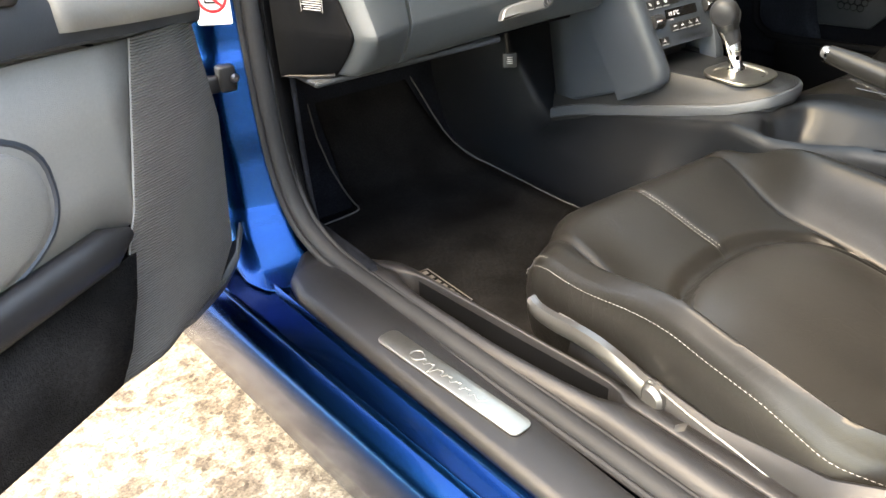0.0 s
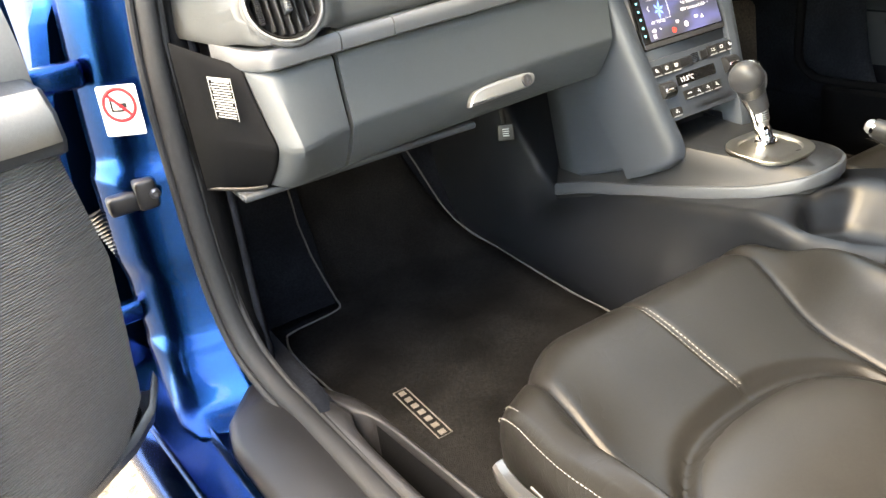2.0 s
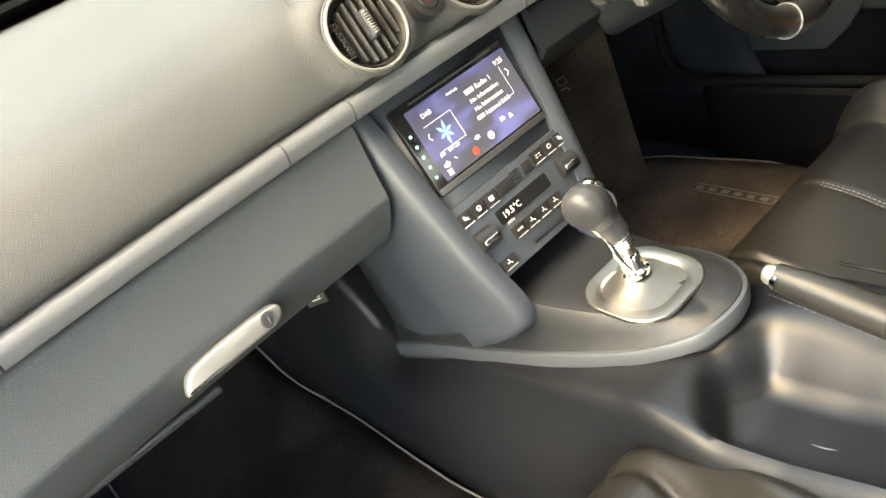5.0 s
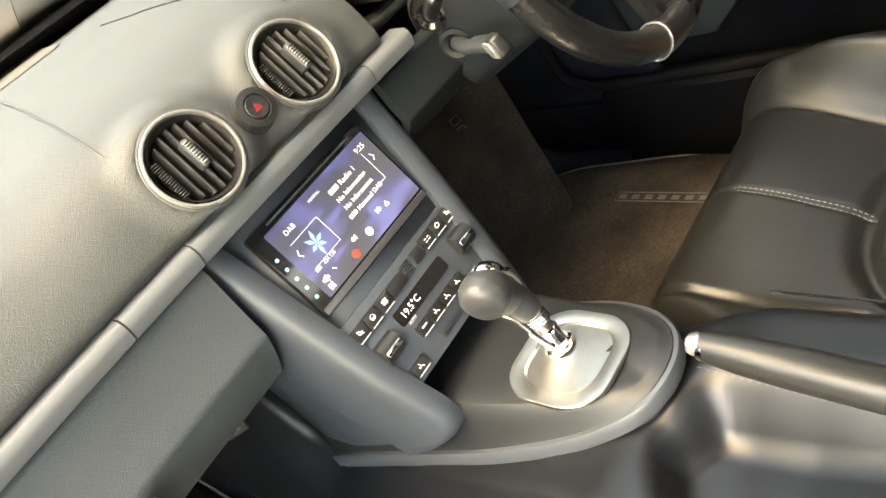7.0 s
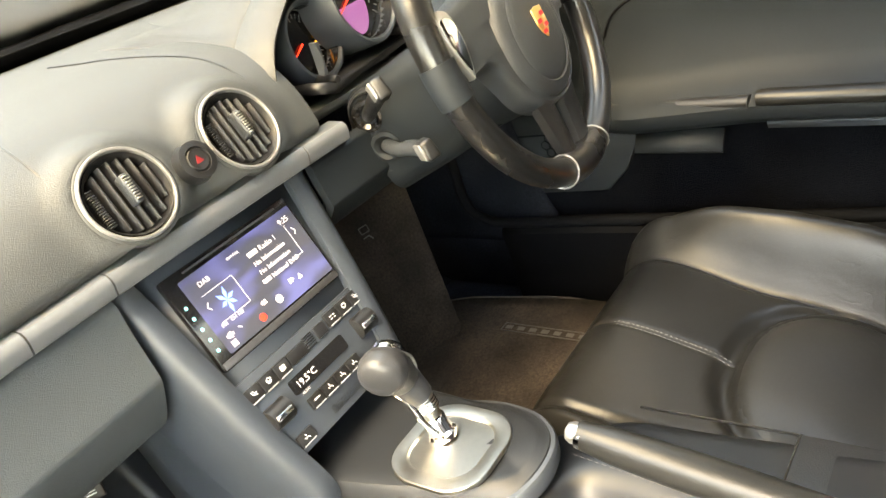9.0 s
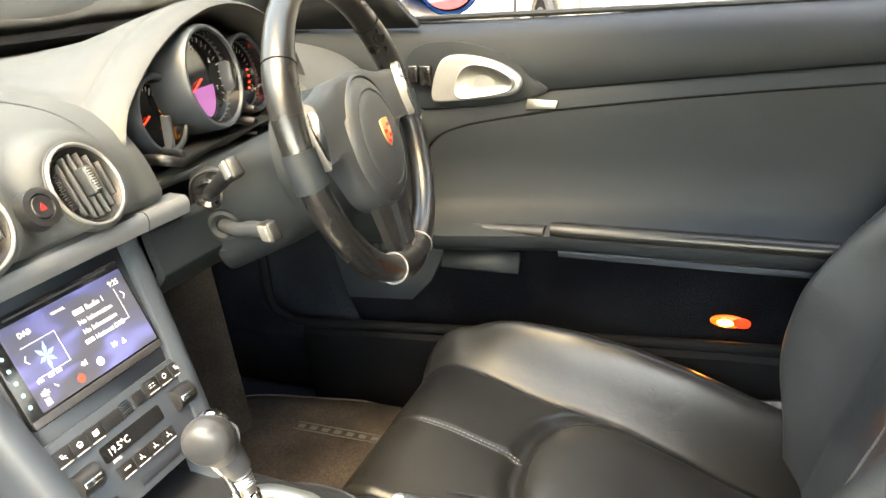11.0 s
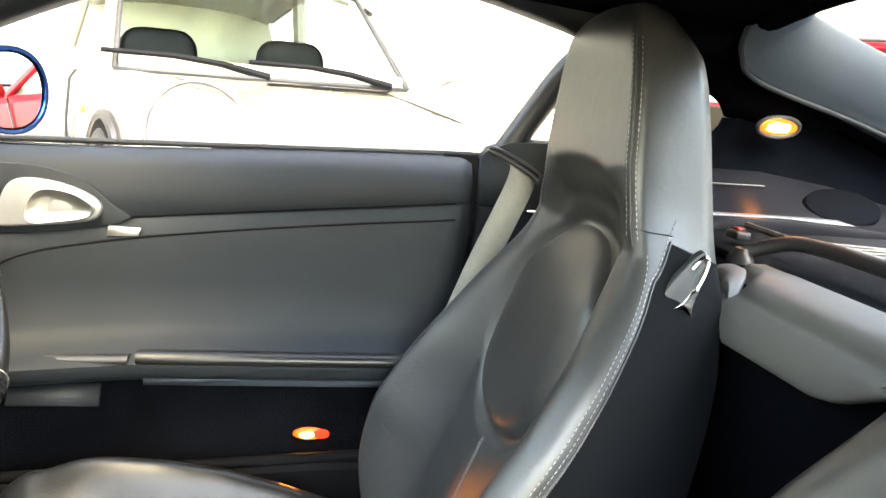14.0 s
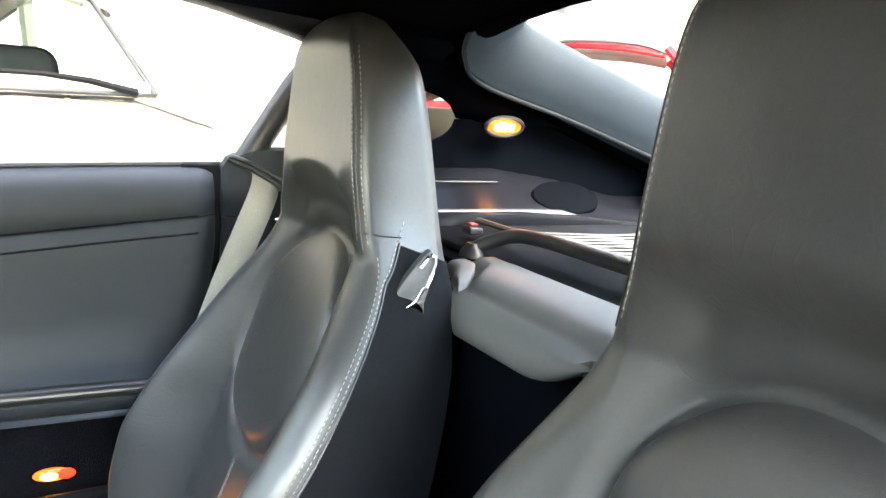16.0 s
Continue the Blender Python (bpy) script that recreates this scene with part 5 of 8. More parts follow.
# ---- seats ----
def seat(name, cx, y_front, z_top, hinge, tilt, outer, label, lever, rake):
    """Sports seat with integrated headrest: cushion, backrest, sewn inserts, stitching, base and levers. outer: -1 where the door is on its left."""
    t = thing(name, label, "car seat", "front seats", (cx, y_front - 0.3, 0.30))

    def panel_w(x):
        return 0.198 if outer < 0 and x < 0 else 0.146

    def bow(x, v):
        """The front edge draws back towards the door-side corner."""
        return 0.060 * smooth(-x, 0.10, 0.25) ** 1.3 * (1 - smooth(v, 0.10, 0.42)) if outer < 0 else 0.0

    def ctop(x, v):
        """Height of the cushion over its datum, x across, v from the front edge (0) to the rear (0.52)."""
        ax = abs(x)
        inner = x > 0
        high = 0.052 if outer > 0 and inner else 0.040
        b = 0.05 + 0.95 * (smooth(v, -0.06 if outer > 0 else 0.02, 0.16 if outer > 0 else 0.22) if inner else smooth(v, 0.09, 0.36))
        dip = -0.032 * smooth(v, 0.05, 0.24) - 0.020 * smooth(v, 0.2, 0.5)
        xc = lerp(0.165 if outer > 0 and inner else 0.205, 0.152, smooth(v, 0.02, 0.24))
        rise = 0.056
        if outer < 0 and not inner:
            xc, rise = lerp(0.202, 0.212, smooth(v, 0.05, 0.5)), 0.030
        z = dip + (-dip + 0.006 * smooth(v, 0.05, 0.2) + high * b) * smooth(ax, xc - 0.002, xc + rise)
        z -= 0.007 * math.exp(-((ax - xc) / 0.0075) ** 2) * smooth(v, 0.03, 0.07)
        s = min(1.0, ax / panel_w(x))
        v0 = (0.215 if outer > 0 else 0.235) + 0.115 * (1 - math.sqrt(max(0.0, 1 - (s * 0.995) ** 2.4)))
        if ax < panel_w(x) + 0.004:
            z -= 0.013 * math.exp(-((v - v0 + 0.004) / 0.011) ** 2)
            z -= 0.004 * math.exp(-(x / 0.004) ** 2) * (1 - smooth(v, v0 - 0.02, v0))
        if outer < 0 and not inner:
            z -= (0.012 + 0.030 * smooth(v, 0.08, 0.5) + 0.020 * smooth(v, 0.45, 0.56)) * smooth(ax, 0.215, 0.262) ** 2
        else:
            z -= 0.062 * smooth(ax, 0.212 if inner else 0.196, 0.266 if inner else 0.262) ** 1.4
        z -= rake * table(v, (0.12, 0.0), (0.24, 0.008), (0.33, 0.022), (0.42, 0.048), (0.52, 0.085), (0.63, 0.125))
        return z

    def cpoint(x, v):
        return Vector((cx + x * taper(v, x), y_front - v - bow(x, v), z_top + ctop(x, v)))

    def taper(v, x):
        if x > 0:
            return lerp(1.03, 0.995, smooth(v, 0.1, 0.5))
        return lerp(0.92 if outer < 0 else 0.785, 0.985 if outer < 0 else 0.965, smooth(v, 0.0, 0.19)) + 0.03 * smooth(v, 0.18, 0.5) - (0.12 * smooth(v, 0.53, 0.63) if outer < 0 else 0.0)

    xs = [lerp(-0.252, 0.252, i / 160) for i in range(161)]
    rings = []
    for k in range(9):
        f = radians(10 * k)
        v = 0.070 * (1 - math.sin(f))
        ring = []
        for x in xs:
            z = z_top + ctop(x, 0.07)
            ring.append(Vector((cx + x * taper(0.07, x) * (1 - 0.12 * ((8 - k) / 8) ** 2), y_front - v - 0.0 + 0.0, z - 0.075 * (1 - math.cos(f)))))
        rings.append(ring)
    rings = [[Vector((p.x, y_front - 0.07 - bow(xs[i], 0.07) + 0.07 * math.sin(radians(10 * (8 - k))), z_top + ctop(xs[i], 0.07) - 0.078 * (1 - math.cos(radians(10 * (8 - k))))))
              for i, p in enumerate(r)] for k, r in enumerate(rings)]
    rings.insert(0, [Vector((p.x, p.y + 0.0015, p.z - 0.035)) for p in rings[0]])
    for k in range(1, 71):
        v = 0.07 + 0.56 * k / 70
        rings.append([cpoint(x, v) for x in xs])
    full = []
    for r in rings:
        a, b = r[0], r[-1]
        left = [Vector((a.x - 0.001, a.y, z_top - 0.155)), Vector((a.x - 0.010, a.y, z_top - 0.120)), Vector((a.x - 0.013, a.y, lerp(z_top - 0.12, a.z, 0.55))), Vector((a.x - 0.010, a.y, a.z - 0.014))]
        right = [Vector((b.x + 0.010, b.y, b.z - 0.014)), Vector((b.x + 0.013, b.y, lerp(z_top - 0.12, b.z, 0.55))), Vector((b.x + 0.010, b.y, z_top - 0.120)), Vector((b.x + 0.001, b.y, z_top - 0.155))]
        full.append(left + r + right)
    cushion = part("cushion", loft(full), LEATHER, t, "black leather seat cushion with raised bolsters", sharp=70)
    # sewn centre panel
    rows = []
    for i in range(33):
        s = lerp(-1, 1, i / 32)
        v0 = (0.215 if outer > 0 else 0.235) + 0.115 * (1 - math.sqrt(max(0.0, 1 - (abs(s) * 0.995) ** 2.4)))
        row = []
        for j in range(29):
            q = j / 28
            v = lerp(v0, 0.60, q)
            lift = 0.021 * (1 - abs(s) ** 5) * (1 - (1 - q) ** 9) - 0.006
            p = cpoint((panel_w(s) - 0.001) * s, v)
            row.append(p + Vector((0, 0, lift)))
        rows.append(row)
    part("centre_panel", loft(rows), LEATHER_SMOOTH, cushion, "padded black leather centre panel", sharp=80)
    # double seam from the lip to the panel, and welts along the bolsters
    bm = bmesh.new()
    for dx in (-0.0035, 0.0035):
        pts = [Vector((cx + dx, y_front - 0.07 + 0.07 * math.sin(radians(a)), z_top + ctop(0, 0.07) - 0.078 * (1 - math.cos(radians(a))))) for a in (80, 60, 40, 20)]
        pts += [cpoint(dx, 0.07 + 0.145 * k / 8) for k in range(9)]
        stitches(pts, bm=bm, normal=(0, 0.3, 1))
    for s in (-1, 1):
        pts = [full[j][3 if s < 0 else -4] + Vector((s * 0.001, 0, 0.004)) for j in range(3, len(full))]
        stitches(pts, bm=bm, normal=(s, 0, 0.4))
        pts = [full[j][4 if s < 0 else -5] for j in range(1, 9)]
        stitches(pts, bm=bm, normal=(s * 0.4, 0.6, 0.6))
    tagged(part("stitching", bm, THREAD, cushion, "pale contrast stitching"), kind="stuff")
    bm = bmesh.new()
    tube([cpoint(0, 0.07 + 0.145 * k / 8) + Vector((0, 0, -0.0012)) for k in range(9)], 0.0022, 6, bm=bm)
    part("seam", bm, PLASTIC_BLACK, cushion, "sewn seam")

    # backrest in its own plane: x across, h up, d forward
    H = Vector(hinge)

    def bplace(x, h, d):
        a = radians(tilt)
        up, fw = Vector((0, -math.sin(a), math.cos(a))), Vector((0, math.cos(a), math.sin(a)))
        if h > 0.58:
            b = radians(tilt - 18)
            up2 = Vector((0, -math.sin(b), math.cos(b)))
            p = H + up * 0.58 + up2 * (h - 0.58)
        else:
            p = H + up * h
        return p + Vector((x, 0, 0)) + fw * d

    def half_w(h):
        return table(h, (-0.02, 0.20), (0.06, 0.245), (0.16, 0.266), (0.28, 0.270), (0.37, 0.260), (0.45, 0.240), (0.51, 0.214), (0.56, 0.190), (0.60, 0.172), (0.64, 0.158), (0.70, 0.146), (0.75, 0.136), (0.784, 0.127), (0.81, 0.115), (0.83, 0.100), (0.845, 0.082), (0.855, 0.060), (0.862, 0.036))

    HW = [half_w(-0.02 + 0.89 * k / 200) for k in range(201)]
    for _ in range(14):
        HW = [HW[0]] + [(HW[i - 1] + HW[i] + HW[i + 1]) / 3 for i in range(1, 200)] + [HW[-1]]

    def hw(h):
        u = min(199.999, max(0.0, (h + 0.02) / 0.89 * 200))
        i = int(u)
        return lerp(HW[i], HW[i + 1], u - i)

    CR = [table(h, (-0.02, 0.03), (0.05, 0.066), (0.12, 0.092), (0.20, 0.100), (0.30, 0.074), (0.36, 0.054), (0.44, 0.030), (0.52, 0.006), (0.57, -0.006), (0.63, -0.008)) - (0.008 * (1 - smooth(h, 0.16, 0.34)) if outer < 0 else 0.0) for h in [-0.02 + 0.89 * k / 200 for k in range(201)]]
    for _ in range(20):
        CR = [CR[0]] + [(CR[i - 1] + CR[i] + CR[i + 1]) / 3 for i in range(1, 200)] + [CR[-1]]

    def crest(h):
        u = min(199.999, max(0.0, (h + 0.02) / 0.89 * 200))
        i = int(u)
        return lerp(CR[i], CR[i + 1], u - i)

    def oval(s):
        """Lower and upper edge of the sewn back panel at s of its half width."""
        s = min(1.0, abs(s)) * 0.998
        return 0.445 - 0.152 * math.sqrt(max(0.0, 1 - s ** 2.6)), 0.445 + 0.150 * math.sqrt(max(0.0, 1 - s ** 2.1))

    OW = 0.142

    def front(x, h):
        w = hw(h)
        q = abs(x) / w
        low = 1 - smooth(h, 0.50, 0.64)
        f = crest(h) * smooth(q, 0.50, 0.97) * low
        f += 0.010 * math.exp(-((q - 0.80) / 0.16) ** 2) * low * smooth(h, 0.02, 0.1)
        arch = 0.600 + 0.058 * math.sqrt(max(0.0, 1 - min(1.0, abs(x) / 0.150) ** 2.2))
        wide = smooth(abs(x), 0.09, 0.15)
        head = smooth(h, arch - 0.036 - 0.07 * wide, arch + 0.012 + 0.05 * wide)
        f += 0.016 * head - 0.012 * smooth(h, 0.47, 0.58) * (1 - head) * (1 - wide)
        f += 0.004 * (1 - min(1.0, q) ** 2) * head
        if h > 0.795:
            f -= 0.055 * (1 - math.sqrt(max(0.0, 1 - min(1.0, (h - 0.795) / 0.070) ** 2)))
        rho = ((abs(x) / OW) ** 2.25 + (abs(h - 0.444) / 0.151) ** 2.25) ** (1 / 2.25)
        e = (rho - 1) * 14
        if -2 < e < 4:
            f -= 0.009 * math.exp(-(e - 0.1) ** 2)
        return f

    def depth(h):
        return table(h, (-0.02, -0.10), (0.3, -0.135), (0.5, -0.125), (0.62, -0.100), (0.76, -0.082), (0.82, -0.074), (0.862, -0.050))

    def corner(h):
        """Radius of the rounded edge between the front and the side."""
        return min(table(h, (0.0, 0.034), (0.40, 0.030), (0.56, 0.022), (0.64, 0.017), (0.80, 0.017), (0.862, 0.020)), hw(h) * 0.4)

    def edge(s, h, a):
        """On the rounded edge: a = 0 at the front, 1 at the side."""
        r, w = corner(h), hw(h)
        e = front(w - r, h)
        return bplace(s * (w - r + r * math.sin(a * math.pi / 2)), h, e - r * (1 - math.cos(a * math.pi / 2)))

    def flank(s, h, k, out=0.0):
        """On the side wall, k from the edge (0) to the back (1)."""
        r, w = corner(h), hw(h)
        e, d = front(w - r, h) - r, depth(h)
        return bplace(s * (w * (1 + 0.010 * math.sin(math.pi * k)) - w * 0.05 * k ** 3 + out), h, lerp(e, d, k))

    def seam_k(h):
        """Where the slanting side seam crosses the flank."""
        r, w = corner(h), hw(h)
        e = front(w - r, h) - r
        at = table(h, (0.40, 0.035), (0.451, 0.018), (0.552, -0.015), (0.619, -0.039), (0.655, -0.055))
        return min(0.9, max(0.05, (e - at) / (e - depth(h)))) if h > 0.40 else 0.05

    hs = [-0.02 + 0.005 * k for k in range(162)] + [0.79, 0.80, 0.81, 0.82, 0.83, 0.838, 0.846, 0.853, 0.858, 0.861]
    hs = sorted(set(round(h, 4) for h in hs))
    rings, shell = [], []
    for h in hs:
        w, r = hw(h), corner(h)
        ring = [bplace((w - r) * lerp(-1, 1, i / 110), h, front((w - r) * lerp(-1, 1, i / 110), h)) for i in range(111)]
        ring += [edge(1, h, k / 5) for k in range(1, 6)] + [flank(1, h, k / 5) for k in range(1, 6)]
        ring += [bplace(w * u, h, depth(h) - 0.012 * (1 - u * u)) for u in (0.8, 0.4, 0, -0.4, -0.8)]
        ring += [flank(-1, h, k / 5) for k in range(5, 0, -1)] + [edge(-1, h, k / 5) for k in range(5, 0, -1)]
        rings.append(ring)
        if h <= 0.612:
            row = []
            for s in (1, -1):
                row.append([flank(s, min(h, 0.655), lerp(seam_k(h), 1.0, k / 6), 0.0012 * min(1, k)) for k in range(7)])
            shell.append(row[0] + [bplace(w * u, min(h, 0.66), depth(min(h, 0.66)) - 0.016) for u in (0.8, 0, -0.8)] + row[1][::-1])
    back = part("backrest", loft(rings, True, True), BACK_LEATHER, t, "black leather backrest with built-in headrest", sharp=75)
    # the darker leather here paints the shadow on the lower flank
    part("back_shell", loft(shell), SHELL, back, "leather cover on the seat back, darkened as if in shade")
    rows = []
    for i in range(45):
        s = math.sin(lerp(-math.pi / 2, math.pi / 2, i / 44))
        h0, h1 = oval(s)
        row = []
        for j in range(41):
            q = j / 40
            h = lerp(h0, h1, q)
            lift = 0.017 * (1 - abs(s) ** 6) * (1 - abs(2 * q - 1) ** 8) - 0.005
            row.append(bplace((OW - 0.001) * s, h, front((OW - 0.001) * s, h) + lift))
        rows.append(row)
    part("back_panel", loft(rows), BACK_PANEL, back, "oval padded black leather back panel", sharp=80)
    bm = bmesh.new()
    for s in (-1, 1):
        for a in (0.12, 0.62):
            stitches([edge(s, h, a) for h in [0.60 + 0.01 * k for k in range(22)]], bm=bm, normal=(s, 0.6, 0.1))
        stitches([flank(s, h, seam_k(h) - 0.035) for h in [0.05 + 0.012 * k for k in range(50)]], bm=bm, normal=(s, 0.2, 0))
        stitches([edge(s, h, 0.90) for h in [0.12 + 0.012 * k for k in range(40)]], bm=bm, normal=(s, 0.2, 0))
    for o in (-0.0025, 0.0025):
        stitches([bplace(o, h, front(0, h)) for h in [0.02 + 0.01 * k for k in range(27)]], bm=bm, normal=(0, 1, 0.2))
    tagged(part("stitching", bm, THREAD, back, "pale contrast stitching"), kind="stuff")
    for s in (-1, 1):
        part("seam", tube([edge(s, h, 0.36) for h in [0.59 + 0.01 * k for k in range(24)]], 0.0010, 5), PLASTIC_BLACK, back, "sewn seam")
        part("seam", tube([edge(s, 0.608, 0.5)] + [flank(s, 0.611 + 0.008 * k / 8, seam_k(0.619) * k / 8, 0.0003) for k in range(9)], 0.0013, 5), PLASTIC_BLACK, back, "sewn seam")
        part("seam", tube([flank(s, h, seam_k(h), 0.001) for h in [0.06 + 0.012 * k for k in range(47)]], 0.0014, 5), PLASTIC_BLACK, back, "sewn seam")
    # folding latch on the inner side of the back
    s = 1 if outer < 0 else -1
    c = bplace(s * (hw(0.578) + 0.002), 0.578, -0.049)
    lm = Matrix.Translation(c) @ pose(0, 0, 0, tilt, 0, 0) @ (pose(0, 0, 0, 90, 0, 90) @ Matrix.Diagonal((-1, 1, 1, 1)) if s > 0 else pose(0, 0, 0, 90, 0, -90))
    out = curve([(0.006, 0.038, 0), (0.015, 0.031, 0), (0.020, 0.012, 0), (0.021, -0.018, 0), (0.014, -0.032, 0), (-0.004, -0.035, 0), (-0.016, -0.027, 0), (-0.014, -0.008, 0), (-0.006, 0.016, 0), (0.0, 0.031, 0)], 4, True)
    latch = part("fold_latch", moved(prism([(p.x, p.y) for p in out], 0.010, 0.004), lm), PLASTIC, t, "dark grey fold latch with chrome tongue")
    part("latch_loop", moved(tube(curve([(0.000, 0.016, 0.011), (0.006, 0.031, 0.011), (0.013, 0.030, 0.011), (0.016, 0.014, 0.011), (0.015, -0.004, 0.011)], 5), 0.0022, 8), lm), CHROME, latch, "chrome loop")
    part("latch_tongue", moved(prism([(-0.002, -0.031), (0.009, -0.027), (0.022, -0.031), (0.018, -0.020), (0.017, -0.004), (0.013, 0.000), (0.009, -0.004), (0.006, -0.020)], 0.005, 0.0015), lm @ Matrix.Translation((0, 0, 0.010))), CHROME, latch, "chrome tongue")
    # base with side shield, lever and height knob on the door side
    bm = rbox((0.40, 0.42, 0.12), (cx, y_front - 0.30, z_top - 0.165 - 0.05 * rake), 0.02)
    part("seat_base", bm, PLASTIC_BLACK, t, "black seat base")
    for x in (-0.17, 0.17):
        part("runner", rbox((0.035, 0.46, 0.025), (cx + x, y_front - 0.30, 0.312), 0.004), STEEL, t, "dark steel seat runner")
    ox = outer * 0.272
    bm = loft([[(cx + ox, y, z0), (cx + ox + outer * 0.006, y, (z0 + z1) / 2), (cx + ox, y, z1)] for y, z0, z1 in ((y_front - 0.20, z_top - 0.13, z_top - 0.075), (y_front - 0.30, z_top - 0.15, z_top - 0.06), (y_front - 0.42, z_top - 0.16, z_top - 0.07), (y_front - 0.55, z_top - 0.16, z_top - 0.05), (y_front - 0.66, z_top - 0.15, z_top + 0.01))])
    part("side_shield", bm, PLASTIC_BLACK, t, "dark grey side shield", thick=0.006)
    if lever:
        L = curve([(-0.620, 0.607, 0.452), (-0.623, 0.592, 0.446), (-0.628, 0.555, 0.449), (-0.631, 0.51, 0.456), (-0.631, 0.47, 0.456), (-0.628, 0.435, 0.446), (-0.622, 0.405, 0.430)], 6)
        rings = []
        for i, p in enumerate(L):
            k = i / (len(L) - 1)
            w = table(k, (0, 0.007), (0.12, 0.0105), (0.4, 0.0115), (0.7, 0.0115), (1.0, 0.014))
            rings.append([p + Vector(q) for q in ((-0.004, 0, -w), (-0.007, 0, -w * 0.6), (-0.007, 0, w * 0.4), (-0.003, 0, w * 0.9), (0.006, 0, w), (0.009, 0, w * 0.7), (0.009, 0, -w))])
        lv = part("height_lever", loft(rings, True, True), LEVER, t, "silver seat height lever")
        part("pivot", moved(lathe([(0.0001, 0.012), (0.014, 0.011), (0.019, 0.006), (0.020, -0.006)], 28), Matrix.Translation((-0.616, 0.397, 0.422)) @ pose(0, 0, 0, 0, -90, 0)), LEVER, lv, "silver pivot cap")
        part("recline_knob", moved(lathe([(0.0001, 0.018), (0.007, 0.017), (0.010, 0.010), (0.010, -0.012)], 20), Matrix.Translation((-0.622, 0.346, 0.408)) @ pose(0, 0, 0, 0, -80, 0)), LEVER, t, "dull silver knob")
        part("shield_edge", tube([(-0.612, 0.56, 0.452), (-0.6165, 0.50, 0.458), (-0.6175, 0.343, 0.430), (-0.6165, 0.20, 0.411), (-0.615, 0.08, 0.40)], 0.0014, 6), SATIN, t, "thin bright edge on the shield")
        bm = tube(curve([(-0.46, 0.60, 0.375), (-0.53, 0.59, 0.37), (-0.575, 0.55, 0.372), (-0.585, 0.51, 0.38)], 6), 0.006, 8)
        part("slide_bar", bm, STEEL, t, "dark steel slide bar")
    return t


seat("passenger_seat", -0.342, 0.735, 0.505, (-0.342, 0.130, 0.44), 16.0, -1, "black leather passenger sports seat with built-in headrest and pale stitching", True, 0.25)
seat("driver_seat", 0.355, 0.805, 0.510, (0.352, 0.228, 0.44), 20, 1, "black leather driver sports seat, worn and creased, reclined", False, 1.0)


# ---- doors ----
def door_ring(y, side=1):
    """The inner face of a closed door at y: (inset from the outer skin plane, height) from the belt to the bottom."""
    belt = lerp(1.006, 1.030, smooth(0.89 - y, 0, 0.8))
    arm = (0.035 if side > 0 else -0.006) * smooth(y, 0.10, 0.2) * (1 - smooth(y, 0.80, 0.95))
    seam = table(y, (0.09, 0.955), (0.64, 0.903), (0.9, 0.87))
    az = table(y, (0.1, 0.690), (0.62, 0.690), (0.85, 0.672), (1.1, 0.66))
    return [(-0.060, belt - 0.012), (-0.052, belt - 0.001), (-0.043, belt), (-0.030, belt - 0.004), (-0.016, belt - 0.013), (-0.005, belt - 0.028), (0.004, lerp(belt, seam, 0.6)), (0.006, seam + 0.004), (0.002, seam), (0.006, seam - 0.004),
            (0.008, seam - 0.05), (0.006, 0.80), (0.006, az + 0.045), (0.010 + arm * 0.4, az + 0.020), (0.006 + arm * 1.5, az + 0.008), (0.012 + arm * 1.85, az - 0.004), (0.012 + arm * 1.85, az - 0.022), (0.010 + arm * 1.5, az - 0.034),
            (0.004, az - 0.045), (-0.012, az - 0.08), (-0.014, 0.56), (-0.006, 0.50), (-0.008, 0.45), (-0.03, 0.425), (-0.06, 0.418)]


YD = [0.090, 0.100] + [lerp(0.115, 1.10, i / 46) for i in range(47)] + [1.12]


def door_inner(place, y_end, a, b):
    rings = []
    for y in [v for v in YD if v <= y_end]:
        cut = smooth(0.115 - y, 0, 0.03) * 0.02
        r = []
        for inset, z in door_ring(y, 1 if y_end > 1 else -1)[a:b]:
            # the rear edge sweeps forward towards the bottom
            yy = y + 0.055 * smooth(0.90 - z, 0.0, 0.35) * smooth(0.5 - y, 0.0, 0.4)
            r.append(place(inset - cut, yy, z))
        rings.append(r)
    return loft(rings)


def driver_place(i, y, z):
    return Vector((0.722 - i, y, z))


HINGE = Vector((-0.862, 1.115, 0))
OPEN = radians(58)


def passenger_place(i, y, z):
    p = Vector((-0.722 + i, y, z)) - HINGE
    c, s = math.cos(OPEN), math.sin(OPEN)
    return HINGE + Vector((p.x * c + p.y * s, -p.x * s + p.y * c, p.z))


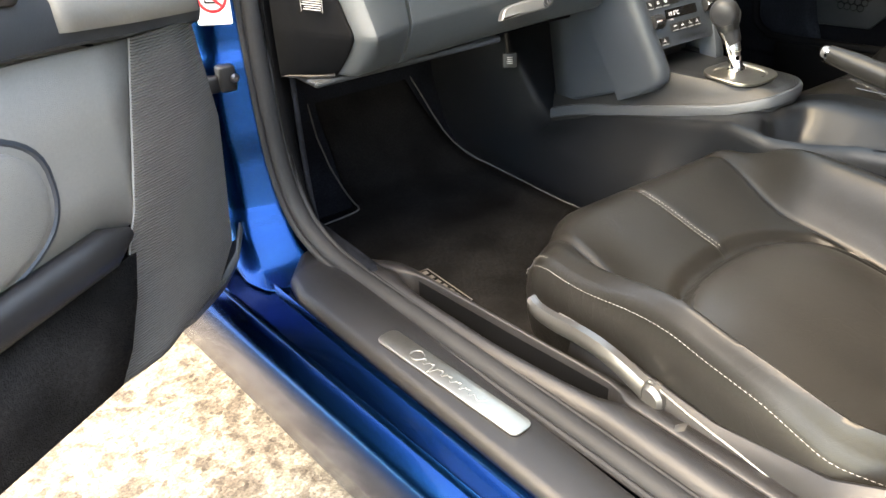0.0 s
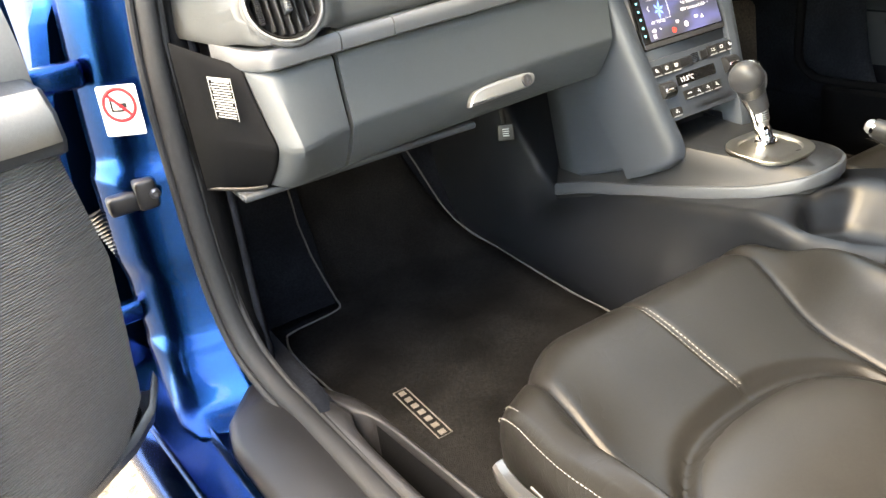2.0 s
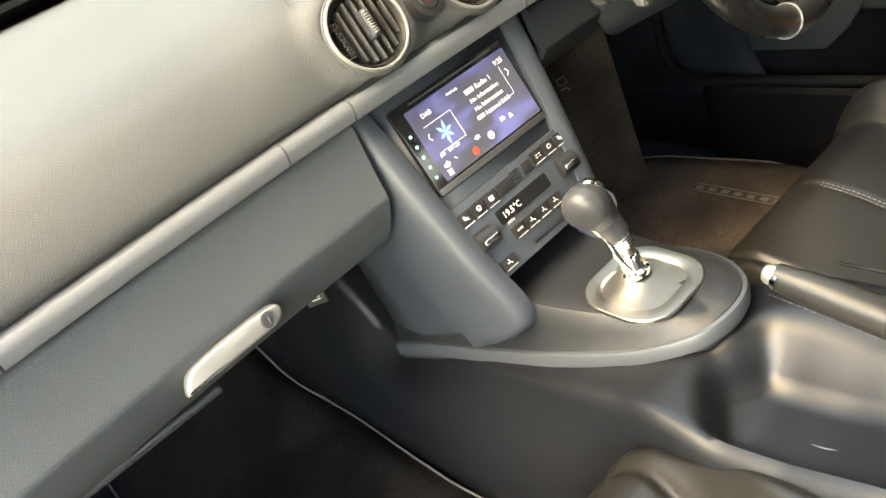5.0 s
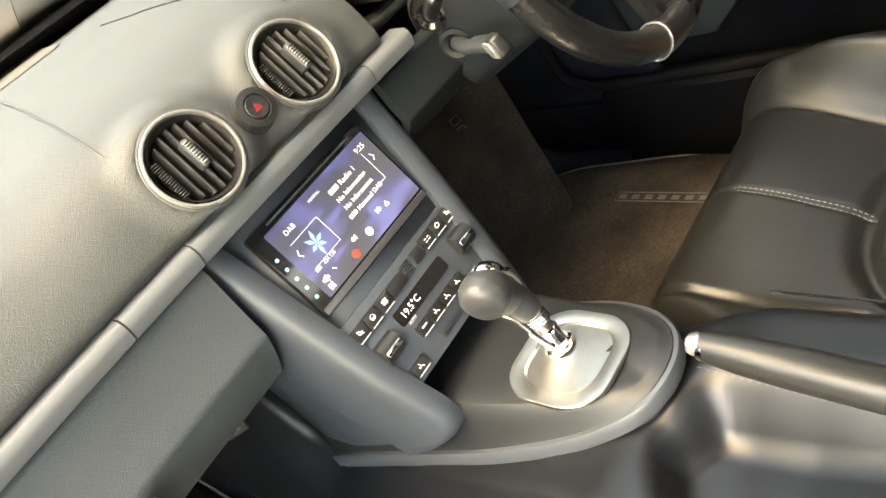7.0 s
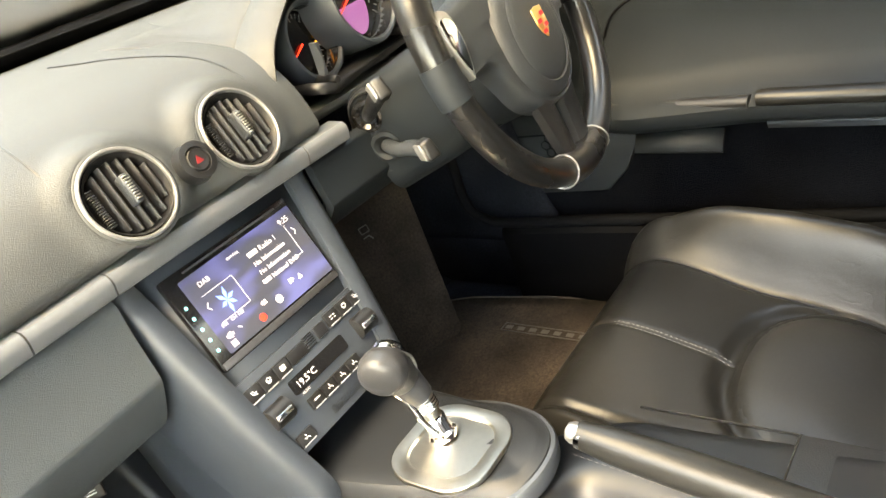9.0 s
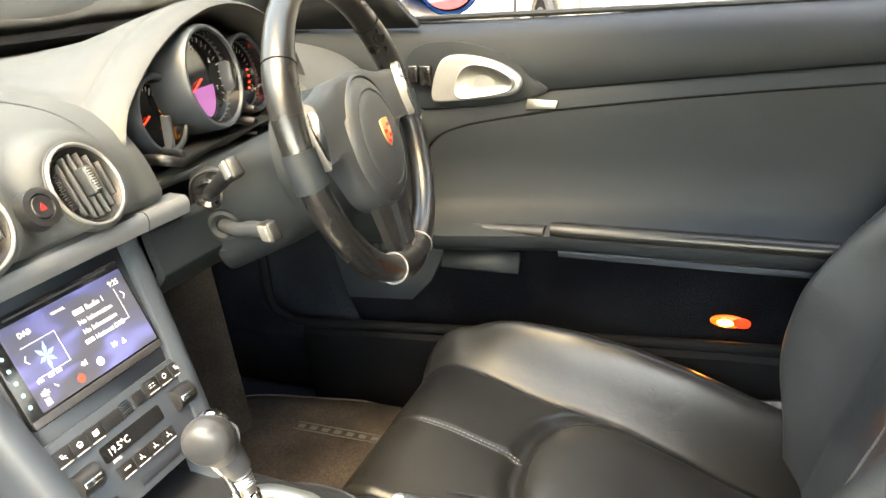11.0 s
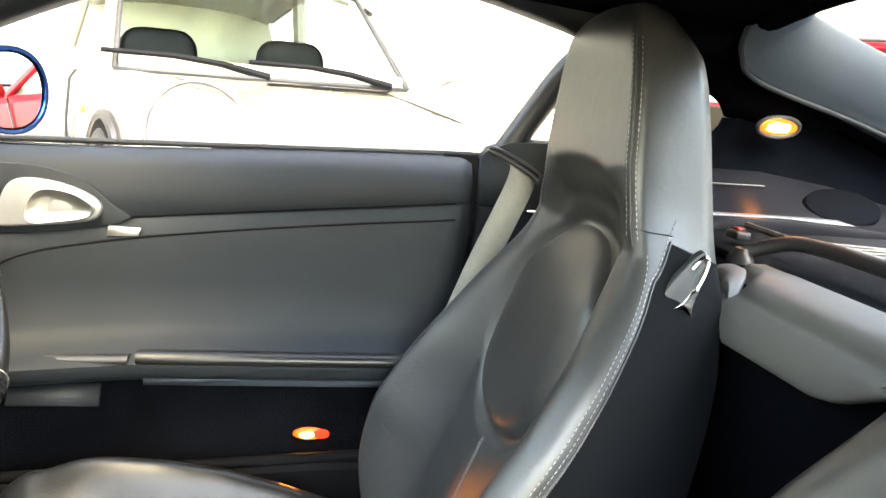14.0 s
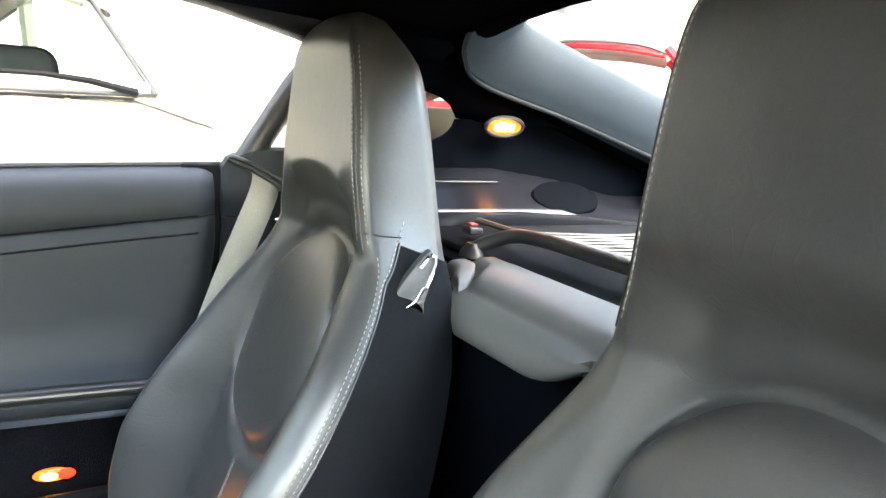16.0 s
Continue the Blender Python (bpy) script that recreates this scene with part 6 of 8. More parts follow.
def door(name, place, label, side):
    t = thing(name, label, "car door", "doors", place(0, 0.6, 0.42))
    # one lining in two tones: dark when closed, lightened as lit when open
    panel = part("inner_panel", door_inner(place, 1.2 if side > 0 else 0.985, 0, 19), DOOR if side > 0 else LIT_DOOR_TRIM, t, "dark grey door lining" if side > 0 else "grey door lining, lightened for the daylight on it", sharp=50)
    part("lower_panel", door_inner(place, 1.2 if side > 0 else 0.985, 18, 25), DOOR_CARPET if side > 0 else POCKET_CARPET, t, "black carpeted lower lining", sharp=50)
    # outer skin and edge
    rings = []
    end = 1.125 if side > 0 else 1.02
    for y in [0.10, 0.12, 0.5, 0.9, end - 0.015, end]:
        e = 0.012 * (y in (0.10, end))
        rings.append([place(i, y, z) for i, z in ((-0.06, 1.0), (-0.125 + e, 0.985), (-0.165 + e, 0.90), (-0.180 + e, 0.72), (-0.172 + e, 0.55), (-0.150 + e, 0.43), (-0.13 + e, 0.405), (-0.06, 0.41))])
    part("outer_skin", loft(rings, True, True), BLUE, t, "metallic blue outer skin")
    # upper seam and lower seam lines
    bm = tube([place(0.0035, y, table(y, (0.09, 0.957), (0.64, 0.905), (0.9, 0.872))) for y in [0.12 + 0.02 * k for k in range(28)]], 0.0022, 6)
    tube(curve([place(0.0075, y, z) for y, z in ((0.12, 0.926), (0.35, 0.905), (0.59, 0.878), (0.72, 0.857), (0.80, 0.838), (0.84, 0.815), (0.86, 0.78))], 6), 0.0020, 6, bm=bm)
    part("panel_seam", bm, MATTE_BLACK, panel, "narrow panel joint")
    # armrest roll with its joint
    if side < 0:
        return t, None, place
    path = [place(0.066, y, 0.694) for y in [0.16 + 0.02 * k for k in range(24)]]
    part("armrest", tube(path, [0.010] + [0.0155] * 22 + [0.014], 14, flat=0.8), LEATHER, t, "black leather armrest roll")
    path = [place(lerp(0.066, 0.03, k / 10), lerp(0.63, 0.88, k / 10), lerp(0.688, 0.672, k / 10)) for k in range(11)]
    part("pull_rail", tube(path, [0.013] * 11, 12, flat=0.8), PLASTIC_BLACK, t, "black door pull rail")
    part("armrest_lip", loft([[place(0.055, y, 0.660), place(0.064, y, 0.657), place(0.060, y, 0.650), place(0.04, y, 0.648)] for y in (0.18, 0.4, 0.61)]), STACK, t, "grey lower lip", thick=0.004)
    # opener: silver surround, scooped lever
    O = place(0.012, 0.752, 0.920)
    ax, up, nrm = (place(0, -1, 0) - place(0, 0, 0)).normalized(), Vector((0, 0, 1)), (place(1, 0, 0) - place(0, 0, 0)).normalized()
    fm = Matrix(((ax.x, up.x, nrm.x, O.x), (ax.y, up.y, nrm.y, O.y), (ax.z, up.z, nrm.z, O.z), (0, 0, 0, 1)))
    out = curve([(-0.078, -0.034, 0), (-0.076, 0.0, 0), (-0.058, 0.034, 0), (-0.02, 0.040, 0), (0.03, 0.030, 0), (0.064, 0.012, 0), (0.072, -0.004, 0), (0.060, -0.020, 0), (0.02, -0.028, 0), (-0.04, -0.034, 0)], 5, True)
    op = part("opener_surround", moved(prism([(p.x, p.y) for p in out], 0.010, 0.004, 3), fm), SATIN, t, "satin silver opener surround")
    inn = curve([(-0.034, -0.026, 0), (-0.034, 0.004, 0), (-0.012, 0.026, 0), (0.03, 0.022, 0), (0.058, 0.006, 0), (0.062, -0.006, 0), (0.05, -0.016, 0), (0.01, -0.024, 0)], 5, True)
    part("opener_lever", moved(loft([[(0.012 + (p.x - 0.012) * k, -0.001 + (p.y + 0.001) * k, z) for p in inn] for k, z in ((1.0, 0.0), (1.0, 0.004), (0.96, 0.0055), (0.90, 0.0045), (0.75, 0.0), (0.5, -0.002), (0.2, -0.003), (0.02, -0.003))], True), fm @ Matrix.Translation((0, 0, 0.0125))), ALU, op, "bright opener lever")
    bm = rbox((0.020, 0.034, 0.010), (-0.090, 0.006, 0.004), 0.003)
    rbox((0.018, 0.030, 0.010), (-0.112, 0.008, 0.004), 0.003, bm=bm)
    part("window_switch", moved(bm, fm), GLOSS_BLACK, t, "black window switches")
    bez = curve([(-0.13, -0.045, 0), (-0.13, 0.02, 0), (-0.10, 0.055, 0), (-0.02, 0.058, 0), (0.05, 0.035, 0), (0.085, 0.005, 0), (0.110, -0.018, 0), (0.02, -0.040, 0)], 5, True)
    part("opener_panel", moved(prism([(p.x, p.y) for p in bez], 0.005, 0.002), fm @ Matrix.Translation((0, 0, -0.006))), DOOR, t, "dark grey opener panel")
    # small bright badge
    O2 = place(0.008, 0.650, 0.882)
    bmx = fm.copy()
    bmx.translation = O2
    part("badge", moved(prism([(-0.026, -0.008), (0.022, -0.006), (0.026, 0.006), (-0.022, 0.009)], 0.004, 0.001), bmx), ALU, t, "small pale badge")
    return t, fm, place


ddoor, dfm, _ = door("driver_door", driver_place, "closed driver door with dark grey lining and silver opener", 1)
pdoor, pfm, _ = door("passenger_door", passenger_place, "open passenger door with grey lining and ribbed speaker panel", -1)
# driver's door lower: pocket lip, speaker, courtesy lamp
bm = loft([[driver_place(0.045 + 0.01 * k, y, z) for k, z in enumerate((0.640, 0.625, 0.610))] for y in (0.675, 0.74, 0.81)])
part("pocket_lip", bm, DOOR, ddoor, "grey pocket lip", thick=0.008)
sp = [(1.185, 0.74), (1.19, 0.50), (1.16, 0.492), (0.90, 0.510), (0.86, 0.55), (0.815, 0.640), (0.83, 0.66), (0.95, 0.665)]
spp = part("speaker_panel", moved(prism([(y, z) for y, z in sp], 0.008, 0.004), Matrix(((0, 0, -1, 0.728), (1, 0, 0, 0), (0, 1, 0, 0), (0, 0, 0, 1)))), SPEAKER, ddoor, "dark slate speaker panel")
hexes = bmesh.new()
for a in range(-3, 4):
    for b in range(-3, 4):
        y, z = 0.0165 * (a + b * 0.5), 0.0143 * b
        if math.hypot(y, z) < 0.052:
            tube([(0.7185, 0.955 + y + 0.0085 * math.cos(radians(30 + 60 * k)), 0.598 + z + 0.0085 * math.sin(radians(30 + 60 * k))) for k in range(6)], 0.0009, 4, True, bm=hexes)
tagged(part("speaker_mesh", hexes, MATTE_BLACK, spp, "black honeycomb speaker mesh"), kind="stuff")
lm = Matrix.Translation((0.735, 0.345, 0.531)) @ pose(0, 0, 0, 90, 0, -90)
lens = [(0.028 * math.cos(2 * math.pi * k / 28), 0.011 * math.sin(2 * math.pi * k / 28)) for k in range(28)]
lp = part("courtesy_lamp", moved(prism(lens, 0.008, 0.003), lm), LAMP_GLOW, ddoor, "lit amber courtesy lamp")
part("bulb", moved(prism([(x * 0.45, y * 0.5) for x, y in lens], 0.002, 0.0005), lm @ Matrix.Translation((-0.004, -0.001, 0.0075))), BULB_GLOW, lp, "bright bulb glow")
part("red_end", moved(prism([(x * 0.5, y * 0.8) for x, y in lens], 0.002, 0.0005), lm @ Matrix.Translation((0.021, 0.001, 0.007))), LAMP_RED, lp, "red end of the lens")
part("window_glass", loft([[driver_place(-0.040, y, 1.0), driver_place(-0.036, y, 1.008)] for y in (0.1, 0.5, 0.95)]), GLOSS_BLACK, ddoor, "lowered window edge", thick=0.004)
part("belt_rubber", tube([driver_place(-0.046, y, table(y, (0.1, 1.034), (0.9, 1.010))) for y in [0.09 + 0.06 * k for k in range(15)]], 0.005, 8), RUBBER, ddoor, "black belt-line rubber")

# passenger door: ribbed panel at its hinge end, grey bulge, pocket
bm = loft([[passenger_place(0.018 + 0.010 * math.sin(math.pi * k / 12) - 0.02 * (k == 12), lerp(table(z, (0.47, 0.705), (0.64, 0.802), (0.83, 0.858)), table(z, (0.465, 0.82), (0.49, 0.93), (0.53, 0.968), (0.70, 0.982), (0.83, 0.958)), k / 12), z) for k in range(13)] for z in (0.830, 0.80, 0.75, 0.70, 0.65, 0.60, 0.56, 0.53, 0.51, 0.49, 0.475, 0.465)])
part("ribbed_panel", bm, RIBBED, pdoor, "ribbed black panel", thick=0.008)
def pad_row(y, lift):
    e = table(y, (0.2, 0.862), (0.686, 0.850), (0.751, 0.845), (0.845, 0.832), (0.943, 0.821), (0.965, 0.818))
    return [passenger_place(i + lift, y, e + z) for i, z in ((0.004, 0.0), (0.024, 0.001), (0.034, 0.006), (0.038, 0.018), (0.036, 0.045), (0.026, 0.068), (-0.02, 0.088))]


part("top_pad", loft([pad_row(y, 0.0) for y in [0.2 + 0.04 * k for k in range(19)] + [0.945, 0.955, 0.963]]), PLASTIC, pdoor, "dark grey padded upper ledge", thick=0.01)
part("top_inset", loft([[p for p in pad_row(y, lf)[3:6]] for y, lf in [(0.755, -0.003), (0.760, 0.0015), (0.768, 0.003)] + [(0.78 + 0.02 * k, 0.003) for k in range(9)] + [(0.952, 0.002), (0.956, -0.003)]]), LIT_DOOR_TRIM, pdoor, "pale satin pad on the ledge", thick=0.004)
bm = loft([[passenger_place(0.016, y, z) for z in (table(y, (0.3, 0.62), (0.61, 0.628), (0.80, 0.636)), 0.70, 0.76, table(y, (0.2, 0.87), (0.70, 0.846), (0.857, 0.828)))] for y in [0.2 + 0.06 * k for k in range(11)]] + [[passenger_place(0.014, table(z, (0.636, 0.800), (0.83, 0.856)), z) for z in (0.636, 0.70, 0.76, 0.829)]])
part("grey_panel", bm, LIT_DOOR_TRIM, pdoor, "plain grey mid panel", thick=0.006)
part("panel_piping", tube([passenger_place(0.022, table(z, (0.47, 0.705), (0.64, 0.802), (0.83, 0.858)), z) for z in [0.48 + 0.035 * k for k in range(11)]], 0.0022, 6), PIPING, pdoor, "pale joint line")
def elbow(hy_, hz_, i):
    return [passenger_place(i, 0.40 + hy_ * (1 if math.cos(a) > 0 else -1) * abs(math.cos(a)) ** 0.6, 0.722 + hz_ * (1 if math.sin(a) > 0 else -1) * abs(math.sin(a)) ** 0.75) for a in [2 * math.pi * k / 56 for k in range(56)]]


part("elbow_surround", loft([elbow(0.320, 0.098, 0.012), elbow(0.318, 0.096, 0.020), elbow(0.308, 0.088, 0.024), elbow(0.300, 0.082, 0.018)], True, True), STACK, pdoor, "slate rim round the elbow pad")
part("elbow_pad", loft([elbow(0.300, 0.080, 0.014), elbow(0.297, 0.078, 0.026), elbow(0.285, 0.070, 0.031), elbow(0.20, 0.045, 0.033)], True, True), LIT_DOOR_TRIM, pdoor, "rounded grey elbow pad")
rings = []
for k in range(16):
    y = lerp(0.2, 0.782, k / 15)
    zc = table(y, (0.2, 0.626), (0.60, 0.628), (0.80, 0.632))
    r = 0.022 * (1 - smooth(y, 0.765, 0.79)) + 0.002
    rings.append([passenger_place(0.028 + 0.020 * math.cos(a) * (r / 0.022), y, zc + r * math.sin(a)) for a in [2 * math.pi * j / 14 for j in range(14)]])
lipp = [(0.70, 0.500), (0.738, 0.492), (0.80, 0.478), (0.866, 0.470), (0.93, 0.478), (0.965, 0.495), (0.985, 0.53)]
part("bottom_lip", loft([[passenger_place(0.018, y, z + 0.010), passenger_place(0.020, y, z), passenger_place(0.008, y + 0.004, z - 0.020), passenger_place(-0.02, y + 0.008, z - 0.036), passenger_place(-0.06, y + 0.01, z - 0.045)] for y, z in lipp]), PLASTIC, pdoor, "dark rounded lower lip", thick=0.004)
part("pull_rail", loft(rings, True, True), PLASTIC_BLACK, pdoor, "black pull rail")
bm = loft([[passenger_place(i, lerp(0.25, table(z, (0.46, 0.70), (0.60, 0.785)), k / 8), z) for i, z in ((0.02, 0.602), (0.030, 0.56), (0.034, 0.51), (0.028, 0.475), (0.0, 0.462))] for k in range(9)])
part("door_pocket", bm, POCKET_CARPET, pdoor, "black carpeted door pocket", thick=0.008)
bm = rbox((0.05, 0.035, 0.035), (0, 0, 0), 0.008, 3)
part("window_frame_clip", moved(bm, Matrix.Translation(passenger_place(0.02, 0.70, 0.915))), PLASTIC_BLACK, pdoor, "black clip on the door top")


# ---- steering wheel and column ----
WC = Vector((0.3245, 0.7742, 0.9255))
WM = Matrix.Translation(WC) @ pose(0, 0, 0, 0, 0, 5.9) @ pose(0, 0, 0, 90 - 16.8, 0, 0)
wheel = thing("steering_wheel", "black leather three-spoke steering wheel with silver accents", "steering wheel", at=WC)
R = 0.1735


def rim_arc(a0, a1, r, n):
    """A stretch of the rim between two angles."""
    P = [Vector((R * math.cos(radians(lerp(a0, a1, k / n))), R * math.sin(radians(lerp(a0, a1, k / n))), 0)) for k in range(n + 1)]
    return tube([WM @ p for p in P], r, 18, up=WM.to_3x3() @ Vector((0, 0, 1)))


ring = [WM @ Vector((R * math.cos(radians(a)), R * math.sin(radians(a)), 0)) for a in range(0, 360, 4)]
swell = [0.0160 + 0.0022 * sum(math.exp(-(((a - c + 180) % 360 - 180) / 15) ** 2) for c in (28, 152)) for a in range(0, 360, 4)]
rim = part("rim", tube(ring, swell, 18, True, up=WM.to_3x3() @ Vector((0, 0, 1))), RIM_LEATHER, wheel, "shiny worn black leather rim")
for a in (41, 146):
    c = [WM @ Vector(((R + 0.0178 * math.cos(b)) * math.cos(radians(a)), (R + 0.0178 * math.cos(b)) * math.sin(radians(a)), 0.0178 * math.sin(b))) for b in [2 * math.pi * k / 18 for k in range(18)]]
    part("rim_joint", tube(c, 0.0009, 5, True), MATTE_BLACK, rim, "rim joint")
for a0, a1 in ((176, 189), (-9, 4), (-109, -76)):
    part("rim_clip", rim_arc(a0, a1, 0.0182, 10), RIM_LEATHER if a0 < -100 else SPEAKER, rim, "smooth grey grip piece" if a0 > -100 else "smooth leather grip piece")
for a in (-109, -76):
    c = [WM @ Vector(((R + 0.0186 * math.cos(b)) * math.cos(radians(a)), (R + 0.0186 * math.cos(b)) * math.sin(radians(a)), 0.0186 * math.sin(b))) for b in [2 * math.pi * k / 18 for k in range(18)]]
    part("rim_joint", tube(c, 0.0011, 5, True), SATIN, rim, "bright rim joint")
# hub body with the two cross spokes moulded to it
half = [(0.0, 0.064), (0.045, 0.064), (0.075, 0.057), (0.12, 0.050), (0.166, 0.046), (0.172, 0.015), (0.166, -0.016), (0.13, -0.012), (0.100, -0.022), (0.084, -0.045), (0.066, -0.078), (0.035, -0.098)]
out = half + [(0.0, -0.102)] + [(-x, y) for x, y in half[:0:-1]]
body_ = [(p.x, p.y) for p in curve([(x, y, 0) for x, y in out], 4, True)]
rings = []
for k, z in ((0.985, -0.016), (1.0, -0.010), (1.0, 0.0), (0.975, 0.007), (0.93, 0.011), (0.82, 0.013), (0.5, 0.014)):
    rings.append([WM @ Vector((x * lerp(1, k, 0.6), -0.012 + (y + 0.012) * k, z - 0.004 * (abs(x) / 0.17) ** 2)) for x, y in body_])
part("spoke_body", loft(rings, True, True), PLASTIC, wheel, "soft grey hub with two cross spokes", sharp=60)
HUB = WM @ Matrix.Translation((0.002, -0.019, 0.0))
cover = [(0.0001, 0.026), (0.025, 0.0255), (0.045, 0.0235), (0.0535, 0.0215), (0.0552, 0.0195), (0.0570, 0.0210), (0.0650, 0.0185), (0.0700, 0.0150), (0.0715, 0.0120), (0.0735, 0.0150), (0.0755, 0.0120), (0.0760, 0.004)]
part("airbag_cover", moved(lathe(cover, 56), HUB @ Matrix.Diagonal((1.0, 1.05, 1.0, 1))), PLASTIC, wheel, "round grey airbag cover with a fine groove")
part("airbag_mark", moved(tube([(x, y, 0.0188) for x, y in rounded(0.006, 0.006, 0.001, 2)], 0.0004, 4, True), HUB @ Matrix.Translation((0.0, -0.056, 0.0025))), STRIP, wheel, "small embossed square")
for sd in (-1, 1):
    tri_ = curve([(sd * 0.010, 0.036, 0), (sd * -0.006, 0.030, 0), (sd * -0.010, 0.004, 0), (sd * -0.002, -0.030, 0), (sd * 0.004, -0.034, 0), (sd * 0.013, 0.0, 0), (sd * 0.016, 0.028, 0)], 4, True)
    mm = WM @ Matrix.Translation((sd * 0.146, 0.018, 0.008)) @ pose(0, 0, 0, 0, sd * 10, 0)
    sw = part("shift_switch", moved(prism([(p.x, p.y) for p in tri_], 0.010, 0.003), mm), SATIN, wheel, "silver shift switch")
    part("switch_face", moved(prism([(p.x * 0.72 + sd * 0.001, p.y * 0.76) for p in tri_], 0.002, 0.0008), mm @ Matrix.Translation((0, 0, 0.0095))), CHROME, sw, "bright switch face")
    # lower spoke: two dark legs
    rings = []
    for k in range(8):
        q = k / 7
        y, x, w = lerp(-0.078, -R + 0.010, q), lerp(0.034, 0.020, q), lerp(0.020, 0.012, q)
        z = lerp(0.004, -0.002, q)
        rings.append([WM @ Vector((sd * (x + a * w), y, z + b)) for a, b in ((-1, -0.006), (-1, 0.002), (-0.6, 0.006), (0.5, 0.007), (1, 0.002), (1, -0.008))])
    part("lower_spoke", loft(rings, True, True), PLASTIC_BLACK, wheel, "dark leg of the lower spoke")
crest = [(-0.012, 0.016), (0.0, 0.0175), (0.012, 0.016), (0.0125, 0.0), (0.009, -0.010), (0.0, -0.018), (-0.009, -0.010), (-0.0125, 0.0)]
GOLD = material("gold_enamel", (0.75, 0.50, 0.20), 0.3, 0.8)
cm = HUB @ Matrix.Translation((0.004, 0.004, 0.0245))
cr = part("crest", moved(prism(crest, 0.003, 0.0008), cm), GOLD, wheel, "gold and red shield emblem as plain shapes")
for x, y in ((0.0055, 0.008), (-0.0055, 0.0015), (0.0055, -0.005), (-0.003, -0.011)):
    part("red_field", moved(prism([(x - 0.0045, y - 0.0022), (x + 0.0045, y - 0.0022), (x + 0.0045, y + 0.0022), (x - 0.0045, y + 0.0022)], 0.0008), cm @ Matrix.Translation((0, 0, 0.0028))), RED_PRINT, cr)

column = thing("steering_column", "grey steering column shroud with stalks and ignition collar", "steering column", at=(0.34, 0.9, 0.8))
# round collar behind the wheel, then the shroud that widens to the dash
part("collar", moved(lathe([(0.066, -0.018), (0.076, -0.022), (0.080, -0.034), (0.082, -0.085)], 44), HUB), DOOR, column, "round grey collar behind the wheel")
rings = []
for k in range(13):
    q = k / 12
    c = WM @ Vector((-0.004 * q, -0.020 - 0.020 * q, -0.060 - 0.150 * q))
    w, h, p = lerp(0.078, 0.066, smooth(q, 0, 0.35)), lerp(0.078, 0.080, smooth(q, 0, 0.5)), lerp(0.80, 0.42, smooth(q, 0, 0.4))
    rings.append([c + (WM.to_3x3() @ Vector((w * abs(math.cos(a)) ** p * (1 if math.cos(a) > 0 else -1), (h if math.sin(a) < 0 else h * 0.72) * abs(math.sin(a)) ** p * (1 if math.sin(a) > 0 else -1), 0))) for a in [2 * math.pi * j / 40 for j in range(40)]])
part("shroud", loft(rings, True, True), DOOR, column, "smooth grey column shroud")
# raised oblong stalk plate with its sockets
sm_ = Matrix(((0.30, 0.0, -0.954, 0.246), (-0.954, 0.0, -0.30, 0.937), (0.0, 1.0, 0.0, 0.836), (0, 0, 0, 1)))
plate_ = rounded(0.064, 0.106, 0.030, 8)
part("stalk_plate", moved(loft([[(x * k, y * k, z) for x, y in plate_] for k, z in ((1.0, -0.02), (1.0, 0.005), (0.97, 0.008), (0.93, 0.008), (0.90, 0.003), (0.86, 0.002), (0.4, 0.002))], True, True), sm_), PLASTIC_BLACK, column, "black oblong stalk plate")
for n_, (z, ex, ey, ez) in enumerate(((0.857, 0.184, 0.866, 0.905), (0.818, 0.194, 0.836, 0.834))):
    so = Vector((0.241, 0.943 if n_ == 0 else 0.928, z))
    so_m = sm_.copy()
    so_m.translation = so
    part("stalk_socket", moved(lathe([(0.010, 0.004), (0.015, 0.0075), (0.0195, 0.0065), (0.021, 0.0)], 26), so_m), GLOSS_BLACK if n_ == 0 else DOOR, column, "black stalk socket")
    e_ = Vector((ex, ey, ez))
    st = part("stalk", tube(curve([so, so.lerp(e_, 0.35) + Vector((-0.004, 0.0, -0.002)), so.lerp(e_, 0.7), e_], 5), [0.0085] * 8 + [0.0095] * 8, 14), PLASTIC_BLACK if n_ == 0 else PLASTIC, column, "dark stalk")
    dr = (e_ - so).normalized()
    em = Matrix.Translation(e_ + dr * 0.006) @ dr.to_track_quat("X", "Z").to_matrix().to_4x4() @ pose(0, 0, 0, 12, 0, 0)
    part("stalk_end", rbox((0.024, 0.017, 0.024), (0, 0, 0), 0.004, 3, em, taper=0.85), PLASTIC_BLACK, st, "grey stalk end")
    part("end_face", rbox((0.018, 0.004, 0.019), (0.001, -0.0085, 0.001), 0.0015, 2, em), SATIN, st, "pale end key")

# ---- instrument binnacle ----
cluster = thing("instrument_cluster", "hooded instrument cluster with three round dials", "instrument cluster", at=(0.342, 1.02, 0.93))


def hood_z(x):
    return table(x, (0.146, 0.930), (0.150, 0.958), (0.20, 0.992), (0.246, 1.019), (0.31, 1.047), (0.374, 1.064), (0.42, 1.066), (0.46, 1.058), (0.50, 1.035), (0.53, 1.0), (0.55, 0.955), (0.553, 0.93))


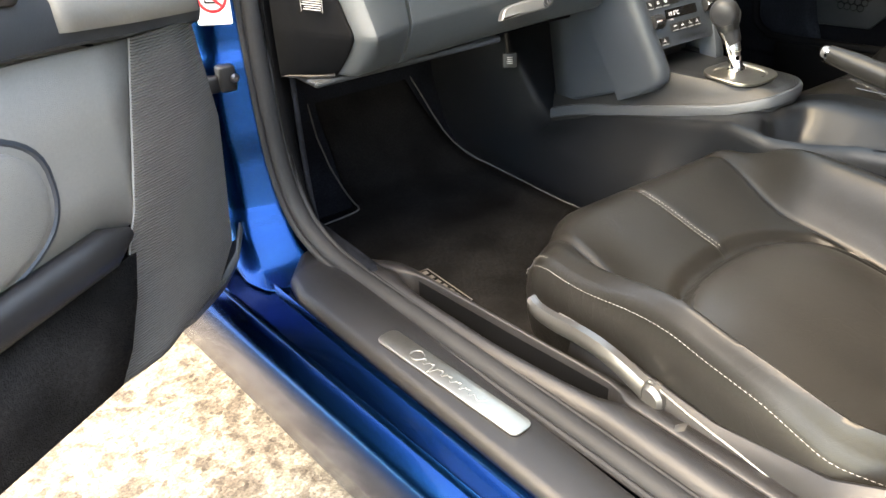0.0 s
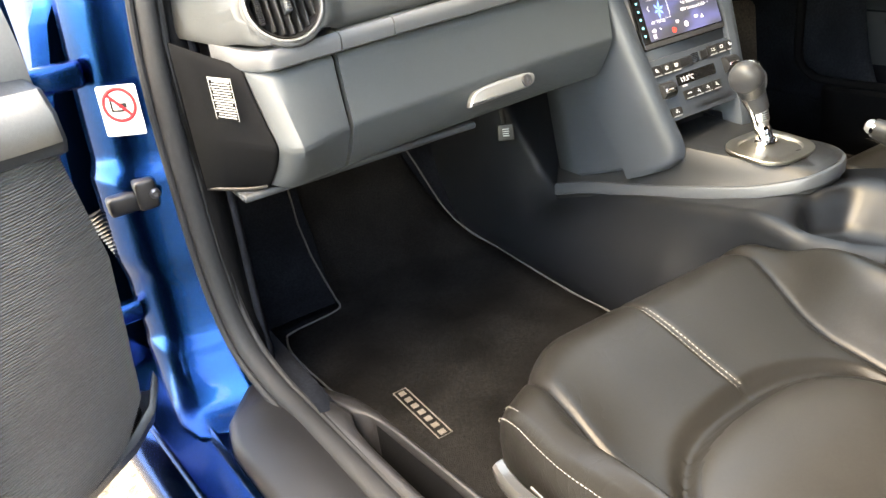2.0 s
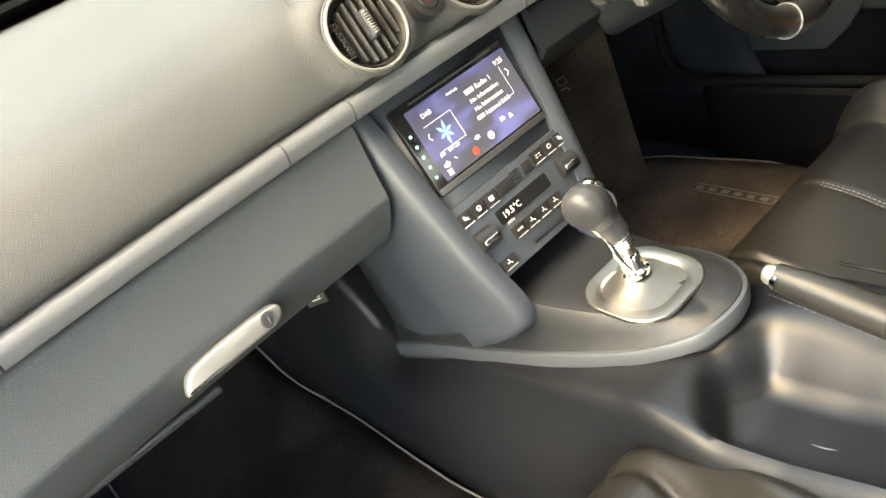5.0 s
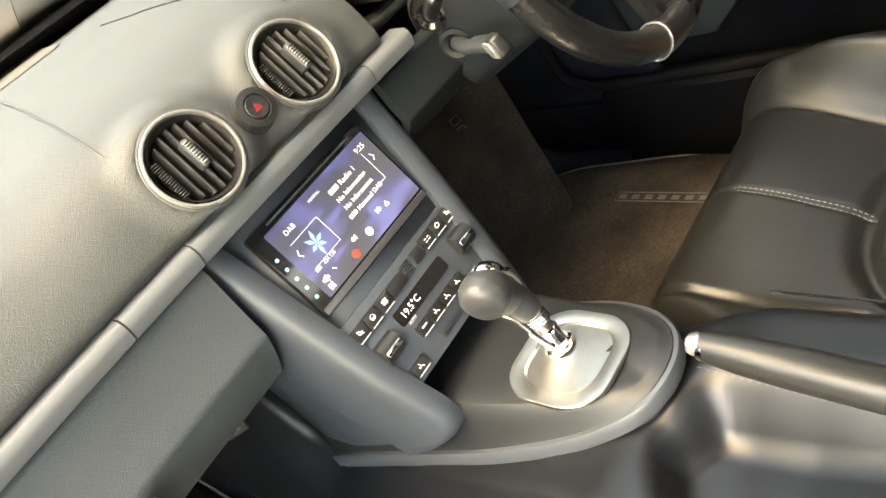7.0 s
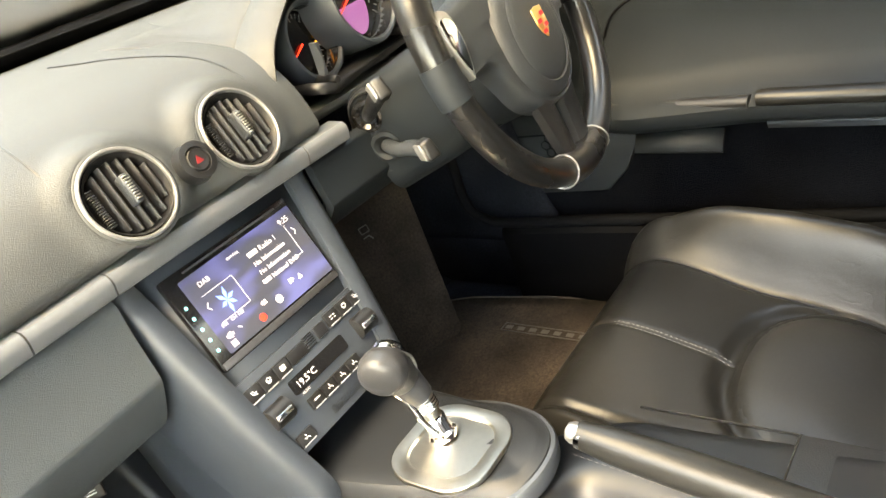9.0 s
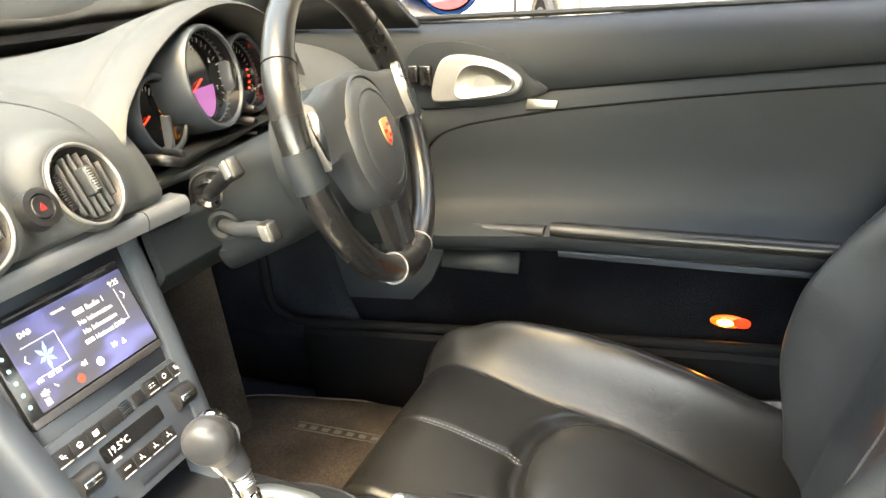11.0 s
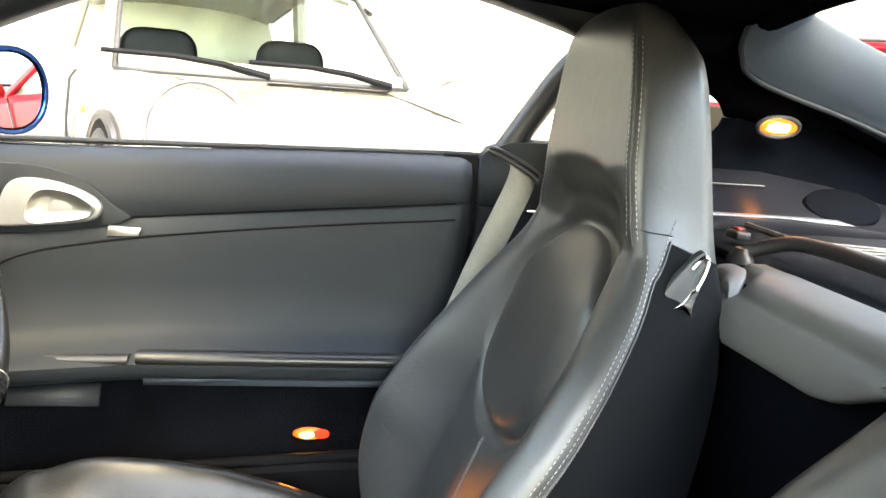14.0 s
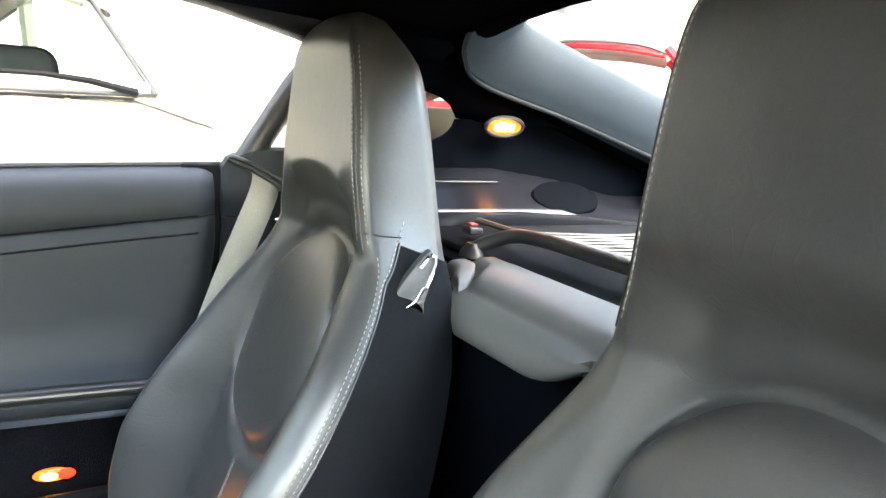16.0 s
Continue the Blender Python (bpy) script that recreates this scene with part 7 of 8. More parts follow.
HZ = [hood_z(0.146 + 0.407 * k / 80) for k in range(81)]
for _ in range(8):
    HZ = [HZ[0]] + [(HZ[i - 1] + HZ[i] + HZ[i + 1]) / 3 for i in range(1, 80)] + [HZ[-1]]
rings, inner = [], []
for k in range(81):
    x, z = 0.146 + 0.407 * k / 80, HZ[k]
    u = (x - 0.345) / 0.205
    y = 0.972 + 0.034 * (1 - u * u)
    i_ = lambda f: 0.345 + (x - 0.345) * f
    rings.append([(i_(0.93), y + 0.060, lerp(z, 0.94, 0.20)), (i_(0.955), y + 0.012, lerp(z, 0.94, 0.07)), (i_(0.97), y + 0.002, z - 0.004), (i_(0.985), y - 0.001, z), (x, y + 0.004, z + 0.003), (i_(1.01), y + 0.030, max(z + 0.007, 0.952)), (i_(1.02), y + 0.052, max(z + 0.006, 0.963)), (i_(1.025), y + 0.056, max(z + 0.002, 0.964)),
                  (i_(1.03), y + 0.060, max(z + 0.004, 0.966)), (i_(1.06), y + 0.11, max(lerp(z, 0.98, 0.12), 0.986)), (i_(1.08), y + 0.20, max(lerp(z, 0.985, 0.5), 0.998)), (i_(1.08), y + 0.34, 1.0)])
part("hood", loft(rings), HOOD, cluster, "grey instrument hood", thick=0.006, sharp=50)
part("dial_backing", loft([[(0.146 + 0.407 * k / 80, 1.068, 0.880), (0.146 + 0.407 * k / 80, 1.074, HZ[k] - 0.016)] for k in range(10, 74, 3)]), PLASTIC_BLACK, cluster, "black dial backing", thick=0.006)
bm = loft([[(x, 0.962 + 0.01 * k, 0.899 + z), (x, 0.985, 0.901 + z), (x, 1.02, 0.898 + z), (x, 1.08, 0.885 + z)] for k, (x, z) in enumerate(((0.205, 0.012), (0.24, 0.0), (0.345, 0.0), (0.45, 0.0), (0.50, 0.01)))])
part("lower_lip", bm, PLASTIC_BLACK, cluster, "black lower lip", thick=0.012)
for x, z, r, y in ((0.262, 0.945, 0.047, 1.022), (0.350, 0.977, 0.064, 1.004), (0.456, 0.966, 0.053, 1.022)):
    dmx = Matrix.Translation((x, y, z)) @ pose(0, 0, 0, 0, 0, 6) @ pose(0, 0, 0, 80, 0, 0)
    d_ = part("dial", moved(lathe([(0.0001, -0.012), (r - 0.006, -0.012), (r - 0.005, 0.010)], 40), dmx), GLOSS_BLACK, cluster, "black dial face")
    part("dial_ring", moved(lathe([(r - 0.006, -0.008), (r - 0.0045, 0.008), (r - 0.002, 0.013), (r + 0.0015, 0.013), (r + 0.004, 0.008), (r + 0.004, -0.04)], 44), dmx), STACK, d_, "grey dial ring")
    bm = bmesh.new()
    for k in range(25):
        a = radians(220 - k * 260 / 24)
        q = 0.006 if k % 3 else 0.009
        tube([((r - 0.009) * math.cos(a), (r - 0.009) * math.sin(a), -0.0112), ((r - 0.009 - q) * math.cos(a), (r - 0.009 - q) * math.sin(a), -0.0112)], 0.0005, 4, bm=bm)
    tagged(part("scale", moved(bm, dmx), GREY_PRINT, d_, "fine scale marks"), kind="stuff")
    a = radians(205)
    part("needle", moved(tube([(0, 0, -0.009), ((r - 0.016) * math.cos(a), (r - 0.016) * math.sin(a), -0.009)], [0.0014, 0.0006], 6), dmx), GLOW_RED, d_, "red needle")
    if r < 0.06:
        for k, a in enumerate((-40, -25, -10, 5)):
            part("warning_lamp", moved(rbox((0.004, 0.003, 0.0006), ((r - 0.018) * math.cos(radians(a)), (r - 0.018) * math.sin(radians(a)), -0.0112), 0.0, 1), dmx), GLOW_RED if x > 0.4 else GLOW_ORANGE, d_, "lit warning lamp")
    else:
        for k in range(5):
            a = radians(140 - 55 * k)
            letters(str(4 + k), 0.0095, WHITE_PRINT, dmx @ Matrix.Translation(((r - 0.024) * math.cos(a) - 0.003, (r - 0.024) * math.sin(a) - 0.003, -0.0112)), d_, "numeral", 0.0001)
        PURPLE = material("lit_violet_display", (0.1, 0.04, 0.12), 0.2, emit=(0.34, 0.12, 0.46), power=0.03)
        part("trip_display", moved(prism([(0.030 * math.cos(radians(180 + 180 * k / 16)), 0.040 * math.sin(radians(180 + 180 * k / 16))) for k in range(17)], 0.001), dmx @ Matrix.Translation((-0.004, -0.010, -0.0115))), PURPLE, d_, "violet trip display")
for x, y, z in ((0.240, 0.975, 0.905), (0.398, 0.975, 0.912), (0.415, 0.985, 0.925)):
    part("reset_pin", tube([(x, y + 0.03, z), (x - 0.002, y, z), (x - 0.003, y - 0.006, z)], [0.006, 0.006, 0.004], 12), PLASTIC_BLACK, cluster, "black reset pin")
part("side_blade", loft([[(0.226, 0.985, 0.915 + 0.038 * k / 6), (0.221 + 0.006 * math.sin(k * 0.5), 0.972, 0.915 + 0.038 * k / 6), (0.229, 0.972, 0.915 + 0.038 * k / 6)] for k in range(7)], True, True), BAND, cluster, "pale curved blade beside the dial")


# ---- roof, pillars, windscreen frame ----
def roof_z(x, y):
    return table(y, (-1.30, 1.06), (-0.95, 1.15), (-0.60, 1.225), (-0.25, 1.308), (-0.05, 1.318), (0.1, 1.33), (0.35, 1.345), (0.52, 1.325)) - 0.05 * (abs(x) / 0.58) ** 2.5


structure("ceiling", loft([[(lerp(-0.60, 0.60, i / 12) * table(y, (-0.25, 1.0), (0.52, 0.92)), y, roof_z(lerp(-0.58, 0.58, i / 12), y)) for i in range(13)] for y in (-0.26, -0.1, 0.1, 0.3, 0.45, 0.52)]), HEADLINER, "black cloth headliner", thick=0.02, offset=1)


def pillar(s):
    if s < 0:
        return tube(curve([(-0.735, 1.24, 0.885), (-0.715, 1.12, 0.930), (-0.685, 0.93, 1.015), (-0.645, 0.74, 1.120), (-0.630, 0.56, 1.240), (-0.618, 0.40, 1.322), (-0.615, 0.18, 1.318), (-0.625, 0.0, 1.280), (-0.63, -0.1, 1.25)], 8), 0.038, 12, flat=0.9)
    d = 0.0
    path = curve([(s * (0.80 - d), 1.42, 0.97), (s * (0.745 - d), 1.17, 1.045), (s * (0.69 - d * 0.4), 0.95, 1.150), (s * 0.635, 0.65, 1.275), (s * 0.615, 0.40, 1.325), (s * 0.615, 0.18, 1.318), (s * 0.625, 0.0, 1.280), (s * 0.63, -0.1, 1.25)], 8)
    return tube(path, 0.040, 12, flat=0.9)


structure("pillar_right", pillar(1), DOOR, "grey windscreen pillar and roof rail trim")
structure("pillar_left", pillar(-1), DOOR, "grey windscreen pillar and roof rail trim")
structure("header_rail", tube([(x, 0.545 + 0.05 * (1 - (x / 0.6) ** 2), 1.305 + 0.02 * (1 - (x / 0.6) ** 2)) for x in [-0.60 + 0.1 * k for k in range(13)]], 0.03, 10, flat=0.6), HEADLINER, "black windscreen header")
bm = loft([[(lerp(-0.76, 0.76, i / 10), 1.47 - 0.10 * (abs(i - 5) / 5) ** 2, 0.985), (lerp(-0.58, 0.58, i / 10), 0.60, 1.325)] for i in range(11)])
structure("windscreen", bm, SCREEN_GLASS, "clear laminated windscreen")
bm = loft([[(lerp(-0.75, 0.75, i / 10), 1.462 - 0.10 * (abs(i - 5) / 5) ** 2, 0.984), (lerp(-0.733, 0.733, i / 10), 1.372 - 0.10 * (abs(i - 5) / 5) ** 2, 1.020)] for i in range(11)])
structure("screen_border", bm, MATTE_BLACK, "black printed border of the windscreen", thick=0.002)
bm = loft([[(x, 1.80, 0.945), (x, 1.70, 0.985), (x, 1.58, 0.998), (x, 1.50, 0.996), (x, 1.47, 0.985)] for x in (-0.75, -0.3, 0.3, 0.75)])
structure("cowl", bm, PLASTIC_BLACK, "black cowl below the windscreen", thick=0.02)
wiper = thing("windscreen_wiper", "black windscreen wiper resting on the cowl", "wiper", at=(0.2, 1.6, 1.0))
part("arm", tube([(0.55, 1.66, 1.0), (0.45, 1.60, 1.015), (0.1, 1.57, 1.016)], [0.012, 0.009, 0.007], 8), PLASTIC_BLACK, wiper, "black arm")
part("blade", tube([(0.42, 1.57, 1.012), (0.1, 1.55, 1.014), (-0.2, 1.56, 1.012)], 0.007, 6), MATTE_BLACK, wiper, "black rubber blade")
bm = loft([[(x * 1.0, y, z) for y, z in ((1.80, 0.93), (2.0, 0.90), (2.5, 0.78), (2.75, 0.62), (2.8, 0.4))] for x in (-0.82, -0.5, 0, 0.5, 0.82)])
structure("bonnet", bm, BLUE, "metallic blue bonnet", thick=0.01)

# mirror sail and door mirror of the driver's door
mir = thing("door_mirror", "blue door mirror with oval glass", "door mirror", at=(0.86, 0.97, 1.0))
mo = Matrix.Translation((0.957, 0.885, 1.077)) @ pose(0, 0, 0, 87.6, 0, -24) @ Matrix.Scale(1.25, 4) @ Matrix.Diagonal((0.86, 1.0, 1.0, 1.0))
rings = []
for r, d in ((1.0, 0.0), (1.02, -0.012), (0.98, -0.05), (0.75, -0.085), (0.3, -0.10), (0.01, -0.104)):
    rings.append([mo @ Vector((0.085 * r * abs(math.cos(a)) ** 0.92 * (1 if math.cos(a) > 0 else -1), 0.062 * r * abs(math.sin(a)) ** 0.92 * (1 if math.sin(a) > 0 else -1), d)) for a in [2 * math.pi * j / 32 for j in range(32)]])
part("shell", loft(rings, True), BLUE, mir, "metallic blue mirror shell")
rings = []
for r, d in ((0.98, 0.0005), (0.90, 0.001), (0.88, -0.010)):
    rings.append([mo @ Vector((0.085 * r * abs(math.cos(a)) ** 0.92 * (1 if math.cos(a) > 0 else -1), 0.062 * r * abs(math.sin(a)) ** 0.92 * (1 if math.sin(a) > 0 else -1), d)) for a in [2 * math.pi * j / 32 for j in range(32)]])
part("glass_frame", loft(rings, True), BLUE, mir, "blue rim round the glass")
MIRROR = material("mirror_glass", (0.92, 0.92, 0.92), 0.0, 1.0)
part("glass", moved(prism([(0.083 * 0.88 * abs(math.cos(a)) ** 0.92 * (1 if math.cos(a) > 0 else -1), 0.060 * 0.88 * abs(math.sin(a)) ** 0.92 * (1 if math.sin(a) > 0 else -1)) for a in [2 * math.pi * j / 32 for j in range(32)]], 0.001), mo @ Matrix.Translation((0, 0, -0.004))), MIRROR, mir, "mirror glass")
part("arm", tube([(0.90, 0.965, 1.045), (0.83, 0.985, 1.03), (0.77, 1.0, 1.025)], [0.022, 0.02, 0.03], 12, flat=0.6), BLUE, mir, "blue mirror foot")
bm = loft([[(0.742, y, 1.003), (lerp(0.742, 0.70, (z - 1.003) / 0.12), y, z)] for y, z in ((0.862, 1.008), (0.90, 1.055), (0.945, 1.112), (0.98, 1.112), (1.05, 1.085), (1.20, 1.03))])
part("sail_panel", bm, PLASTIC_BLACK, mir, "black triangular sail panel", thick=0.012)

# ---- rear: bulkhead, boot floor, side trims, hatch frame ----
def bulkhead():
    """Grey cover: a lit shelf, a soft fold and a hanging apron that ends short of the sides."""
    rings = []
    for i in range(61):
        x = lerp(-0.335, 0.285, i / 60)
        e = smooth(x, 0.165, 0.265) + smooth(-x, 0.185, 0.285)
        b = -0.060 * e
        lip = table(x, (-0.20, 0.952), (-0.10, 0.945), (-0.063, 0.927), (-0.02, 0.906), (0.012, 0.899), (0.165, 0.897), (0.205, 0.940), (0.24, 0.952))
        pts = [(-0.196, 0.952), (-0.186, 0.963), (-0.17, 0.968), (-0.140, 0.969), (-0.112, 0.966), (-0.098, 0.958), (-0.091, 0.949), (-0.082, 0.944), (-0.070, lerp(0.944, lip, 0.25)), (-0.066, lerp(0.944, lip, 0.6)), (-0.070, lerp(0.944, lip, 0.92)), (-0.084, lip)]
        rings.append([(x, p.y + b * smooth(p.y, -0.19, -0.10), min(p.z, 0.969 - 0.006 * e)) for p in curve([(0, y, z) for y, z in pts], 3)])
    return loft(rings)


structure("bulkhead_top", bulkhead(), GREY_TRIM, "grey moulded bulkhead cover behind the seats", thick=0.01)
bm = loft([[(x, -0.106, 0.30), (x, -0.106, 0.6), (x, -0.104 - 0.05 * smooth(abs(x), 0.2, 0.3), 0.90), (x, -0.115 - 0.05 * smooth(abs(x), 0.2, 0.3), 0.945), (x, -0.15 - 0.04 * smooth(abs(x), 0.2, 0.3), 0.955)] for x in (-0.7, -0.34, -0.3, -0.26, -0.22, -0.2, 0.2, 0.22, 0.26, 0.30, 0.34, 0.72)])
structure("wall_rear", bm, HEADLINER, "black carpeted rear bulkhead", thick=0.02)
structure("boot_floor", loft([[(x, y, z) for y, z in ((-0.184, 0.962), (-0.6, 0.960), (-1.0, 0.93), (-1.3, 0.92))] for x in (-0.62, 0, 0.62)]), BOOT_CARPET, "grey speckled luggage carpet", thick=0.02)
for s in (-1, 1):
    def edge_z(y):
        return table(y, (-1.25, 0.90), (-1.0, 0.970), (-0.75, 1.053), (-0.5, 1.142), (-0.30, 1.215), (-0.24, 1.235), (-0.15, 1.245), (-0.02, 1.24))

    def window_half(y):
        """Half height of the small quarter window at y."""
        return 0.0005 + 0.050 * math.sqrt(max(0.0, 1 - (max(0.0, -0.19 - y) / 0.11) ** 2.2)) if y > -0.30 else 0.0005

    ys = (-0.02, -0.06, -0.10, -0.14, -0.18, -0.21, -0.24, -0.26, -0.275, -0.287, -0.295, -0.2999, -0.33, -0.5, -0.75, -1.0, -1.25)
    low = loft([[(s * 0.63, y, 0.40), (s * 0.66, y, 0.90), (s * 0.655, y, min(0.985, edge_z(y) - 0.03)), (s * 0.645, y, min(1.135 - window_half(y), edge_z(y) - 0.012))] for y in ys])
    structure("rear_side_trim", low, HEADLINER, "black cloth rear side lining", thick=0.01)
    top = loft([[(s * 0.645, y, min(1.135 + window_half(y), edge_z(y) - 0.010)), (s * 0.618, y, edge_z(y) - 0.006), (s * 0.590, y, edge_z(y) - 0.002), (s * (0.54 if y > -0.25 else 0.594), y, edge_z(y) + 0.02)] for y in ys])
    structure("rear_side_trim", top, HEADLINER, "black cloth lining above the quarter window", thick=0.01)
    bm = loft([[(s * 0.665, y, 1.07 - d), (s * 0.632, y, 1.040 - d), (s * 0.618, y, 1.026 - d), (s * 0.548, y, 0.988 - d * 0.4), (s * 0.535, y, 0.982 - d * 0.4), (s * 0.530, y, 0.93)] for y, d in ((-0.15, 0.0), (-0.38, 0.0), (-0.52, 0.02), (-0.65, 0.05), (-1.0, 0.06), (-1.3, 0.08))])
    structure("rear_ledge", bm, LEDGE, "glossy black rear side ledge", thick=0.008)
    # frame of the hatch window: a tall padded band above a raised lip, with a rounded front corner
    lip = curve([(s * 0.36, -0.256, 1.312), (s * 0.48, -0.256, 1.300), (s * 0.542, -0.260, 1.268), (s * 0.566, -0.272, 1.231), (s * 0.571, -0.312, 1.194), (s * 0.571, -0.50, 1.142), (s * 0.571, -0.75, 1.064), (s * 0.571, -1.2, 0.925)], 8)
    top = curve([(s * 0.36, -0.330, 1.322), (s * 0.46, -0.338, 1.318), (s * 0.500, -0.346, 1.306), (s * 0.515, -0.350, 1.296), (s * 0.521, -0.372, 1.286), (s * 0.521, -0.53, 1.232), (s * 0.521, -0.78, 1.150), (s * 0.521, -1.2, 1.010)], 8)
    rings = []
    for a, b in zip(lip, top):
        out = Vector((-s * 0.012, 0.0, -0.002))
        rings.append([a + Vector((s * 0.004, 0, 0)), a.lerp(b, 0.06) + Vector((s * 0.004, 0, 0.0)), a.lerp(b, 0.14) + out * 0.2, a.lerp(b, 0.35) + out * 0.9, a.lerp(b, 0.65) + out, a.lerp(b, 0.92) + out * 0.7, a.lerp(b, 0.985) + out * 0.3, b + Vector((s * 0.01, -0.01, 0))])
    structure("hatch_frame", loft(rings), SLATE, "slate padded hatch window frame", thick=0.012)
    near = [p for p in lip if p.y > -0.32]
    structure("hatch_header_lining", loft([[p + Vector((0, -0.004, 0.001)), p + Vector((s * 0.025, 0.012, 0.025)), p + Vector((s * 0.05, 0.03, 0.04))] for p in near]), HEADLINER, "black lining round the hatch corner", thick=0.004)
    # added panel outside the window; blocks the red coupe with a beige tone
    structure("quarter_blocker", rbox((0.012, 0.16, 0.11), (s * 0.705, -0.275, 1.095), 0.004), QUARTER, "added beige panel that hides the red coupe behind the quarter window")
    structure("hatch_seal", tube([p + Vector((-s * 0.004, 0, -0.004)) for p in lip], 0.0040, 8), DOOR, "satin grey lip under the hatch frame")
    # the ledge's bluish highlight, built as a tube of paler grey
    structure("ledge_highlight", tube([(s * 0.546, y, z) for y, z in ((-0.16, 0.982), (-0.40, 0.981), (-0.47, 0.979), (-0.56, 0.962))], 0.007, 8), STACK, "edge of the rear ledge in paler grey as its highlight")
    structure("ledge_line", tube([(s * 0.607, y, 1.027) for y in (-0.16, -0.30, -0.372)], 0.0014, 6), PLASTIC, "satin line along the lining")
    cap = lathe([(0.0001, 0.004), (0.046, 0.0035), (0.050, 0.0015), (0.052, -0.006)], 32)
    structure("ledge_speaker", moved(cap, Matrix.Translation((s * 0.575, -0.50, 1.004)) @ pose(0, 0, 0, 0, -s * 38, 0) @ Matrix.Diagonal((0.8, 1.35, 1, 1))), HEADLINER, "dark oval speaker cover on the ledge")
    structure("rear_corner_trim", rbox((0.16, 0.30, 0.14), (s * 0.555, -0.86, 0.985), 0.04, 4), GREY_TRIM, "pale grey moulded rear corner trim")
    structure("roof_joint", tube([(s * 0.604, -0.15, 1.268), (s * 0.600, -0.22, 1.272), (s * 0.592, -0.262, 1.275)], 0.0012, 5), PIPING, "thin pale lining joint")
    # quarter: door pillar trim with belt slot
    d = 0.20 * (s < 0)
    rows = [(s * 0.745, 0.080 - d), (s * 0.722, 0.082 - d), (s * 0.712, 0.074 - d), (s * 0.694, 0.040 - d), (s * 0.680, 0.005 - d), (s * 0.668, -0.05 - d), (s * 0.655, -0.12 - d)]
    tops = (1.028, 1.032, 1.048, 1.063, 1.066, 1.068, 1.070)
    bm = loft([[(x, y, lerp(0.955, zt, k)) for (x, y), zt in zip(rows, tops)] for k in (0, 0.5, 0.9, 1.0)] + [[(x + s * 0.03, y - 0.002, zt + 0.004) for (x, y), zt in zip(rows, tops)]])
    structure("pillar_trim", bm, DOOR, "dark grey door pillar trim with belt slot", thick=0.006)
    bm = loft([[(x, y, z) for x, y in rows] for z in (0.42, 0.7, 0.952)])
    structure("pillar_trim", bm, MATTE_BLACK, "black lower door pillar trim", thick=0.006)
    structure("door_jamb", rbox((0.05, 0.16, 0.64), (s * 0.785, 0.06 - d, 0.715), 0.004), MATTE_BLACK, "black door jamb")
    structure("quarter_rail", tube(curve([(s * 0.722, 0.048, 1.035), (s * 0.703, 0.006, 1.112), (s * 0.668, -0.036, 1.188), (s * 0.63, -0.085, 1.248)], 6), 0.022, 12), PLASTIC_BLACK, "black door-frame rail")
structure("hatch_header", tube([(x, -0.27, 1.312 - 0.04 * (abs(x) / 0.5) ** 3) for x in [-0.5 + 0.1 * k for k in range(11)]], 0.02, 8, flat=0.6), HEADLINER, "black hatch header")
bm = loft([[(x, y, z) for y, z in ((-0.30, 1.325), (-0.7, 1.285), (-1.15, 1.14), (-1.45, 0.96))] for x in (-0.52, 0, 0.52)])
hg = structure("hatch_glass", bm, REAR_GLASS, "clear rear hatch glass")
hg.visible_shadow = False
structure("roof_skin", loft([[(lerp(-0.64, 0.64, i / 12), y, roof_z(lerp(-0.56, 0.56, i / 12), y) + 0.035) for i in range(13)] for y in (-0.30, -0.1, 0.1, 0.3, 0.52, 0.60)]), BLUE, "metallic blue roof skin", thick=0.008, offset=1)
structure("tail_panel", loft([[(x, -1.30, 0.92), (x, -1.55, 0.93), (x, -1.9, 0.85), (x, -2.0, 0.4)] for x in (-0.7, 0, 0.7)]), BLUE, "blue tail panel", thick=0.01)

# lamp on the rear side lining
rl = thing("interior_lamp", "lit oval interior lamp with amber glow on the black lining", "interior lamp", at=(0.605, -0.370, 1.126))
rm = Matrix.Translation((0.594, -0.370, 1.126)) @ pose(0, 0, 0, 0, -22, 0) @ pose(0, 0, 0, 90, 0, -90)
part("rim", moved(tube([(0.036 * math.cos(2 * math.pi * k / 32), 0.017 * math.sin(2 * math.pi * k / 32), 0.004) for k in range(32)], 0.004, 8, True), rm), PLASTIC_BLACK, rl, "dark oval rim")
part("lens", moved(prism([(0.033 * math.cos(2 * math.pi * k / 32), 0.0145 * math.sin(2 * math.pi * k / 32)) for k in range(32)], 0.006, 0.002), rm), LAMP_GLOW, rl, "glowing amber lens")

part("bulb", moved(prism([((0.020 + 0.003 * math.sin(5 * k)) * math.cos(2 * math.pi * k / 32), (0.0085 + 0.0015 * math.sin(7 * k)) * math.sin(2 * math.pi * k / 32)) for k in range(32)], 0.002, 0.0005), rm @ Matrix.Translation((0, 0, 0.0055))), BULB_GLOW, rl, "bright bulb glow")

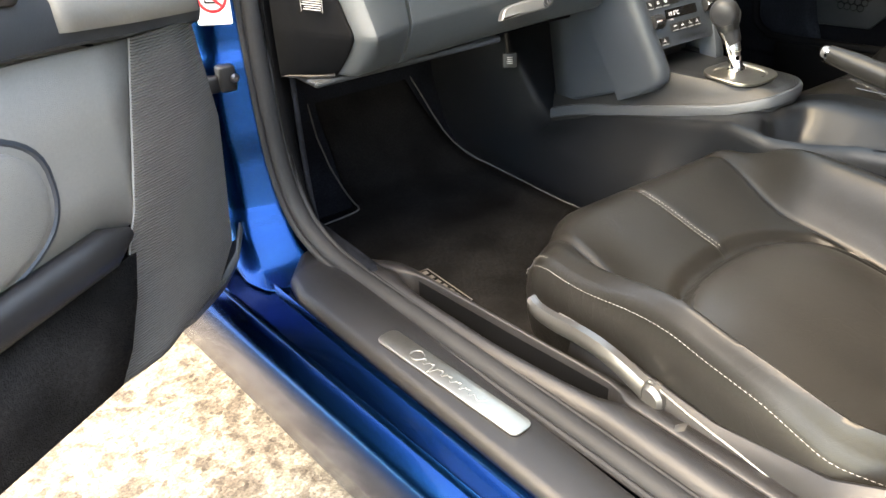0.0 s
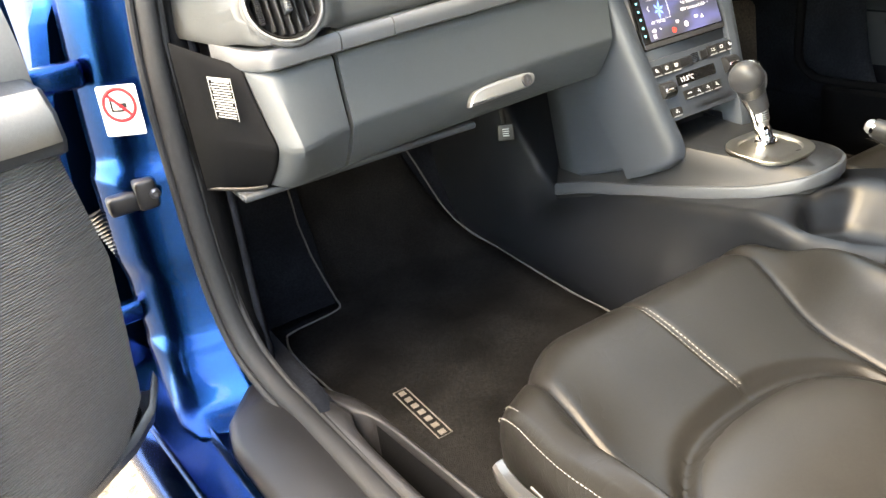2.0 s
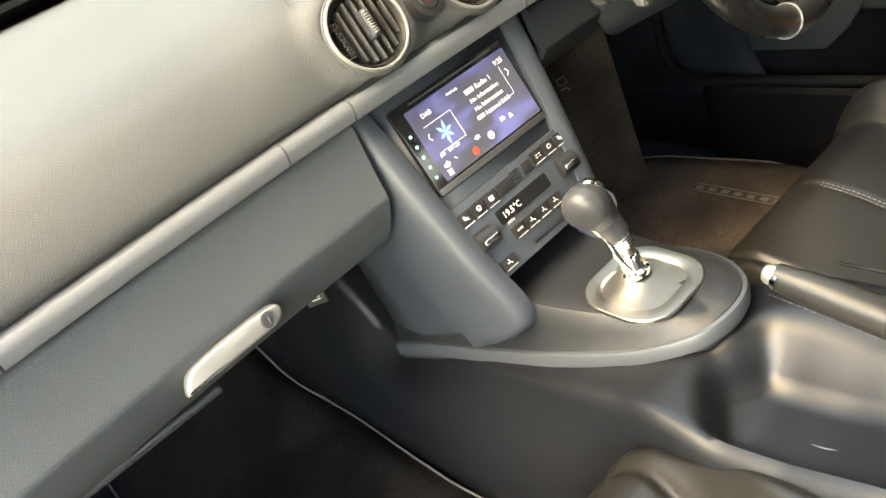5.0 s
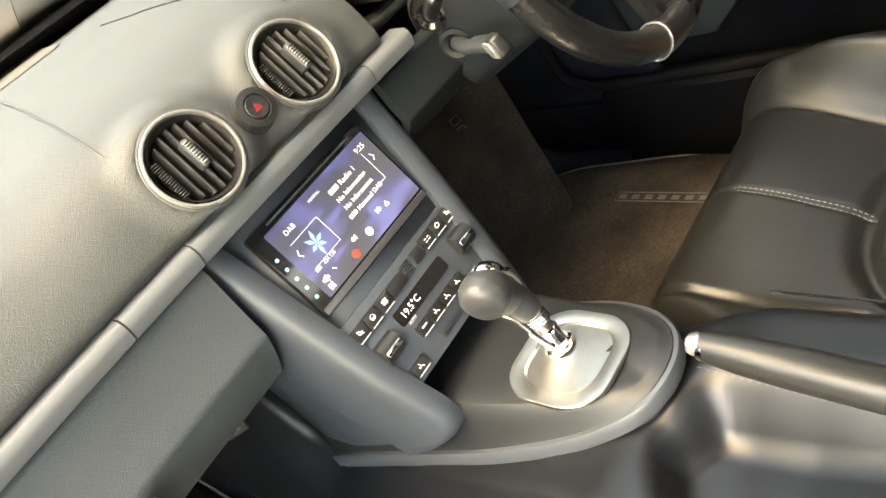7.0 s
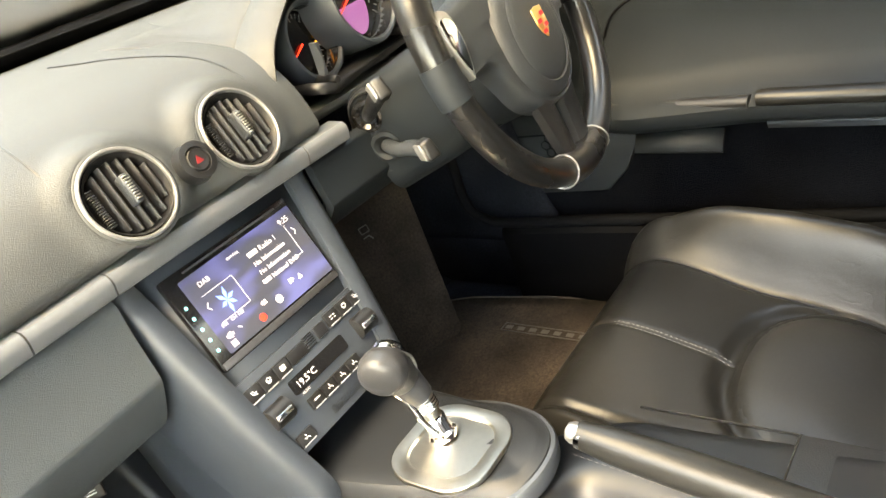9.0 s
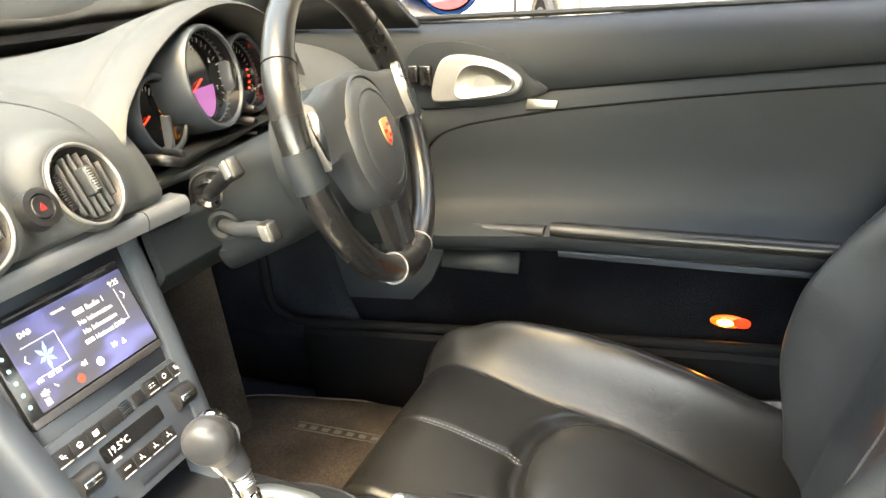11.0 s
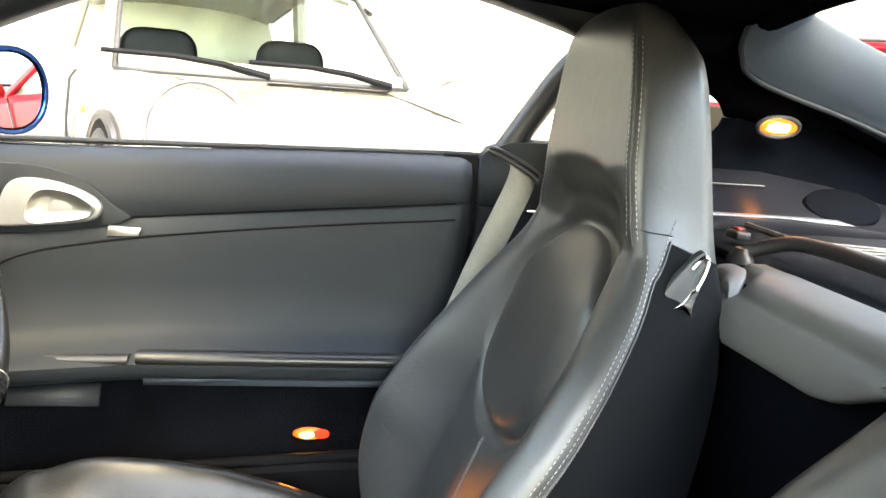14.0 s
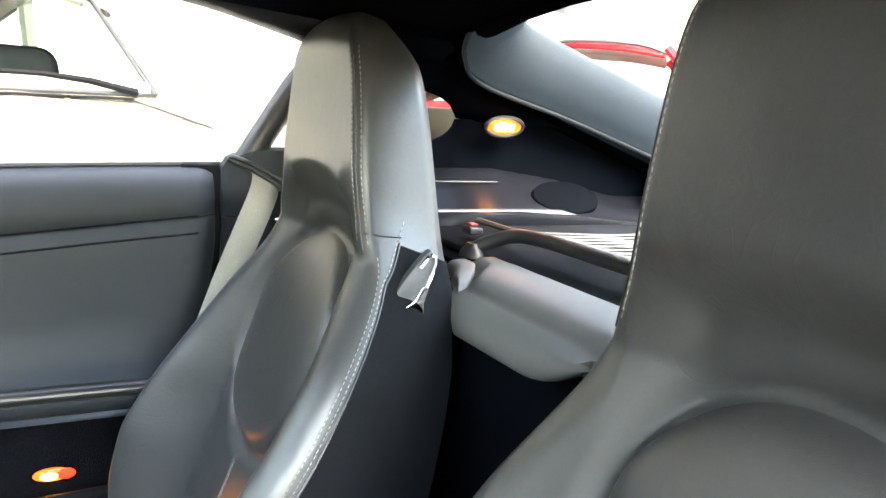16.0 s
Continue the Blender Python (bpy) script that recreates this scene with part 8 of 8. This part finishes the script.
# net rail behind the seats
rail_ = thing("luggage_rail", "black bowed luggage rail with cargo net", "luggage rail", at=(0, -0.15, 0.98))
half = [(0.310, -0.164, 0.966), (0.299, -0.180, 0.978), (0.268, -0.204, 0.993), (0.225, -0.218, 0.996), (0.15, -0.222, 0.996)]
path = curve(half + [(0.0, -0.222, 0.996)] + [(-x, y, z) for x, y, z in half[::-1]], 8)
part("bar", tube(path, 0.0095, 12), PLASTIC_BLACK, rail_, "black bar")
for s in (-1, 1):
    part("foot", loft([[(s * 0.308 + w * math.cos(a), -0.166 + w * 0.7 * math.sin(a), z) for a in [2 * math.pi * k / 20 for k in range(20)]] for w, z in ((0.022, 0.960), (0.019, 0.968), (0.013, 0.973), (0.010, 0.978))], True, True), PLASTIC_BLACK, rail_, "black foot")
    clip = part("net_clip", rbox((0.030, 0.022, 0.012), (s * 0.418, -0.225, 0.976), 0.003), PLASTIC_BLACK, rail_, "black net buckle")
    part("clip_button", rbox((0.016, 0.012, 0.004), (s * 0.420, -0.226, 0.984), 0.001), DULL_RED, clip, "faded red button")
bm = bmesh.new()
for k in range(30):
    x = -0.42 + 0.0235 * k
    pts = [(x + 0.0235 * 2 * (j / 5), -0.236 - 0.32 * j / 5, 0.991 - 0.004 * math.sin(math.pi * j / 5)) for j in range(6)]
    tube(pts, 0.0022, 5, bm=bm)
    tube([(2 * x + 0.047 - p[0], p[1], p[2]) for p in pts], 0.0022, 5, bm=bm)
for y, z in ((-0.236, 0.990), (-0.556, 0.991)):
    tube([(-0.42, y, z), (0.42, y, z)], 0.0045, 6, bm=bm)
part("net", bm, NET, rail_, "dark grey knotted cargo net")

# seat belts
belt = thing("seat_belt", "beige webbing seat belt running from the pillar slot", "seat belt", at=(0.66, 0.05, 1.03))
path = [Vector(p) for p in ((0.690, 0.020, 1.030), (0.680, 0.022, 1.000), (0.676, 0.050, 0.930), (0.672, 0.083, 0.850), (0.660, 0.125, 0.740), (0.645, 0.165, 0.62), (0.630, 0.19, 0.50), (0.625, 0.19, 0.42))]
bm = loft([[p + Vector((0.004, 0.021, 0.009)), p, p + Vector((-0.004, -0.021, -0.009))] for p in curve(path, 5)])
part("webbing", bm, WEB, belt, "beige webbing", thick=0.0015)
bm = tube(curve([(0.706, 0.072, 1.047), (0.692, 0.046, 1.036), (0.678, 0.006, 1.014), (0.673, -0.004, 1.004), (0.676, -0.006, 1.016), (0.688, 0.036, 1.040), (0.703, 0.068, 1.052)], 4, True), 0.0045, 8, True)
part("anchor", rbox((0.012, 0.030, 0.055), (0.598, 0.280, 0.425), 0.004), WEB, belt, "beige anchor strap")
part("slot_frame", bm, PLASTIC_BLACK, belt, "black belt slot")

# warning sticker on the hinge pillar
stick = thing("warning_sticker", "white airbag warning sticker with red prohibition circle on blue pillar", "sticker", at=(-0.818, 1.066, 0.805))
smx = Matrix.Translation((-0.8105, 1.0745, 0.800)) @ pose(0, 0, 0, 86, 0, -35)
part("paper", moved(prism(rounded(0.050, 0.062, 0.003, 3), 0.0006), smx), WHITE_PRINT, stick, "white paper")
part("red_ring", moved(tube([(0.0195 * math.cos(2 * math.pi * k / 36), 0.007 + 0.0195 * math.sin(2 * math.pi * k / 36), 0.0008) for k in range(36)], 0.0022, 6, True, flat=0.3), smx), RED_PRINT, stick, "red ring")
part("red_bar", moved(rbox((0.004, 0.038, 0.0006), (0, 0, 0), 0, 1), smx @ pose(0, 0.007, 0.001, 0, 0, 45)), RED_PRINT, stick, "red bar")
bm = rbox((0.018, 0.0022, 0.0006), (-0.002, 0.0, 0), 0, 1)
rbox((0.0022, 0.018, 0.0006), (-0.010, 0.009, 0), 0, 1, bm=bm)
rbox((0.010, 0.006, 0.0006), (0.004, 0.006, 0), 0, 1, bm=bm)
part("seat_symbol", moved(bm, smx @ Matrix.Translation((0, 0, 0.0009))), PLASTIC_BLACK, stick, "black seat symbol")
bm = rbox((0.012, 0.004, 0.0005), (-0.014, -0.024, 0.0008), 0, 1)
rbox((0.020, 0.004, 0.0005), (0.008, -0.024, 0.0008), 0, 1, bm=bm)
part("caption_bar", moved(bm, smx), GREY_PRINT, stick, "grey caption bars")


# ---- parked cars outside ----
def classic(name, label, paint, place, bonnet_up=True):
    """An old rear-engined coupe: long wings with upright round lamps, low bonnet, upright windscreen, sloping roof. Local x across, y to its rear from the nose, z up."""
    t = thing(name, label, "car", at=place.translation)

    def ring(y, w, zs, zt, crown):
        return [(-w, y, 0.25), (-w * 1.02, y, lerp(0.25, zs, 0.5)), (-w * 0.99, y, zs * 0.95), (-w * 0.90, y, zs + crown), (-w * 0.72, y, zs + crown * 0.7), (-w * 0.55, y, zt), (0, y, zt + 0.012),
                (w * 0.55, y, zt), (w * 0.72, y, zs + crown * 0.7), (w * 0.90, y, zs + crown), (w * 0.99, y, zs * 0.95), (w * 1.02, y, lerp(0.25, zs, 0.5)), (w, y, 0.25)]

    rows = [(-0.02, 0.70, 0.42, 0.42, 0.02), (0.05, 0.74, 0.60, 0.52, 0.07), (0.25, 0.78, 0.70, 0.60, 0.09), (0.6, 0.80, 0.74, 0.69, 0.075), (1.0, 0.81, 0.765, 0.755, 0.045), (1.3, 0.81, 0.78, 0.790, 0.02), (1.42, 0.81, 0.80, 0.802, 0.01),
            (2.2, 0.82, 0.88, 0.88, 0.0), (3.2, 0.85, 0.88, 0.88, 0.0), (4.0, 0.80, 0.70, 0.70, 0.0), (4.2, 0.74, 0.5, 0.5, 0.0)]
    rows = [curve([Vector((r[0], r[1], r[2])) for r in rows], 4), curve([Vector((r[3], r[4], 0)) for r in rows], 4)]
    bm = loft([ring(a.x, a.y, a.z, b.x, b.y) for a, b in zip(*rows)], caps=True)
    part("body", moved(bm, place), paint, t, "glossy painted body")
    # cabin: roof shell on slim pillars
    rl_ = [(1.42, 0.60, 0.905), (1.85, 0.55, 1.275), (2.2, 0.55, 1.31), (2.7, 0.54, 1.28), (3.4, 0.48, 1.02), (3.7, 0.45, 0.88)]
    for s in (-1, 1):
        part("pillar", moved(tube([(s * 0.70, 1.40, 0.80), (s * 0.585, 1.84, 1.26)], 0.026, 8), place), paint, t, "windscreen pillar")
        part("pillar", moved(tube([(s * 0.66, 2.75, 0.90), (s * 0.57, 2.6, 1.27)], 0.04, 8), place), paint, t, "door pillar")
        # wheel with arch
        for y in (0.78, 3.1):
            w = part("wheel", moved(lathe([(0.0001, 0.02), (0.18, 0.03), (0.20, 0.02), (0.30, 0.03), (0.32, 0.0), (0.32, -0.15)], 32), place @ pose(s * 0.80, y, 0.32, 0, 90 * s, 0)), PLASTIC_BLACK, t, "black tyre on a silver rim")
            part("rim", moved(lathe([(0.0001, 0.035), (0.06, 0.04), (0.17, 0.036), (0.19, 0.03)], 24), place @ pose(s * 0.802, y, 0.32, 0, 90 * s, 0)), SATIN, w, "silver rim")
            part("arch", moved(tube([(s * 0.815, y + 0.35 * math.cos(radians(a)), 0.32 + 0.35 * math.sin(radians(a))) for a in range(0, 181, 12)], 0.02, 8), place), PLASTIC_BLACK, t, "dark wheel arch")
        # head lamp
        hm_ = place @ pose(s * 0.675, 0.06, 0.668, 90 - 22, 0, 0)
        lamp = part("head_lamp", moved(lathe([(0.088, 0.012), (0.096, 0.018), (0.104, 0.012), (0.108, -0.03)], 40), hm_), SATIN, t, "bright lamp ring")
        part("lens", moved(lathe([(0.0001, 0.03), (0.05, 0.025), (0.09, 0.010)], 32), hm_), GLASS, lamp, "clear ribbed lens")
        part("reflector", moved(lathe([(0.0001, -0.05), (0.05, -0.035), (0.088, 0.008)], 32), hm_), PLASTIC, lamp, "bright reflector")
        part("wing_joint", moved(tube([(s * (0.655 + 0.155 * math.cos(radians(a))), 0.20 + 0.07 * math.sin(radians(a)), 0.640 + 0.165 * math.sin(radians(a))) for a in range(-10, 171, 10)], 0.006, 6), place), PLASTIC_BLACK, lamp, "dark panel joint")
        part("side_marker", moved(rbox((0.012, 0.05, 0.03), (s * 0.822, 1.18, 0.66), 0.004), place), AMBER, t, "amber side marker")
        part("mirror", moved(tube(curve([(s * 1.00, 1.46, 0.885), (s * 0.93, 1.45, 0.880), (s * 0.86, 1.43, 0.862), (s * 0.82, 1.42, 0.835), (s * 0.81, 1.42, 0.80)], 4), [0.008 + 0.030 * math.sin(math.pi * min(1.0, 0.12 + k / 24)) for k in range(17)], 12, flat=0.7), place), paint, t, "slim door mirror on its foot")
        part("front_seat", moved(rbox((0.36, 0.14, 0.58), (s * 0.34, 2.10, 0.72), 0.10, 4), place), MATTE_BLACK, t, "dark seat seen through the glass")
        # bonnet joint, door joint and black wheel well
        part("bonnet_joint", moved(tube([(s * 0.50, 0.22, 0.635), (s * 0.47, 0.6, 0.710), (s * 0.45, 1.0, 0.768), (s * 0.46, 1.28, 0.797)], 0.005, 5), place), PLASTIC_BLACK, t, "dark bonnet joint")
        part("door_joint", moved(tube([(s * 0.832, 1.52, 0.36), (s * 0.836, 1.50, 0.6), (s * 0.826, 1.47, 0.76), (s * 0.80, 1.46, 0.80)], 0.007, 5), place), PLASTIC_BLACK, t, "dark door joint")
        part("wheel_well", moved(lathe([(0.0001, 0.0), (0.34, 0.0), (0.355, -0.02)], 32), place @ pose(s * 0.826, 0.78, 0.32, 0, 90 * s, 0)), MATTE_BLACK, t, "black wheel well")
        # side window line and wiper
        part("gutter", moved(tube(curve([(s * 0.60, 1.70, 1.17), (s * 0.585, 2.0, 1.275), (s * 0.58, 2.5, 1.27), (s * 0.56, 3.0, 1.15)], 6), 0.012, 6), place), PLASTIC_BLACK, t, "dark gutter")
        wp = part("wiper", moved(tube([(s * 0.30 + 0.25, 1.345, 0.822), (s * 0.30 + 0.05, 1.362, 0.862), (s * 0.30 - 0.14, 1.385, 0.880), (s * 0.30 - 0.42, 1.40, 0.882)], [0.020, 0.016, 0.013, 0.011], 6), place), MATTE_BLACK, t, "black wiper")
    c = curve([Vector(r) for r in rl_[1:]], 6)
    bm = loft([[(w.y * u, w.x, w.z - 0.05 * abs(u) ** 3) for u in (-1, -0.7, -0.3, 0, 0.3, 0.7, 1)] for w in c])
    part("roof", moved(bm, place), paint, t, "curved roof", thick=0.02)
    bm = loft([[(u * 0.68, 1.405 - 0.05 * (1 - u * u), 0.808), (u * 0.565, 1.84 - 0.04 * (1 - u * u), 1.265)] for u in (-1, -0.5, 0, 0.5, 1)])
    g = part("windscreen", moved(bm, place), CAR_GLASS, t, "green-tinted windscreen")
    g.visible_shadow = False
    part("screen_rubber", moved(tube([(u * 0.672, 1.395 - 0.05 * (1 - u * u), 0.813) for u in [-1 + 0.1 * k for k in range(21)]] + [(0.555, 1.81, 1.255), (0, 1.785, 1.27), (-0.555, 1.81, 1.255)], 0.012, 6, True), place), RUBBER, t, "black windscreen rubber")
    part("cabin_tub", moved(rbox((1.3, 1.6, 0.3), (0, 2.2, 0.72), 0.02), place), TAN, t, "tan cabin interior")
    part("rear_lining", moved(loft([[(u * 0.6, 2.95, 0.7), (u * 0.58, 3.02, 1.0), (u * 0.5, 2.95, 1.2)] for u in (-1, -0.3, 0.3, 1)]), place), TAN, t, "tan rear lining", thick=0.02)
    bm = bmesh.new()
    for k in range(2):
        rbox((0.27, 0.05, 0.012), (0.04 + 0.285 * k, 1.22, 0.796), 0.004, bm=bm)
    part("scuttle_grille", moved(bm, place), MATTE_BLACK, t, "dark scuttle grille")
    return t


# the coupes stand on low concrete slabs
for x, y, z, turn in ((1.81, -0.035, 0.295, -68), (2.33, -4.69, 0.282, -42)):
    bm = rbox((2.1, 4.5, z), (0, 2.1, -z / 2), 0.02, 2)
    structure("raised_slab", moved(bm, Matrix.Translation((x, y, z)) @ pose(0, 0, 0, 0, 0, turn)), WHITE_WALL, "low painted concrete slab")


classic("classic_coupe", "ivory white classic coupe parked nose-on with upright round lamps", CREAM_PAINT, Matrix.Translation((1.81, -0.035, 0.295)) @ pose(0, 0, 0, 0, 0, -68))
classic("red_coupe", "dark red classic coupe parked behind", RED_PAINT, Matrix.Translation((2.33, -4.69, 0.282)) @ pose(0, 0, 0, 0, 0, -42))
